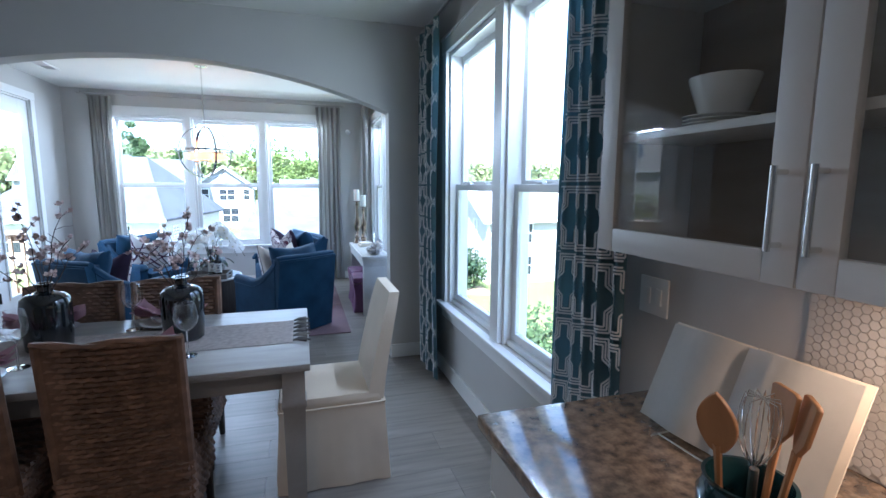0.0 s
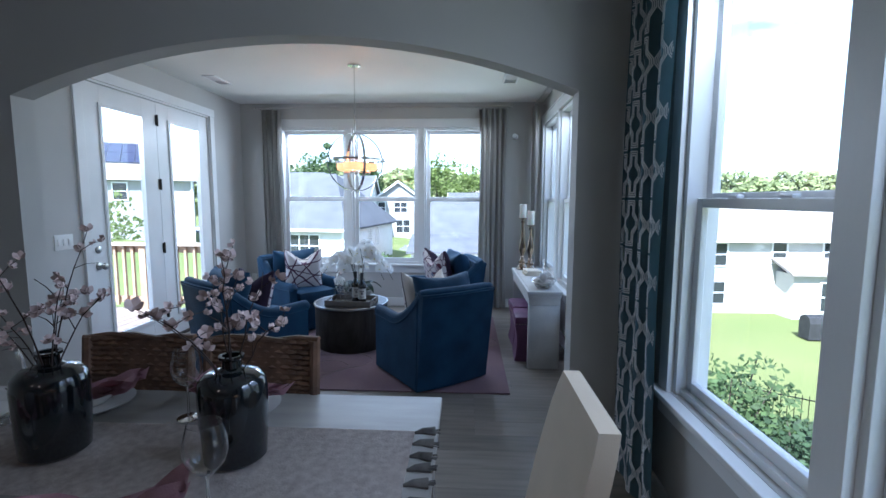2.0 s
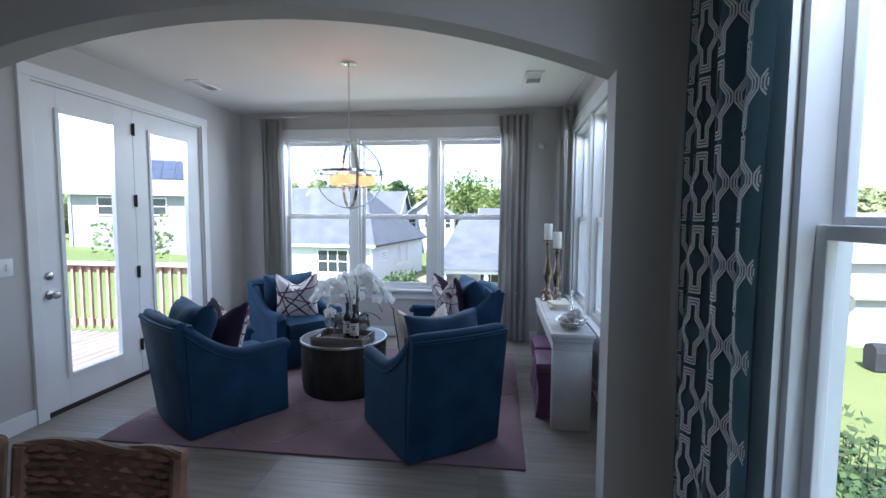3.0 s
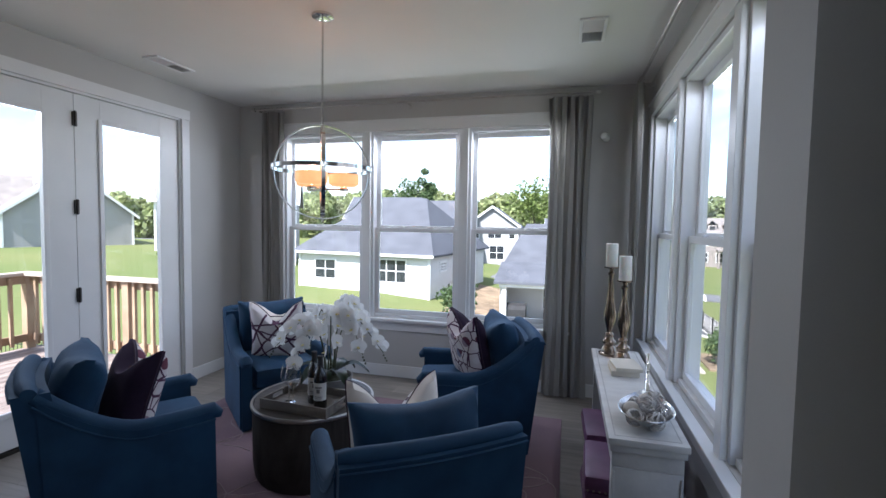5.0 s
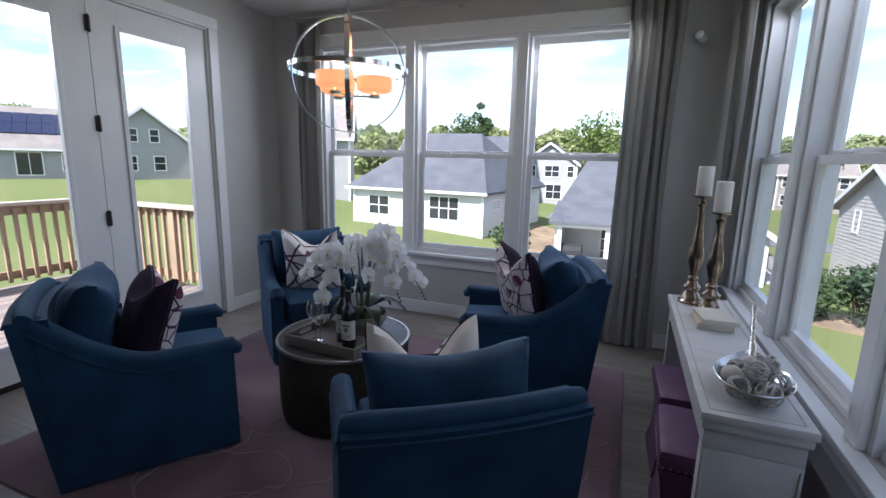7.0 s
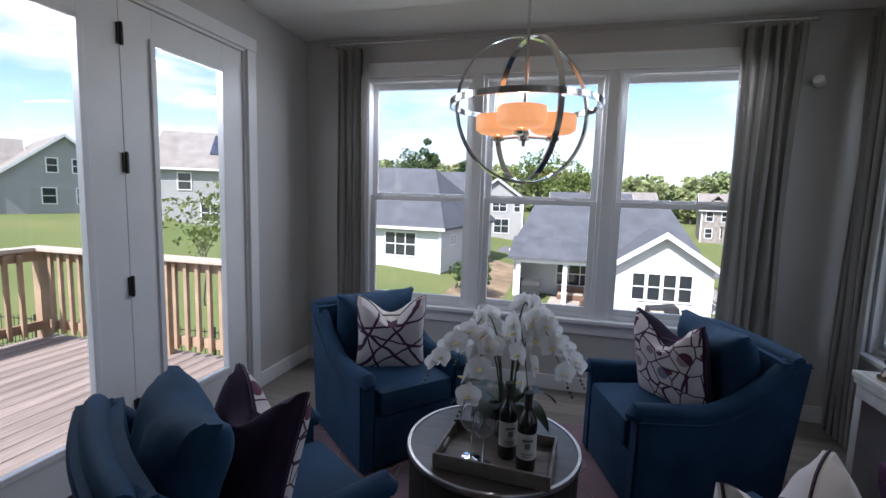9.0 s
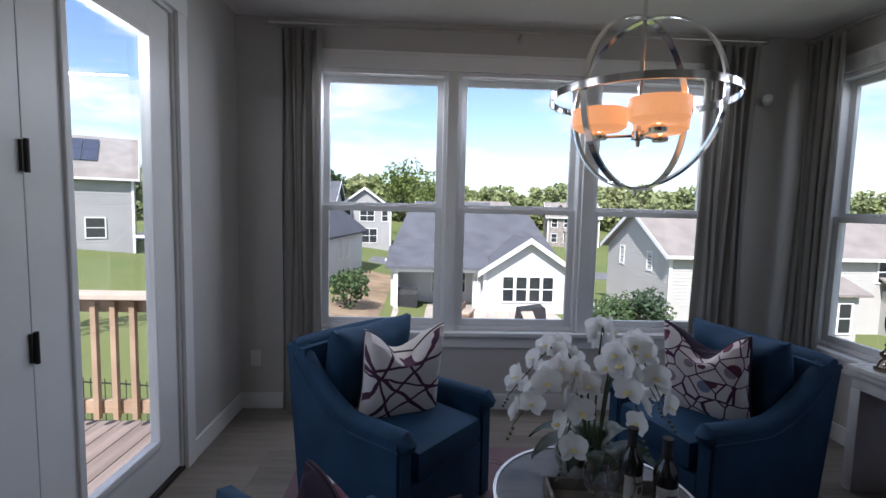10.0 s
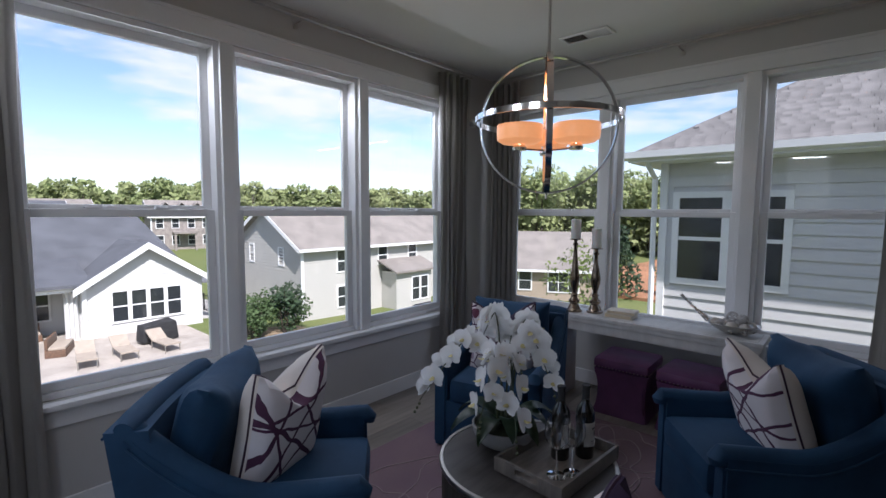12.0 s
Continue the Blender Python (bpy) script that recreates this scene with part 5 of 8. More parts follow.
def pillow(m, front, back, label, size=0.44, pipe=M_PIPING):
    root = thing("throw_pillow", m, label, "pillow", "throw pillows")
    bm = cushion(bmesh.new(), size * 0.86, size, 0.19, 16, pinch=0.12)
    # chopped dent in the top edge
    for v in bm.verts:
        u, w = v.co.x / (size / 2), v.co.y / (size / 2)
        k = max(0.0, w) ** 2 * math.exp(-(u / 0.42) ** 2)
        v.co.y -= 0.34 * size * k
        v.co.x *= 1 - 0.10 * max(0.0, w) ** 3
        v.co.z *= 1 + 0.35 * k
    bm.normal_update()
    for f in bm.faces:
        f.material_index = 0 if f.calc_center_median().z > 0.004 else 1
    ring = sorted([v.co.copy() for v in bm.verts if abs(v.co.z) < 0.022 and (abs(v.co.x) > size * 0.25 or abs(v.co.y) > size * 0.22) and v.co.z > 0], key=lambda c: math.atan2(c.y, c.x))
    part("cover", bm, [front, back], root)
    b2 = bmesh.new()
    tube(b2, [(c.x * 1.005, c.y * 1.005, 0) for c in ring], 0.0045, 5, closed=True)
    part("piping", b2, pipe, root, "dark piped edge")
    return root


CHAIRS = {"D": (0.136, 5.598, 37), "L": (-1.491, 5.70, -35.3), "A": (-1.517, 7.085, -131.4), "C": (0.161, 7.075, 106.5)}
first = arm_chair(pose(0.136, 5.598, 0.012, 0, 0, 37))
for k in "LAC":
    x, y, a = CHAIRS[k]
    copy_thing(first, pose(x, y, 0.012, 0, 0, a))


def on_chair(k, dx, dy, z, lean, twist=0):
    x, y, a = CHAIRS[k]
    return pose(x, y, 0, 0, 0, a) @ pose(dx, dy, z, 0, 0, twist) @ pose(0, 0, 0, lean, 0, 0) @ pose(0, 0, 0, 0, 180, 0)


pillow(on_chair("D", -0.02, 0.06, 0.63, 72), M_LINES, M_OFFWHITE, "off-white pillow with plum stroke print leaning in the armchair", 0.51)
pillow(on_chair("A", 0.0, 0.07, 0.655, 78, -26), M_LINES, M_OFFWHITE, "white pillow with crossing plum strokes in the armchair", 0.51)
pillow(on_chair("C", 0.0, 0.07, 0.66, 78, 22), M_LEAFPRINT, M_PLUM, "white pillow with plum leaf print in the armchair", 0.51)
pillow(on_chair("L", -0.04, 0.06, 0.60, 72, 14), M_LEAFPRINT, M_PLUM, "plum-backed pillow with leaf print in the armchair", 0.51)

# rug with raised looping lines
rug = thing("rug", pose(-0.645, 6.372, 0), "plum wool rug with pale looping lines", "rug")
part("rug_field", boxm(-1.40, 1.40, -1.152, 1.152, 0.001, 0.012, 0.004), M_RUG, rug, soft=False)
rr = random.Random(8)
for _ in range(22):
    cx, cy, r = rr.uniform(-1.25, 1.25), rr.uniform(-1.0, 1.0), rr.uniform(0.20, 0.50)
    ph = rr.random() * 6.3
    pts = []
    for i in range(40):
        a = 2 * math.pi * i / 40
        k = r * (1 + 0.26 * math.sin(2 * a + ph) + 0.16 * math.sin(3 * a + 2 * ph) + 0.05 * math.sin(7 * a + ph))
        pts.append((min(1.38, max(-1.38, cx + k * math.cos(a))), min(1.13, max(-1.13, cy + 0.8 * k * math.sin(a))), 0.012))
    bm = bmesh.new()
    tube(bm, pts, 0.0045, 5, closed=True)
    part("loop_line", bm, M_RUGLINE, rug)

# coffee table: drum with a pale metal rim
ct = thing("coffee_table", pose(-0.735, 6.36, 0.012), "dark brown wood drum coffee table with pale metal rim", "coffee table")
part("drum", lathe(bmesh.new(), [(0, 0), (0.335, 0), (0.345, 0.02), (0.355, 0.10), (0.358, 0.40), (0.352, 0.418), (0, 0.418)], 56), M_COFFEE, ct)
part("rim", lathe(bmesh.new(), [(0.350, 0.4188), (0.366, 0.4188), (0.368, 0.424), (0.368, 0.434), (0.365, 0.439), (0.352, 0.439), (0.350, 0.4188)], 56, close=False), M_NICKEL, ct, "pale brushed metal rim")
part("top", lathe(bmesh.new(), [(0, 0.4186), (0.3495, 0.4186), (0.3495, 0.436), (0, 0.436)], 56), M_COFFEETOP, ct)
TZ = 0.012 + 0.437

M_TRAYWOOD = mat("grey_weathered_tray_wood", (0.19, 0.165, 0.14), 0.5, var=0.2, scale=6, bump=0.2, bscale=60, stretch=(1, 7, 1))
tray = thing("tray", pose(-0.70, 6.235, TZ + 0.002, 0, 0, -4), "grey wooden serving tray with cut handles", "tray")
part("bottom", boxm(-0.21, 0.21, -0.14, 0.14, 0, 0.012, 0.002), M_TRAYWOOD, tray)
for s in (-1, 1):
    part("side", boxm(-0.21, 0.21, *sorted((s * 0.14, s * 0.153)), 0.0, 0.058, 0.003), M_TRAYWOOD, tray)
    bm = bmesh.new()
    xa, xb = sorted((s * 0.2105, s * 0.2225))
    box(bm, xa, xb, -0.153, -0.05, 0, 0.058, 0.002)
    box(bm, xa, xb, 0.05, 0.153, 0, 0.058, 0.002)
    box(bm, xa, xb, -0.05, 0.05, 0, 0.022, 0.002)
    box(bm, xa, xb, -0.05, 0.05, 0.046, 0.058, 0.002)
    part("end", bm, M_TRAYWOOD, tray)

M_BOTTLE = mat("dark_wine_bottle_glass", (0.008, 0.008, 0.007), 0.08, var=0.1, bump=0.0, spec=0.8, coat=0.4)
M_LABEL = mat("cream_paper_label", (0.62, 0.60, 0.55), 0.7, var=0.06, scale=30, bump=0.05)
M_PRINT = mat("grey_label_print", (0.16, 0.15, 0.15), 0.7, var=0.1, bump=0.0)


def bottle(m):
    root = thing("wine_bottle", m, "dark wine bottle with a cream label on the tray", "bottle", "wine bottles")
    part("glass", lathe(bmesh.new(), [(0, 0), (0.034, 0), (0.0375, 0.006), (0.0375, 0.185), (0.034, 0.205), (0.02, 0.228), (0.0145, 0.245), (0.0145, 0.29)], 28), M_BOTTLE, root)
    part("capsule", lathe(bmesh.new(), [(0.0152, 0.246), (0.0152, 0.292), (0.017, 0.294), (0.017, 0.304), (0, 0.305)], 24), M_DARKCOVER, root, "black foil capsule")
    bm = bmesh.new()
    lab = []
    for i in range(17):
        a = radians(-170 + 160 * i / 16)
        lab.append((0.0382 * math.cos(a), 0.0382 * math.sin(a)))
    prism(bm, lab + [(x * 0.99, y * 0.99) for x, y in lab[::-1]], 0.055, 0.155, "z")
    lb = part("label", bm, M_LABEL, root, "cream paper label")
    for z, h, a0, a1 in ((0.125, 0.010, -120, -60), (0.098, 0.022, -105, -75), (0.075, 0.004, -125, -55), (0.066, 0.003, -120, -60)):
        bm = bmesh.new()
        q = [(0.0386 * math.cos(radians(a0 + (a1 - a0) * i / 8)), 0.0386 * math.sin(radians(a0 + (a1 - a0) * i / 8))) for i in range(9)]
        prism(bm, q + [(x * 0.996, y * 0.996) for x, y in q[::-1]], z, z + h, "z")
        part("print_bar", bm, M_PRINT, lb)
    return root


b1 = bottle(pose(-0.585, 6.175, TZ + 0.0145, 0, 0, 10))
copy_thing(b1, pose(-0.665, 6.245, TZ + 0.0145, 0, 0, 25))


def wine_glass(m, group, label, k=1.0):
    root = thing("wine_glass", m, label, "wine glass", group)
    bm = bmesh.new()
    lathe(bm, [(0, 0.0), (0.036 * k, 0.0), (0.036 * k, 0.002), (0.006, 0.006), (0.0038, 0.02), (0.0035, 0.10 * k), (0.010, 0.112 * k)], 28, close=False)
    part("stem", bm, M_GLASS, root)
    bm = bmesh.new()
    out = [(0.004, 0.108), (0.022, 0.116), (0.040, 0.138), (0.047, 0.163), (0.045, 0.190), (0.036, 0.226)]
    pr = [(r * k, z * k) for r, z in out] + [(r * k - 0.0012, z * k) for r, z in out[::-1]]
    lathe(bm, pr, 32, close=False)
    part("bowl", bm, M_GLASS, root)
    return root


g1 = wine_glass(pose(-0.80, 6.19, TZ + 0.0145), "wine glasses on the tray", "clear stemmed wine glass on the tray")
copy_thing(g1, pose(-0.745, 6.150, TZ + 0.0145))

# orchids in a low bowl
M_PETAL = mat("white_orchid_petal", (0.88, 0.88, 0.88), 0.6, var=0.05, scale=20, bump=0.08, bscale=90)
pn, pl_ = M_PETAL.node_tree.nodes, M_PETAL.node_tree.links
thin, blend = pn.new("ShaderNodeBsdfTranslucent"), pn.new("ShaderNodeMixShader")
thin.inputs["Color"].default_value, blend.inputs["Fac"].default_value = (0.9, 0.9, 0.88, 1), 0.4
pl_.new(pn["Principled BSDF"].outputs["BSDF"], blend.inputs[1])
pl_.new(thin.outputs["BSDF"], blend.inputs[2])
pl_.new(blend.outputs["Shader"], pn["Material Output"].inputs["Surface"])
M_LIP = mat("orchid_lip", (0.62, 0.55, 0.25), 0.6, var=0.1, bump=0.0)
M_STEM = mat("orchid_stem", (0.07, 0.085, 0.035), 0.6, var=0.2, scale=20, bump=0.05)
M_OLEAF = mat("orchid_leaf", (0.022, 0.05, 0.022), 0.35, var=0.2, scale=10, bump=0.05)
M_BOWL = mat("grey_stone_bowl", (0.33, 0.32, 0.30), 0.7, var=0.12, scale=9, bump=0.2, bscale=60)
M_MOSS = mat("moss", (0.045, 0.05, 0.02), 0.95, var=0.3, scale=30, bump=0.8, bscale=120)
orchid = thing("potted_orchid", pose(-0.70, 6.50, TZ + 0.002), "white orchids in a low grey bowl on the coffee table", "plant")
part("bowl", lathe(bmesh.new(), [(0, 0), (0.085, 0), (0.115, 0.02), (0.138, 0.06), (0.142, 0.09), (0.134, 0.092), (0.126, 0.075), (0, 0.07)], 40), M_BOWL, orchid, "low grey stone bowl")
bm = lathe(bmesh.new(), [(0, 0.1), (0.06, 0.097), (0.11, 0.085), (0.125, 0.076), (0, 0.0755)], 30)
for v in bm.verts:
    v.co.z += 0.012 * noise.noise(v.co * 40)
part("moss", bm, M_MOSS, orchid)


def petal_face(bm, m, L, Wd, cup, mi=0, fold=0.18):
    n = 4
    rows = []
    for i in range(n + 1):
        f = i / n
        w = Wd * math.sin(math.pi * (0.12 + 0.83 * f)) ** 0.8
        rows.append([bm.verts.new(m @ Vector((s * w / 2, L * f, cup * (f * f - 0.3 * f) - abs(s) * fold * w))) for s in (-1, 0, 1)])
    for a, b in zip(rows, rows[1:]):
        for k in (0, 1):
            bm.faces.new((a[k], a[k + 1], b[k + 1], b[k])).material_index = mi


def orchid_flower():
    bm = bmesh.new()
    R = lambda a: Matrix.Rotation(radians(a), 4, "Z")
    for a in (75, -75):
        petal_face(bm, R(a), 0.046, 0.060, 0.010, 0, 0.02)
    for a in (0, 130, -130):
        petal_face(bm, Matrix.Translation((0, 0, -0.004)) @ R(a), 0.046, 0.034, 0.006, 0, 0.03)
    petal_face(bm, R(180) @ Matrix.Rotation(radians(50), 4, "X"), 0.026, 0.02, 0.008, 1)
    return bm


orng = random.Random(21)
flower0, bud0 = None, None
# each spray: direction, reach, peak height, flowers
for az, reach, peak, nf, droop in ((200, 0.40, 0.40, 9, 0.16), (140, 0.42, 0.43, 9, 0.22), (300, 0.24, 0.46, 9, 0.22), (20, 0.38, 0.42, 10, 0.20), (345, 0.30, 0.48, 9, 0.22), (60, 0.28, 0.50, 9, 0.12), (225, 0.28, 0.36, 8, 0.22)):
    a = radians(az)
    d = Vector((math.cos(a), math.sin(a), 0))
    pts = []
    reach *= 0.9
    peak -= 0.02
    for i in range(15):
        f = i / 14
        z = 0.09 + peak * math.sin(min(1.0, f * 1.6) * math.pi / 2) - droop * max(0.0, f - 0.55) ** 1.4 * 4.0
        pts.append(d * (0.03 + (reach - 0.03) * f ** 1.8) + Vector((0, 0, z)))
    bm = bmesh.new()
    tube(bm, pts, [0.0045 - 0.0025 * i / 14 for i in range(15)], 6)
    stem = part("stem", bm, M_STEM, orchid)
    nf = int(nf * 1.05)
    for k in range(nf):
        f = 0.40 + 0.60 * k / nf
        i = min(13, int(f * 14))
        p = pts[i].lerp(pts[i + 1], f * 14 - i)
        side = 1 if k % 2 else -1
        yaw = az + side * (45 + 30 * orng.random())
        q = p + Vector((math.cos(radians(yaw)), math.sin(radians(yaw)), 0.1)) * 0.035
        s = 0.98 + 0.28 * orng.random()
        face = pose(*q, 62 + 24 * orng.random(), orng.uniform(-15, 15), yaw + 90 + orng.uniform(-25, 25)) @ Matrix.Diagonal((s, s, s, 1))
        if flower0 is None:
            flower0 = part("flower", orchid_flower(), [M_PETAL, M_LIP], stem, at=face)
        else:
            again(flower0, stem, face)
    for k in range(3):
        p = pts[-1] + Vector((0.01 * k * d.x, 0.01 * k * d.y, -0.012 - 0.018 * k))
        if bud0 is None:
            bud0 = part("bud", lathe(bmesh.new(), [(0, -0.008), (0.006, -0.003), (0.006, 0.003), (0, 0.008)], 8), M_STEM, stem, at=pose(*p))
        else:
            again(bud0, stem, pose(*p))
for az, L in ((190, 0.22), (225, 0.16), (250, 0.20), (290, 0.17), (320, 0.22), (30, 0.22), (65, 0.17), (100, 0.20), (150, 0.22)):
    bm = bmesh.new()
    n = 8
    rows = []
    for i in range(n + 1):
        f = i / n
        w = 0.085 * math.sin(math.pi * (0.08 + 0.9 * f)) ** 0.7
        rows.append([bm.verts.new((0.03 + L * f, s * w / 2, 0.10 + 0.09 * math.sin(f * 2.6) - 0.06 * f + abs(s) * 0.012)) for s in (-1, 0, 1)])
    for p, q in zip(rows, rows[1:]):
        for k in (0, 1):
            bm.faces.new((p[k], p[k + 1], q[k + 1], q[k]))
    bmesh.ops.solidify(bm, geom=list(bm.faces), thickness=0.002)
    part("leaf", bm, M_OLEAF, orchid, at=pose(0, 0, 0, 0, 0, az))

# chandelier: crossing hoops round three amber shades
LX, LY = -0.666, 6.337
lamp = thing("chandelier", pose(LX, LY, 1.825), "polished nickel orb chandelier with three lit amber shades", "chandelier")
part("canopy", lathe(bmesh.new(), [(0, H - 1.825), (0.062, H - 1.825), (0.062, H - 1.839), (0.05, H - 1.845), (0.014, H - 1.85), (0, H - 1.85)], 32), M_CHROME, lamp)
bm = bmesh.new()
tube(bm, [(0, 0, 0.28), (0, 0, H - 1.845)], 0.006, 10)
tube(bm, [(0, 0, -0.085), (0, 0, 0.281)], 0.0075, 10)
part("rod", bm, M_CHROME, lamp)


def hoop(r, m, wide=0.011, thin=0.0035):
    bm = bmesh.new()
    a = [(r * math.cos(2 * math.pi * i / 72), r * math.sin(2 * math.pi * i / 72)) for i in range(72)]
    rings = []
    for dx, dz in ((thin, -wide), (thin, wide), (-thin, wide), (-thin, -wide)):
        rings.append([bm.verts.new((x * (1 + dx / r), y * (1 + dx / r), dz)) for x, y in a])
    for k in range(4):
        p, q = rings[k], rings[(k + 1) % 4]
        for i in range(72):
            bm.faces.new((p[i], p[(i + 1) % 72], q[(i + 1) % 72], q[i]))
    bmesh.ops.recalc_face_normals(bm, faces=bm.faces)
    return part("hoop", bm, M_CHROME, lamp, at=m)


hoop(0.275, pose(0, 0, 0, 90, 0, 31))
hoop(0.270, pose(0, 0, 0, 90, 0, 121))
hoop(0.289, pose(0, 0, 0.02, 0, 0, 0))
part("hub", lathe(bmesh.new(), [(0, -0.135), (0.006, -0.135), (0.008, -0.115), (0.022, -0.11), (0.022, -0.085), (0.01, -0.08), (0, -0.08)], 20), M_CHROME, lamp)
part("finial", lathe(bmesh.new(), [(0, -0.30), (0.005, -0.295), (0.005, -0.27), (0, -0.268)], 12), M_CHROME, lamp)
M_SHADE = lit(mat("amber_glass_shade", (0.82, 0.42, 0.20), 0.35, var=0.08, scale=8, bump=0.03), (1.0, 0.42, 0.16), 0.16)
for k in range(3):
    az = radians(31 + 120 * k)
    cx, cy = 0.125 * math.cos(az), 0.125 * math.sin(az)
    bm = bmesh.new()
    tube(bm, [(0.015 * math.cos(az), 0.015 * math.sin(az), -0.098), (cx * 1.1, cy * 1.1, -0.098)], 0.005, 8)
    arm = part("arm", bm, M_CHROME, lamp)
    part("cup", lathe(bmesh.new(), [(0, -0.108), (0.026, -0.106), (0.028, -0.094), (0.02, -0.085), (0.012, -0.080), (0, -0.080)], 20, (cx, cy, 0)), M_CHROME, arm)
    out = [(0.02, -0.082), (0.070, -0.078), (0.088, -0.066), (0.091, -0.04), (0.090, -0.008)]
    part("shade", lathe(bmesh.new(), out + [(r - 0.004, z + (0.004 if z < -0.01 else 0)) for r, z in out[::-1]], 40, (cx, cy, 0), close=False), M_SHADE, lamp, "amber glass drum shade, lit")
    bulb = new("bulb_light", bpy.data.lights.new("bulb_light", "POINT"))
    bulb.data.energy, bulb.data.color, bulb.data.shadow_soft_size = 0.12, (1.0, 0.62, 0.33), 0.02
    bulb.location = (LX + cx, LY + cy, 1.825 - 0.03)

# console table with its things
con = thing("console_table", pose(1.09, 6.455, 0), "whitewashed wooden console table beneath the windows", "console table")
CX, CY, CZ = 0.15, 0.70, 0.69
part("top", boxm(-CX, CX, -CY, CY, CZ - 0.028, CZ, 0.004), M_CONSOLE, con)
bm = bmesh.new()
box(bm, -CX + 0.025, CX - 0.025, -CY + 0.03, -CY + 0.034, CZ, CZ + 0.001)
box(bm, -CX + 0.025, CX - 0.025, CY - 0.034, CY - 0.03, CZ, CZ + 0.001)
box(bm, -CX + 0.025, -CX + 0.029, -CY + 0.034, CY - 0.034, CZ, CZ + 0.001)
box(bm, CX - 0.029, CX - 0.025, -CY + 0.034, CY - 0.034, CZ, CZ + 0.001)
part("inlay_line", bm, mat("dull_grey_inlay", (0.40, 0.39, 0.37), 0.6, var=0.1), con, soft=False)
part("moulding", boxm(-CX + 0.006, CX - 0.006, -CY + 0.008, CY - 0.008, CZ - 0.060, CZ - 0.0285, 0.008), M_CONSOLE, con)
part("apron", boxm(-CX + 0.016, CX - 0.016, -CY + 0.02, CY - 0.02, CZ - 0.125, CZ - 0.0605, 0.004), M_CONSOLE, con)
for s in (-1, 1):
    ya, yb = sorted((s * (CY - 0.02), s * (CY - 0.075)))
    bm = boxm(-CX + 0.016, CX - 0.016, ya, yb, 0.001, CZ - 0.1255, 0.004)
    lg = part("end_panel", bm, M_CONSOLE, con)
    bm = bmesh.new()
    yy = sorted((s * (CY - 0.0195), s * (CY - 0.013)))
    box(bm, -CX + 0.02, -CX + 0.028, *yy, 0.02, CZ - 0.14, 0.002)
    box(bm, CX - 0.028, CX - 0.02, *yy, 0.02, CZ - 0.14, 0.002)
    part("edge_bead", bm, M_CONSOLE, lg)

M_NAIL = mat("antique_nailhead", (0.45, 0.40, 0.34), 0.3, 1.0, var=0.1, bump=0.0)


def ottoman(m):
    root = thing("ottoman", m, "purple leather cube ottoman with nailhead trim under the console", "ottoman", "ottomans under the console")
    bm = bmesh.new()
    n = 10
    rows = []
    for k in range(n + 1):
        f = k / n
        w = 0.19 - 0.022 * math.sin(math.pi * f)
        rows.append([(x * w, y * w, 0.001 + 0.335 * f) for x, y in ((-1, -1), (1, -1), (1, 1), (-1, 1))])
    vs = [[bm.verts.new(p) for p in r] for r in rows]
    for a, b in zip(vs, vs[1:]):
        for i in range(4):
            bm.faces.new((a[i], a[(i + 1) % 4], b[(i + 1) % 4], b[i]))
    bm.faces.new(vs[0][::-1])
    bm.faces.new(vs[-1])
    bmesh.ops.bevel(bm, geom=[e for e in bm.edges if abs(e.verts[0].co.z - e.verts[1].co.z) > 0.01], offset=0.012, segments=2, affect="EDGES")
    part("body", bm, M_PURPLE, root)
    bm = boxm(-0.195, 0.195, -0.195, 0.195, 0.337, 0.415, 0.03)
    for v in bm.verts:
        if v.co.z > 0.38:
            v.co.z += 0.012 * math.cos(v.co.x * 7) * math.cos(v.co.y * 7)
    part("cushion_top", bm, M_PURPLE, root)
    nail = None
    for s in range(4):
        for i in range(15):
            u = -0.175 + 0.025 * i
            p = Matrix.Rotation(radians(90 * s), 4, "Z") @ Vector((u, -0.1935, 0.350))
            q = pose(*p, 90, 0, 90 * s)
            if nail is None:
                nail = part("nailhead", lathe(bmesh.new(), [(0.0055, 0), (0.004, 0.003), (0, 0.004)], 8, close=False), M_NAIL, root, at=q)
            else:
                again(nail, root, q)
    return root


ot = ottoman(pose(1.07, 6.59, 0, 0, 0, 2))
copy_thing(ot, pose(1.06, 6.14, 0, 0, 0, -2))

M_MERC = mat("antique_mercury_glass", (0.36, 0.28, 0.21), 0.2, 0.9, var=0.3, scale=18, bump=0.06, second=(0.12, 0.09, 0.07))
M_WAX = mat("ivory_candle_wax", (0.76, 0.75, 0.70), 0.55, var=0.03, bump=0.03)
M_WAX.node_tree.nodes["Principled BSDF"].inputs["Subsurface Weight"].default_value = 0.15


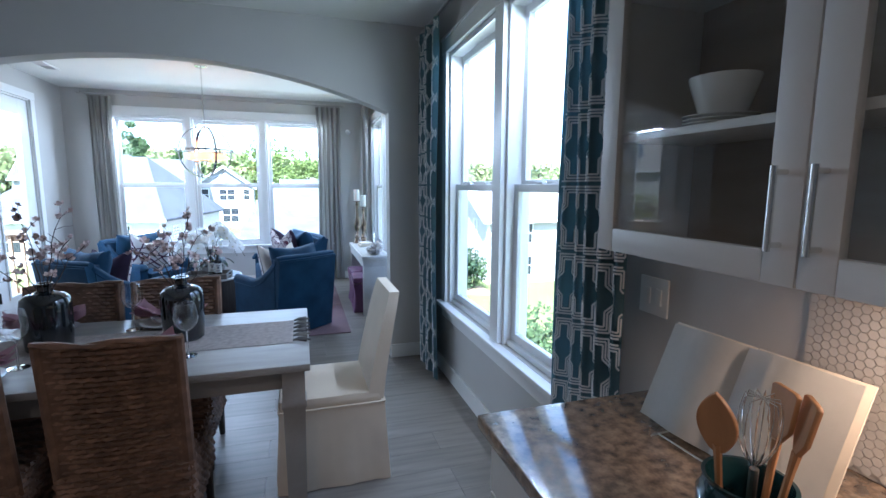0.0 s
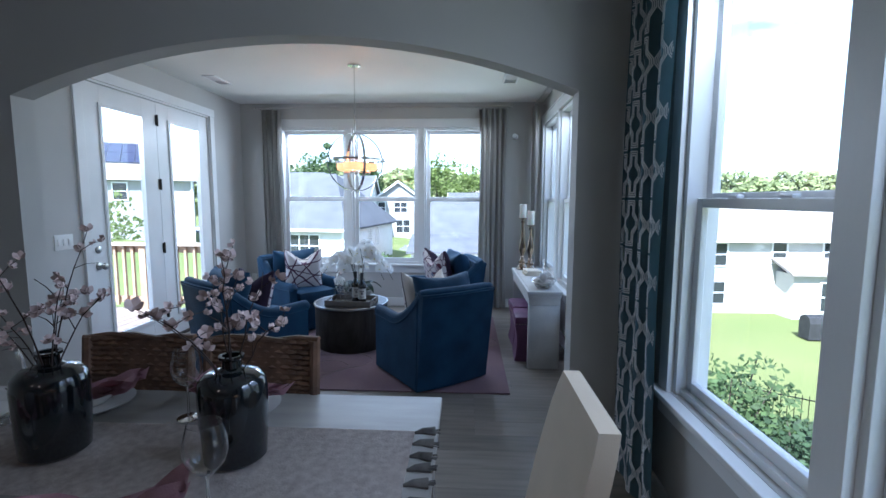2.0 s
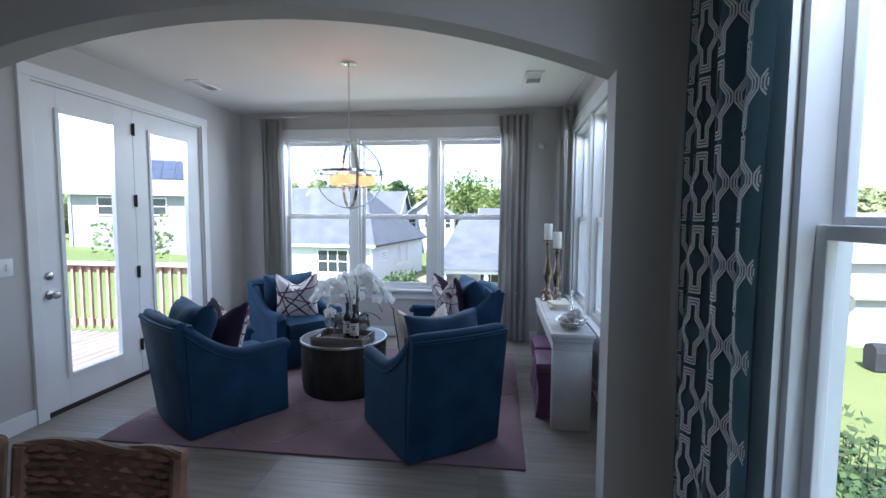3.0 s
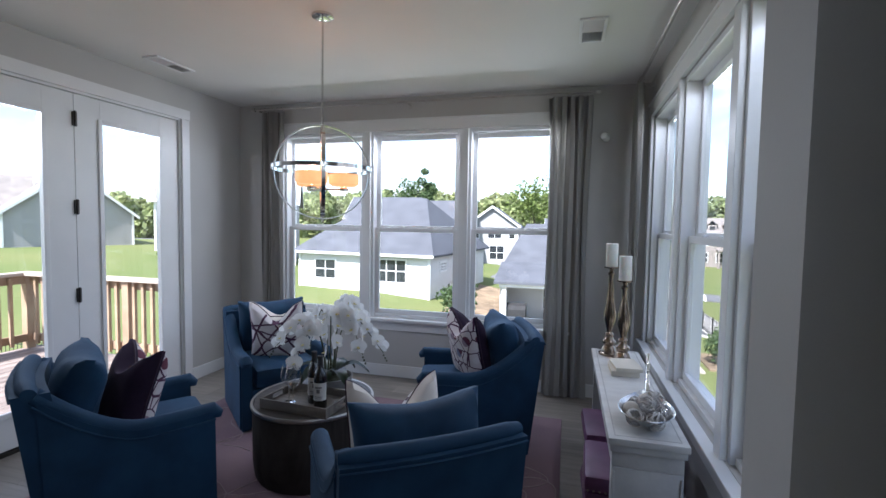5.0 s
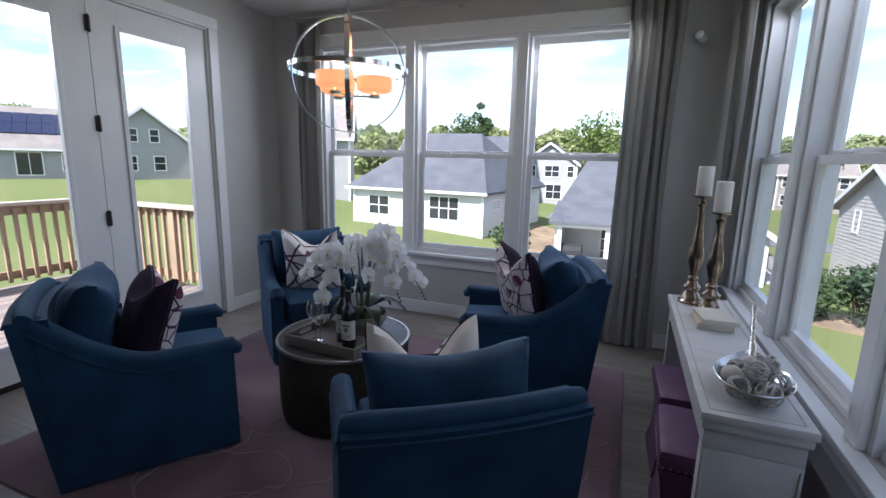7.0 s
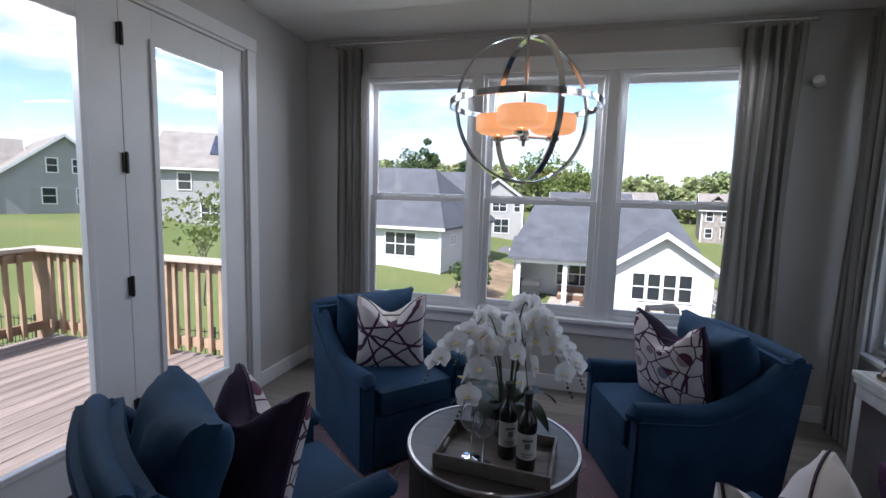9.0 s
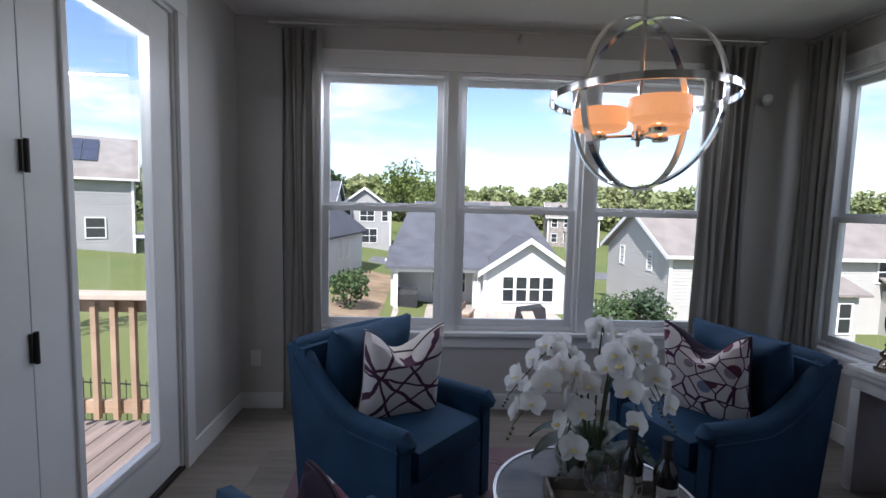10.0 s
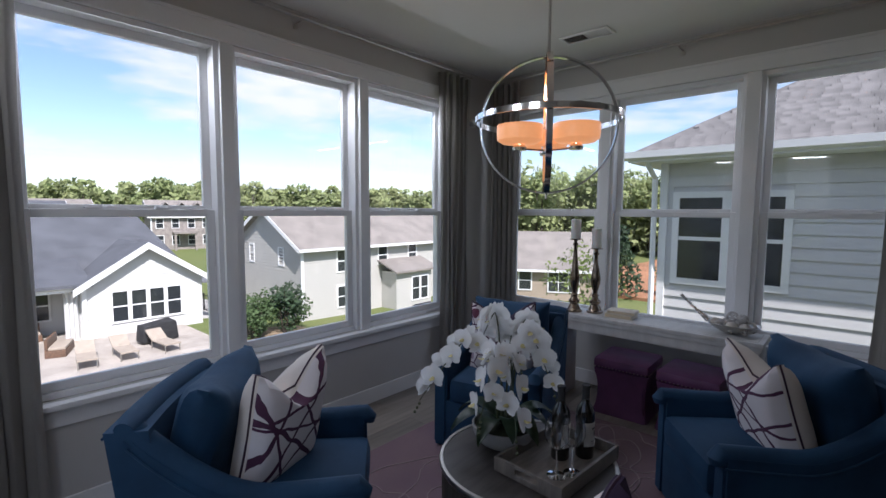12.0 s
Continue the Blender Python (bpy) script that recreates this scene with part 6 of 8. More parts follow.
def candlestick(x, y, h):
    root = thing("candlestick", pose(x, y, CZ + 0.0015), "antique brown metal candlestick on the console", "candlestick", "candlesticks on the console")
    pr = [(0, 0), (0.062, 0), (0.064, 0.012), (0.05, 0.02), (0.040, 0.05), (0.030, 0.062), (0.042, 0.078), (0.044, 0.09), (0.028, 0.105), (0.024, 0.125), (0.030, 0.135), (0.018, 0.15), (0.020, 0.17), (0.036, 0.23), (0.037, 0.27), (0.026, 0.34), (0.016, h - 0.12), (0.013, h - 0.06), (0.020, h - 0.05), (0.022, h - 0.04), (0.012, h - 0.03), (0.014, h - 0.012), (0.045, h - 0.006), (0.046, h), (0, h)]
    part("stick", lathe(bmesh.new(), pr, 28), M_MERC, root)
    cd = thing("candle", pose(x, y, CZ + h + 0.003), "ivory pillar candle on a candlestick", "candle", "pillar candles")
    part("wax", lathe(bmesh.new(), [(0, 0), (0.036, 0), (0.0375, 0.003), (0.0375, 0.147), (0.034, 0.151), (0.018, 0.149), (0, 0.147)], 28), M_WAX, cd)
    bm = bmesh.new()
    tube(bm, [(0, 0, 0.147), (0.001, 0, 0.153), (0.003, 0, 0.160)], 0.0012, 5)
    part("wick", bm, M_DARKCOVER, cd)


candlestick(1.04, 7.022, 0.576)
candlestick(1.109, 6.881, 0.506)

M_PAGES = mat("book_page_edges", (0.62, 0.52, 0.36), 0.85, var=0.12, scale=3, bump=0.3, bscale=20, stretch=(1, 1, 40))
M_COVER = mat("cream_book_cover", (0.66, 0.60, 0.50), 0.7, var=0.06, scale=8, bump=0.08)


def book(m, w, d, h, label, group="books on the console"):
    root = thing("book", m, label, "book", group)
    part("pages", boxm(-w / 2 + 0.004, w / 2 - 0.006, -d / 2 + 0.004, d / 2 - 0.004, 0.0025, h - 0.0025), M_PAGES, root, soft=False)
    part("cover", boxm(-w / 2, w / 2, -d / 2, d / 2, 0, 0.0024, 0.0006), M_COVER, root)
    part("cover", boxm(-w / 2, w / 2, -d / 2, d / 2, h - 0.0024, h, 0.0006), M_COVER, root)
    part("spine", boxm(-w / 2 - 0.003, -w / 2, -d / 2, d / 2, 0, h, 0.001), M_COVER, root)


book(pose(1.09, 6.67, CZ + 0.0015, 0, 0, 92), 0.20, 0.15, 0.028, "worn cream paperback lying on the console")
book(pose(1.10, 6.66, CZ + 0.031, 0, 0, 97), 0.20, 0.145, 0.022, "worn cream paperback on top of another")

# metal leaf bowl with woven balls
M_SILVER = mat("hammered_silver", (0.62, 0.61, 0.59), 0.25, 1.0, var=0.06, bump=0.3, bscale=60)
bowl = thing("decor_bowl", pose(1.105, 5.945, CZ + 0.002, 0, 0, -9) @ Matrix.Diagonal((1.06, 1.06, 1.06, 1)), "silver scoop-shaped bowl with a long handle", "bowl")
bm = bmesh.new()
NB, NR = 28, 6
rows = []
for k in range(NR + 1):
    f = k / NR
    ring = []
    for i in range(NB):
        a = 2 * math.pi * i / NB
        tip = max(0.0, math.sin(a)) ** 6
        x = 0.105 * f * math.cos(a) * (1 - 0.25 * tip)
        y = 0.150 * f * math.sin(a) + 0.02 * f * tip
        z = 0.002 + 0.062 * f ** 2.2 + 0.02 * tip * f ** 3
        ring.append((x, y, z))
    rows.append(ring)
vs = [[bm.verts.new(p) for p in r] for r in rows[1:]]
c0 = bm.verts.new((0, 0, 0.002))
for i in range(NB):
    bm.faces.new((c0, vs[0][i], vs[0][(i + 1) % NB]))
for a, b in zip(vs, vs[1:]):
    for i in range(NB):
        bm.faces.new((a[i], b[i], b[(i + 1) % NB], a[(i + 1) % NB]))
bmesh.ops.recalc_face_normals(bm, faces=bm.faces)
bmesh.ops.solidify(bm, geom=list(bm.faces), thickness=-0.003)
part("bowl", bm, M_SILVER, bowl)
bm = bmesh.new()
tube(bm, [(0, 0.14, 0.06), (0, 0.17, 0.085), (0.0, 0.22, 0.12), (0.0, 0.28, 0.17), (0, 0.315, 0.20)], [0.02, 0.016, 0.009, 0.009, 0.011], 10, flat=0.6)
part("handle", bm, M_SILVER, bowl)
M_TWINE = mat("grey_rattan_twine", (0.58, 0.55, 0.52), 0.8, var=0.15, bump=0.2)
M_BALL = mat("plain_cream_ball", (0.60, 0.55, 0.48), 0.7, var=0.08, bump=0.1)
br = random.Random(5)
for i, (x, y, z, r, woven) in enumerate([(-0.04, -0.08, 0.055, 0.032, 1), (0.035, -0.085, 0.055, 0.034, 1), (-0.055, -0.01, 0.06, 0.032, 0), (0.01, -0.02, 0.058, 0.034, 1), (0.06, -0.01, 0.066, 0.033, 1), (-0.04, 0.055, 0.06, 0.03, 1), (0.025, 0.05, 0.058, 0.033, 1), (-0.005, 0.10, 0.066, 0.028, 0), (0.0, -0.05, 0.105, 0.03, 1), (0.03, 0.015, 0.108, 0.032, 1)]):
    m = bowl.matrix_basis @ pose(x, y, z - r * 0.3)
    ball = thing("decor_ball", m, "grey woven rattan ball in the bowl" if woven else "plain cream ball in the bowl", "ball", "balls in the bowl")
    bm = bmesh.new()
    if woven:
        for k in range(9):
            ax = Vector((br.gauss(0, 1), br.gauss(0, 1), br.gauss(0, 1))).normalized()
            u = ax.orthogonal().normalized()
            w = ax.cross(u)
            tube(bm, [r * (math.cos(2 * math.pi * j / 22) * u + math.sin(2 * math.pi * j / 22) * w) for j in range(22)], 0.0028, 5, closed=True)
        part("woven_shell", bm, M_TWINE, ball)
    else:
        bmesh.ops.create_uvsphere(bm, u_segments=20, v_segments=12, radius=r)
        part("shell", bm, M_BALL, ball)


# ---- drapes ----
def drape(m, width, height, folds, material, label, group, depth=0.045, flare=0.0, seed=0, ripple=0.25):
    """A pleated curtain, its top at height, its foot at 0, hanging along x, the room on -y."""
    root = thing("curtain", m, label, "curtain", group)
    nx, nz = folds * 16, 40
    bm = bmesh.new()

    def place(u, f):
        ph = u * folds * 2 * math.pi
        amp = depth * (0.55 + 0.45 * f) * (0.8 + 0.2 * math.sin(u * 9 + seed))
        x = (u - 0.5) * width * (1 - 0.10 * math.sin(math.pi * f) + flare * (1 - f)) + 0.04 * ripple * math.sin(ph * 2 + seed) + 0.006 * math.sin(f * 7 + u * 12 + seed)
        y = amp * (math.sin(ph) + ripple * math.sin(2.7 * ph + seed + f)) + 0.008 * math.sin(6 * f + u * 8 + seed)
        return (x, y, height * f)

    grid = [[bm.verts.new(place(i / nx, k / nz)) for i in range(nx + 1)] for k in range(nz + 1)]
    for a, b in zip(grid, grid[1:]):
        for i in range(nx):
            bm.faces.new((a[i], a[i + 1], b[i + 1], b[i]))
    bmesh.ops.solidify(bm, geom=list(bm.faces), thickness=0.003)
    cl = part("cloth", bm, material, root)
    smooth(cl.data, 80)
    return root, place


def rod(axis, a, lo, hi, z, label, brackets, wall):
    mid = (lo + hi) / 2
    at_ = pose(a, mid, z) if axis == "y" else pose(mid, a, z, 0, 0, -90)
    root = thing("curtain_rod", at_, label, "curtain rod", "curtain rods")
    L = hi - lo
    bm = bmesh.new()
    tube(bm, [(0, -L / 2, 0), (0, L / 2, 0)], 0.011, 12)
    part("pole", bm, M_NICKEL, root)
    for s in (-1, 1):
        part("finial", lathe(bmesh.new(), [(0.011, 0), (0.019, 0.004), (0.019, 0.04), (0.014, 0.046), (0, 0.047)], 16), M_NICKEL, root, at=pose(0, s * L / 2, 0, -90 * s, 0, 0))
    for b in brackets:
        bm = bmesh.new()
        d = wall
        tube(bm, [(0, b - mid if axis == "y" else (b - mid), -0.016), (d, b - mid, -0.016)], 0.006, 8)
        box(bm, *sorted((d - 0.004 * (1 if d > 0 else -1), d)), b - mid - 0.015, b - mid + 0.015, -0.05, 0.02)
        part("bracket", bm, M_NICKEL, root)
    return root


RODZ = 2.672
rod("x", YF - 0.085, -2.40, 0.95, RODZ, "slim brushed nickel curtain rod over the wide windows", (-2.36, -0.73, 0.90), -0.084)
rod("y", XR - 0.125, 4.70, 7.98, RODZ, "slim brushed nickel curtain rod over the side windows", (4.8, 6.4, 7.9), 0.124)
GR = "grey drapes of the sunroom"
def rings(m, width, n, z):
    root = thing("curtain_rings", m, "brushed nickel curtain rings on the rod", "curtain rings", "curtain rings")
    r0 = None
    for i in range(n):
        p = pose((i / (n - 1) - 0.5) * width, 0, z, 0, 90, 0)
        if r0 is None:
            bm = bmesh.new()
            tube(bm, [(0.019 * math.cos(2 * math.pi * k / 16) + 0.006, 0.019 * math.sin(2 * math.pi * k / 16), 0) for k in range(16)], 0.0022, 5, closed=True)
            r0 = part("ring", bm, M_NICKEL, root, at=p)
        else:
            again(r0, root, p)


for x, w, f, sd in ((-2.21, 0.27, 4, 1), (0.745, 0.36, 5, 2)):
    drape(pose(x, YF - 0.088, 0.012), w, RODZ - 0.045, f, M_DRAPE, "grey linen drape beside the wide windows, drawn open", GR, 0.034, 0.05, sd)
    rings(pose(x, YF - 0.085, 0), w * 0.9, 6, RODZ)
for y, w, f, sd in ((7.86, 0.30, 5, 3), (5.00, 0.565, 6, 4)):
    drape(pose(XR - 0.128, y, 0.012, 0, 0, -90), w, RODZ - 0.045, f, M_DRAPE, "grey linen drape beside the side windows, drawn open", GR, 0.034, 0.05, sd)
    rings(pose(XR - 0.125, y, 0, 0, 0, -90), w * 0.9, 6, RODZ)

# wall and ceiling fixtures
def vent(m, w, d):
    root = thing("ceiling_vent", m, "white metal ceiling air vent", "air vent", "ceiling vents")
    # black sheet that puts the duct's shade behind the slats
    part("backing", boxm(-w / 2 + 0.012, w / 2 - 0.012, -d / 2 + 0.012, d / 2 - 0.012, -0.003, -0.001), M_DARKCOVER, root, soft=False)
    bm = bmesh.new()
    for a in ((-w / 2, w / 2, -d / 2, -d / 2 + 0.02), (-w / 2, w / 2, d / 2 - 0.02, d / 2), (-w / 2, -w / 2 + 0.02, -d / 2 + 0.02, d / 2 - 0.02), (w / 2 - 0.02, w / 2, -d / 2 + 0.02, d / 2 - 0.02), (-0.006, 0.006, -d / 2 + 0.02, d / 2 - 0.02)):
        box(bm, *a, -0.012, -0.0005, 0.002)
    part("frame", bm, M_VINYL, root)
    sl = None
    k = -w / 2 + 0.035
    while k < w / 2 - 0.03:
        if abs(k) > 0.012:
            q = pose(k, 0, -0.006, 0, 40 if k < 0 else -40, 0)
            sl = part("slat", boxm(-0.0075, 0.0075, -d / 2 + 0.021, d / 2 - 0.021, -0.0006, 0.0006), M_VINYL, root, at=q, soft=False) if sl is None else again(sl, root, q)
        k += 0.016


vent(pose(-2.27, 6.83, H, 0, 0, 90), 0.36, 0.14)
vent(pose(0.87, 6.90, H, 0, 0, 90), 0.36, 0.16)


def plate(m, w, h, n, kind_):
    root = thing("light_switch" if kind_ == "switch" else "power_outlet", m, "white wall plate with %s" % ("three rocker switches" if n == 3 else "switches" if kind_ == "switch" else "two sockets"), "switch" if kind_ == "switch" else "socket", "wall plates")
    part("plate", boxm(-w / 2, w / 2, -0.006, 0, -h / 2, h / 2, 0.002), M_OUTLETW, root)
    for i in range(n):
        x = (i - (n - 1) / 2) * 0.046 if kind_ == "switch" else 0
        z = 0 if kind_ == "switch" else (i - 0.5) * 0.04
        s = (0.012, 0.025) if kind_ == "switch" else (0.014, 0.014)
        part("rocker" if kind_ == "switch" else "socket_face", boxm(x - s[0], x + s[0], -0.009, -0.0062, z - s[1], z + s[1], 0.001), M_OUTLETW, root)


plate(pose(XL, 5.20, 1.135, 0, 0, 90), 0.165, 0.118, 3, "switch")
plate(pose(-2.55, YF, 0.37), 0.072, 0.116, 2, "outlet")
plate(pose(XL, 5.0, 0.37, 0, 0, 90), 0.072, 0.116, 2, "outlet")
sc = thing("wall_sensor", pose(1.06, YF, 2.28), "small white corner sensor on the wall", "sensor")
part("bracket", boxm(-0.012, 0.012, -0.03, 0, -0.02, 0.02, 0.004), M_OUTLETW, sc)
part("head", lathe(bmesh.new(), [(0, 0), (0.028, 0.0), (0.033, 0.012), (0.03, 0.06), (0.02, 0.07), (0, 0.072)], 20), M_OUTLETW, sc, at=pose(0, -0.03, 0.0, 70, 0, -35))

# ---- dining room ----
TT = 0.728
dt = thing("dining_table", pose(-0.812, 3.038, 0), "grey-taupe wooden dining table set for a meal", "dining table")
bm = boxm(-1.14, 1.14, -0.472, 0.472, TT - 0.032, TT, 0.006)
part("tabletop", bm, M_TABLETOP, dt)
part("apron", boxm(-1.03, 1.03, -0.385, -0.363, TT - 0.135, TT - 0.0325, 0.003), M_TABLETOP, dt)
part("apron", boxm(-1.03, 1.03, 0.363, 0.385, TT - 0.135, TT - 0.0325, 0.003), M_TABLETOP, dt)
part("apron", boxm(-1.075, -1.053, -0.34, 0.34, TT - 0.135, TT - 0.0325, 0.003), M_TABLETOP, dt)
part("apron", boxm(1.053, 1.075, -0.34, 0.34, TT - 0.135, TT - 0.0325, 0.003), M_TABLETOP, dt)
for sx in (-1, 1):
    for sy in (-1, 1):
        bm = bmesh.new()
        lathe(bm, [(0.064, 0.001), (0.052, 0.001), (0.056, 0.10), (0.060, 0.35), (0.064, 0.52), (0.072, 0.53), (0.072, 0.55), (0.066, 0.56), (0.066, TT - 0.0325)][1:], 4)
        bmesh.ops.rotate(bm, verts=bm.verts, matrix=Matrix.Rotation(radians(45), 3, "Z"))
        part("leg", bm, M_TABLETOP, dt, at=pose(sx * 1.07, sy * 0.395, 0))

# woven runner with tassels
M_RUNNER = mat("woven_blush_runner", (0.70, 0.635, 0.59), 0.9, var=0.12, scale=40, bump=0.6, bscale=160, second=(0.50, 0.43, 0.40))
M_TASSEL = mat("grey_green_tassel", (0.16, 0.15, 0.14), 0.9, var=0.3, scale=30, bump=0.4)
run = thing("table_runner", pose(-0.765, 3.05, TT + 0.001), "blush woven table runner with grey tassels", "table runner")
bm = bmesh.new()
nx, ny = 60, 10
vs = [[bm.verts.new((-1.0 + 2.02 * i / nx, -0.19 + 0.38 * j / ny, 0.002 + 0.0015 * noise.noise(Vector((i * 0.3, j * 0.5, 1))))) for j in range(ny + 1)] for i in range(nx + 1)]
for i in range(nx):
    for j in range(ny):
        bm.faces.new((vs[i][j], vs[i + 1][j], vs[i + 1][j + 1], vs[i][j + 1]))
bmesh.ops.solidify(bm, geom=list(bm.faces), thickness=0.003)
part("cloth", bm, M_RUNNER, run)
trng = random.Random(3)
for i in range(6):
    y = -0.17 + 0.068 * i
    bm = bmesh.new()
    a = trng.uniform(-0.35, 0.35)
    pts = [(1.02, y, 0.006), (1.045, y + 0.01 * a, 0.012), (1.085, y + 0.05 * a, 0.009)]
    tube(bm, pts, [0.004, 0.010, 0.015], 8, flat=0.6)
    for k in range(9):
        tube(bm, [(1.05, y + 0.01 * a, 0.011), (1.098 + 0.006 * trng.random(), y + 0.05 * a + trng.uniform(-0.014, 0.014), 0.004 + 0.008 * trng.random())], 0.0016, 4)
    part("tassel", bm, M_TASSEL, run, "dark grey tassel")

# vases with blossom branches
M_VASE = mat("black_glazed_ceramic", (0.008, 0.012, 0.016), 0.1, var=0.2, scale=12, bump=0.04, coat=0.6, spec=0.7)
M_TWIG = mat("dark_twig", (0.05, 0.03, 0.025), 0.8, var=0.2, scale=30, bump=0.2)
M_BLOOM = mat("pale_pink_blossom", (0.74, 0.60, 0.58), 0.7, var=0.12, scale=20, bump=0.05, rnd=0.08)


def blossom():
    bm = bmesh.new()
    for k in range(5):
        petal_face(bm, Matrix.Rotation(radians(72 * k), 4, "Z") @ Matrix.Rotation(radians(28), 4, "X"), 0.021, 0.021, 0.006)
    return bm


bloom0 = None


def vase(x, y, seed, label):
    global bloom0
    root = thing("vase", pose(x, y, TT + 0.007), "glossy black ceramic bottle vase on the runner", "vase", "black vases")
    prof = [(0, 0), (0.078, 0), (0.086, 0.008), (0.091, 0.08), (0.094, 0.20), (0.089, 0.232), (0.07, 0.25), (0.038, 0.259), (0.027, 0.267), (0.026, 0.286), (0.034, 0.292), (0.034, 0.300), (0.024, 0.30), (0.02, 0.27), (0, 0.26)]
    part("body", lathe(bmesh.new(), prof[:8] + [(0, 0.2592)], 40), M_VASE, root)
    part("neck", lathe(bmesh.new(), prof[7:13] + [(0.02, 0.27), (0.02, 0.2595), (0.036, 0.2595)], 32, close=False), M_VASE, root, "short flared bottle neck")
    br_ = thing("blossom_branches", pose(x, y, TT + 0.007), label, "flowers", "blossom branches")
    rg = random.Random(seed)
    for k in range(7):
        az = radians(k * 51 + rg.uniform(-20, 20) + seed * 13)
        reach, top = rg.uniform(0.08, 0.30), rg.uniform(0.24, 0.50)
        pts = []
        for i in range(9):
            f = i / 8
            w = 0.016 * math.sin(i * 2.1 + k)
            pts.append(Vector((math.cos(az) * reach * f ** 1.5 + w * f, math.sin(az) * reach * f ** 1.5 - w * f, 0.13 + (0.15 + top) * f - 0.10 * f * f)))
        bm = bmesh.new()
        tube(bm, pts, [0.0032 - 0.0022 * i / 8 for i in range(9)], 5)
        twigs = []
        for j in (4, 5, 6, 7):
            d = Vector((rg.gauss(0, 1), rg.gauss(0, 1), rg.uniform(0, 1))).normalized() * rg.uniform(0.04, 0.09)
            tube(bm, [pts[j], pts[j] + d * 0.5 + Vector((0, 0, 0.006)), pts[j] + d], [0.0016, 0.0012, 0.0008], 4)
            twigs += [pts[j] + d, pts[j] + d * 0.55]
        st = part("branch", bm, M_TWIG, br_)
        for p in twigs + [pts[-1], pts[-2], pts[-3]]:
            if rg.random() < 0.2:
                continue
            s = rg.uniform(0.6, 1.15)
            m = pose(*(p + Vector((0, 0, 0.004))), rg.uniform(-70, 70), rg.uniform(-70, 70), rg.uniform(0, 360)) @ Matrix.Diagonal((s, s, s, 1))
            if bloom0 is None:
                bloom0 = part("blossom", blossom(), M_BLOOM, st, at=m)
            else:
                again(bloom0, st, m)


vase(-0.245, 3.06, 4, "pale pink blossom branches in the black vase")
vase(-0.785, 3.06, 9, "pale pink blossom branches in the black vase")

for i, (x, y) in enumerate(((-0.177, 2.80), (-0.525, 3.29), (-0.80, 2.84), (-1.107, 3.236))):
    if i == 0:
        wg = wine_glass(pose(x, y, TT + 0.0015), "wine glasses on the dining table", "large clear wine glass on the dining table", 1.05)
    else:
        copy_thing(wg, pose(x, y, TT + 0.0015))

M_PLATE = mat("white_china", (0.76, 0.75, 0.73), 0.15, var=0.03, bump=0.0, coat=0.3)
M_NAPKIN = mat("dusty_pink_linen", (0.55, 0.33, 0.38), 0.9, var=0.12, scale=10, bump=0.25, bscale=300)


def place_setting(x, y, turn):
    pl = thing("dinner_plate", pose(x, y, TT + 0.0015), "white china dinner plate on the table", "plate", "place settings")
    part("plate", lathe(bmesh.new(), [(0, 0), (0.075, 0), (0.085, 0.004), (0.135, 0.016), (0.137, 0.019), (0.13, 0.018), (0.085, 0.008), (0, 0.006)], 40), M_PLATE, pl)
    bo = thing("salad_bowl", pose(x, y, TT + 0.009), "white china bowl on the dinner plate", "bowl", "place settings")
    part("bowl", lathe(bmesh.new(), [(0, 0), (0.04, 0), (0.06, 0.012), (0.085, 0.04), (0.088, 0.043), (0.082, 0.041), (0.056, 0.016), (0, 0.008)], 36), M_PLATE, bo)
    na = thing("napkin", pose(x, y, TT + 0.018, 0, 0, turn) @ Matrix.Diagonal((1.35, 1.35, 1.4, 1)), "dusty pink linen napkin folded in the bowl", "napkin", "place settings")
    bm = bmesh.new()
    for k in range(3):
        n = 9
        rows = []
        for i in range(n + 1):
            f = i / n
            w = 0.018 + 0.055 * abs(2 * f - 1) ** 1.3
            z = 0.012 + 0.035 * abs(2 * f - 1) + 0.012 * k
            rows.append([bm.verts.new(((f - 0.5) * 0.24, s * w * (1 - 0.15 * k) + 0.01 * k, z + 0.012 * math.sin(s * 4 + i + k))) for s in (-1, -0.4, 0.2, 0.8)])
        for a, b in zip(rows, rows[1:]):
            for j in range(3):
                bm.faces.new((a[j], a[j + 1], b[j + 1], b[j]))
    bmesh.ops.solidify(bm, geom=list(bm.faces), thickness=0.002)
    part("cloth", bm, M_NAPKIN, na)


for x, y, t in ((-0.36, 2.70, 20), (-0.92, 2.70, -15), (-0.38, 3.36, 160), (-0.93, 3.36, 200)):
    place_setting(x, y, t)
ch = thing("charger_card", pose(-1.3, 3.28, TT + 0.0015, 0, 0, 4), "pale rectangular tray on the dining table", "tray")
part("panel", boxm(-0.14, 0.14, -0.08, 0.08, 0, 0.008, 0.003), M_PLATE, ch)


def weave(bm, w, z0, z1, bow=0.0, rows=None, r=0.0105, only=None):
    """Rows of wicker strands that pass in front of and behind upright stakes."""
    rows = rows or int((z1 - z0) / 0.0195)
    n = 34
    if only is None:
        box(bm, -w / 2, w / 2, bow * 0.4 - 0.003, bow * 0.4 + 0.003, z0, z1)
    for k in range(rows) if only is None else (only,):
        z = z0 + (k + 0.5) * (z1 - z0) / rows
        ph = math.pi * (k % 2)
        lift = 0.003 * math.cos(k * 2.4)
        pts = []
        for i in range(n + 1):
            u = i / n
            x = (u - 0.5) * w
            pts.append((x, bow * (2 * u - 1) ** 2 + 0.0045 * math.cos(u * 17 * math.pi + ph) + lift * 0.5, z + 0.0012 * math.sin(i * 1.7 + k)))
        tube(bm, pts, r, 5)


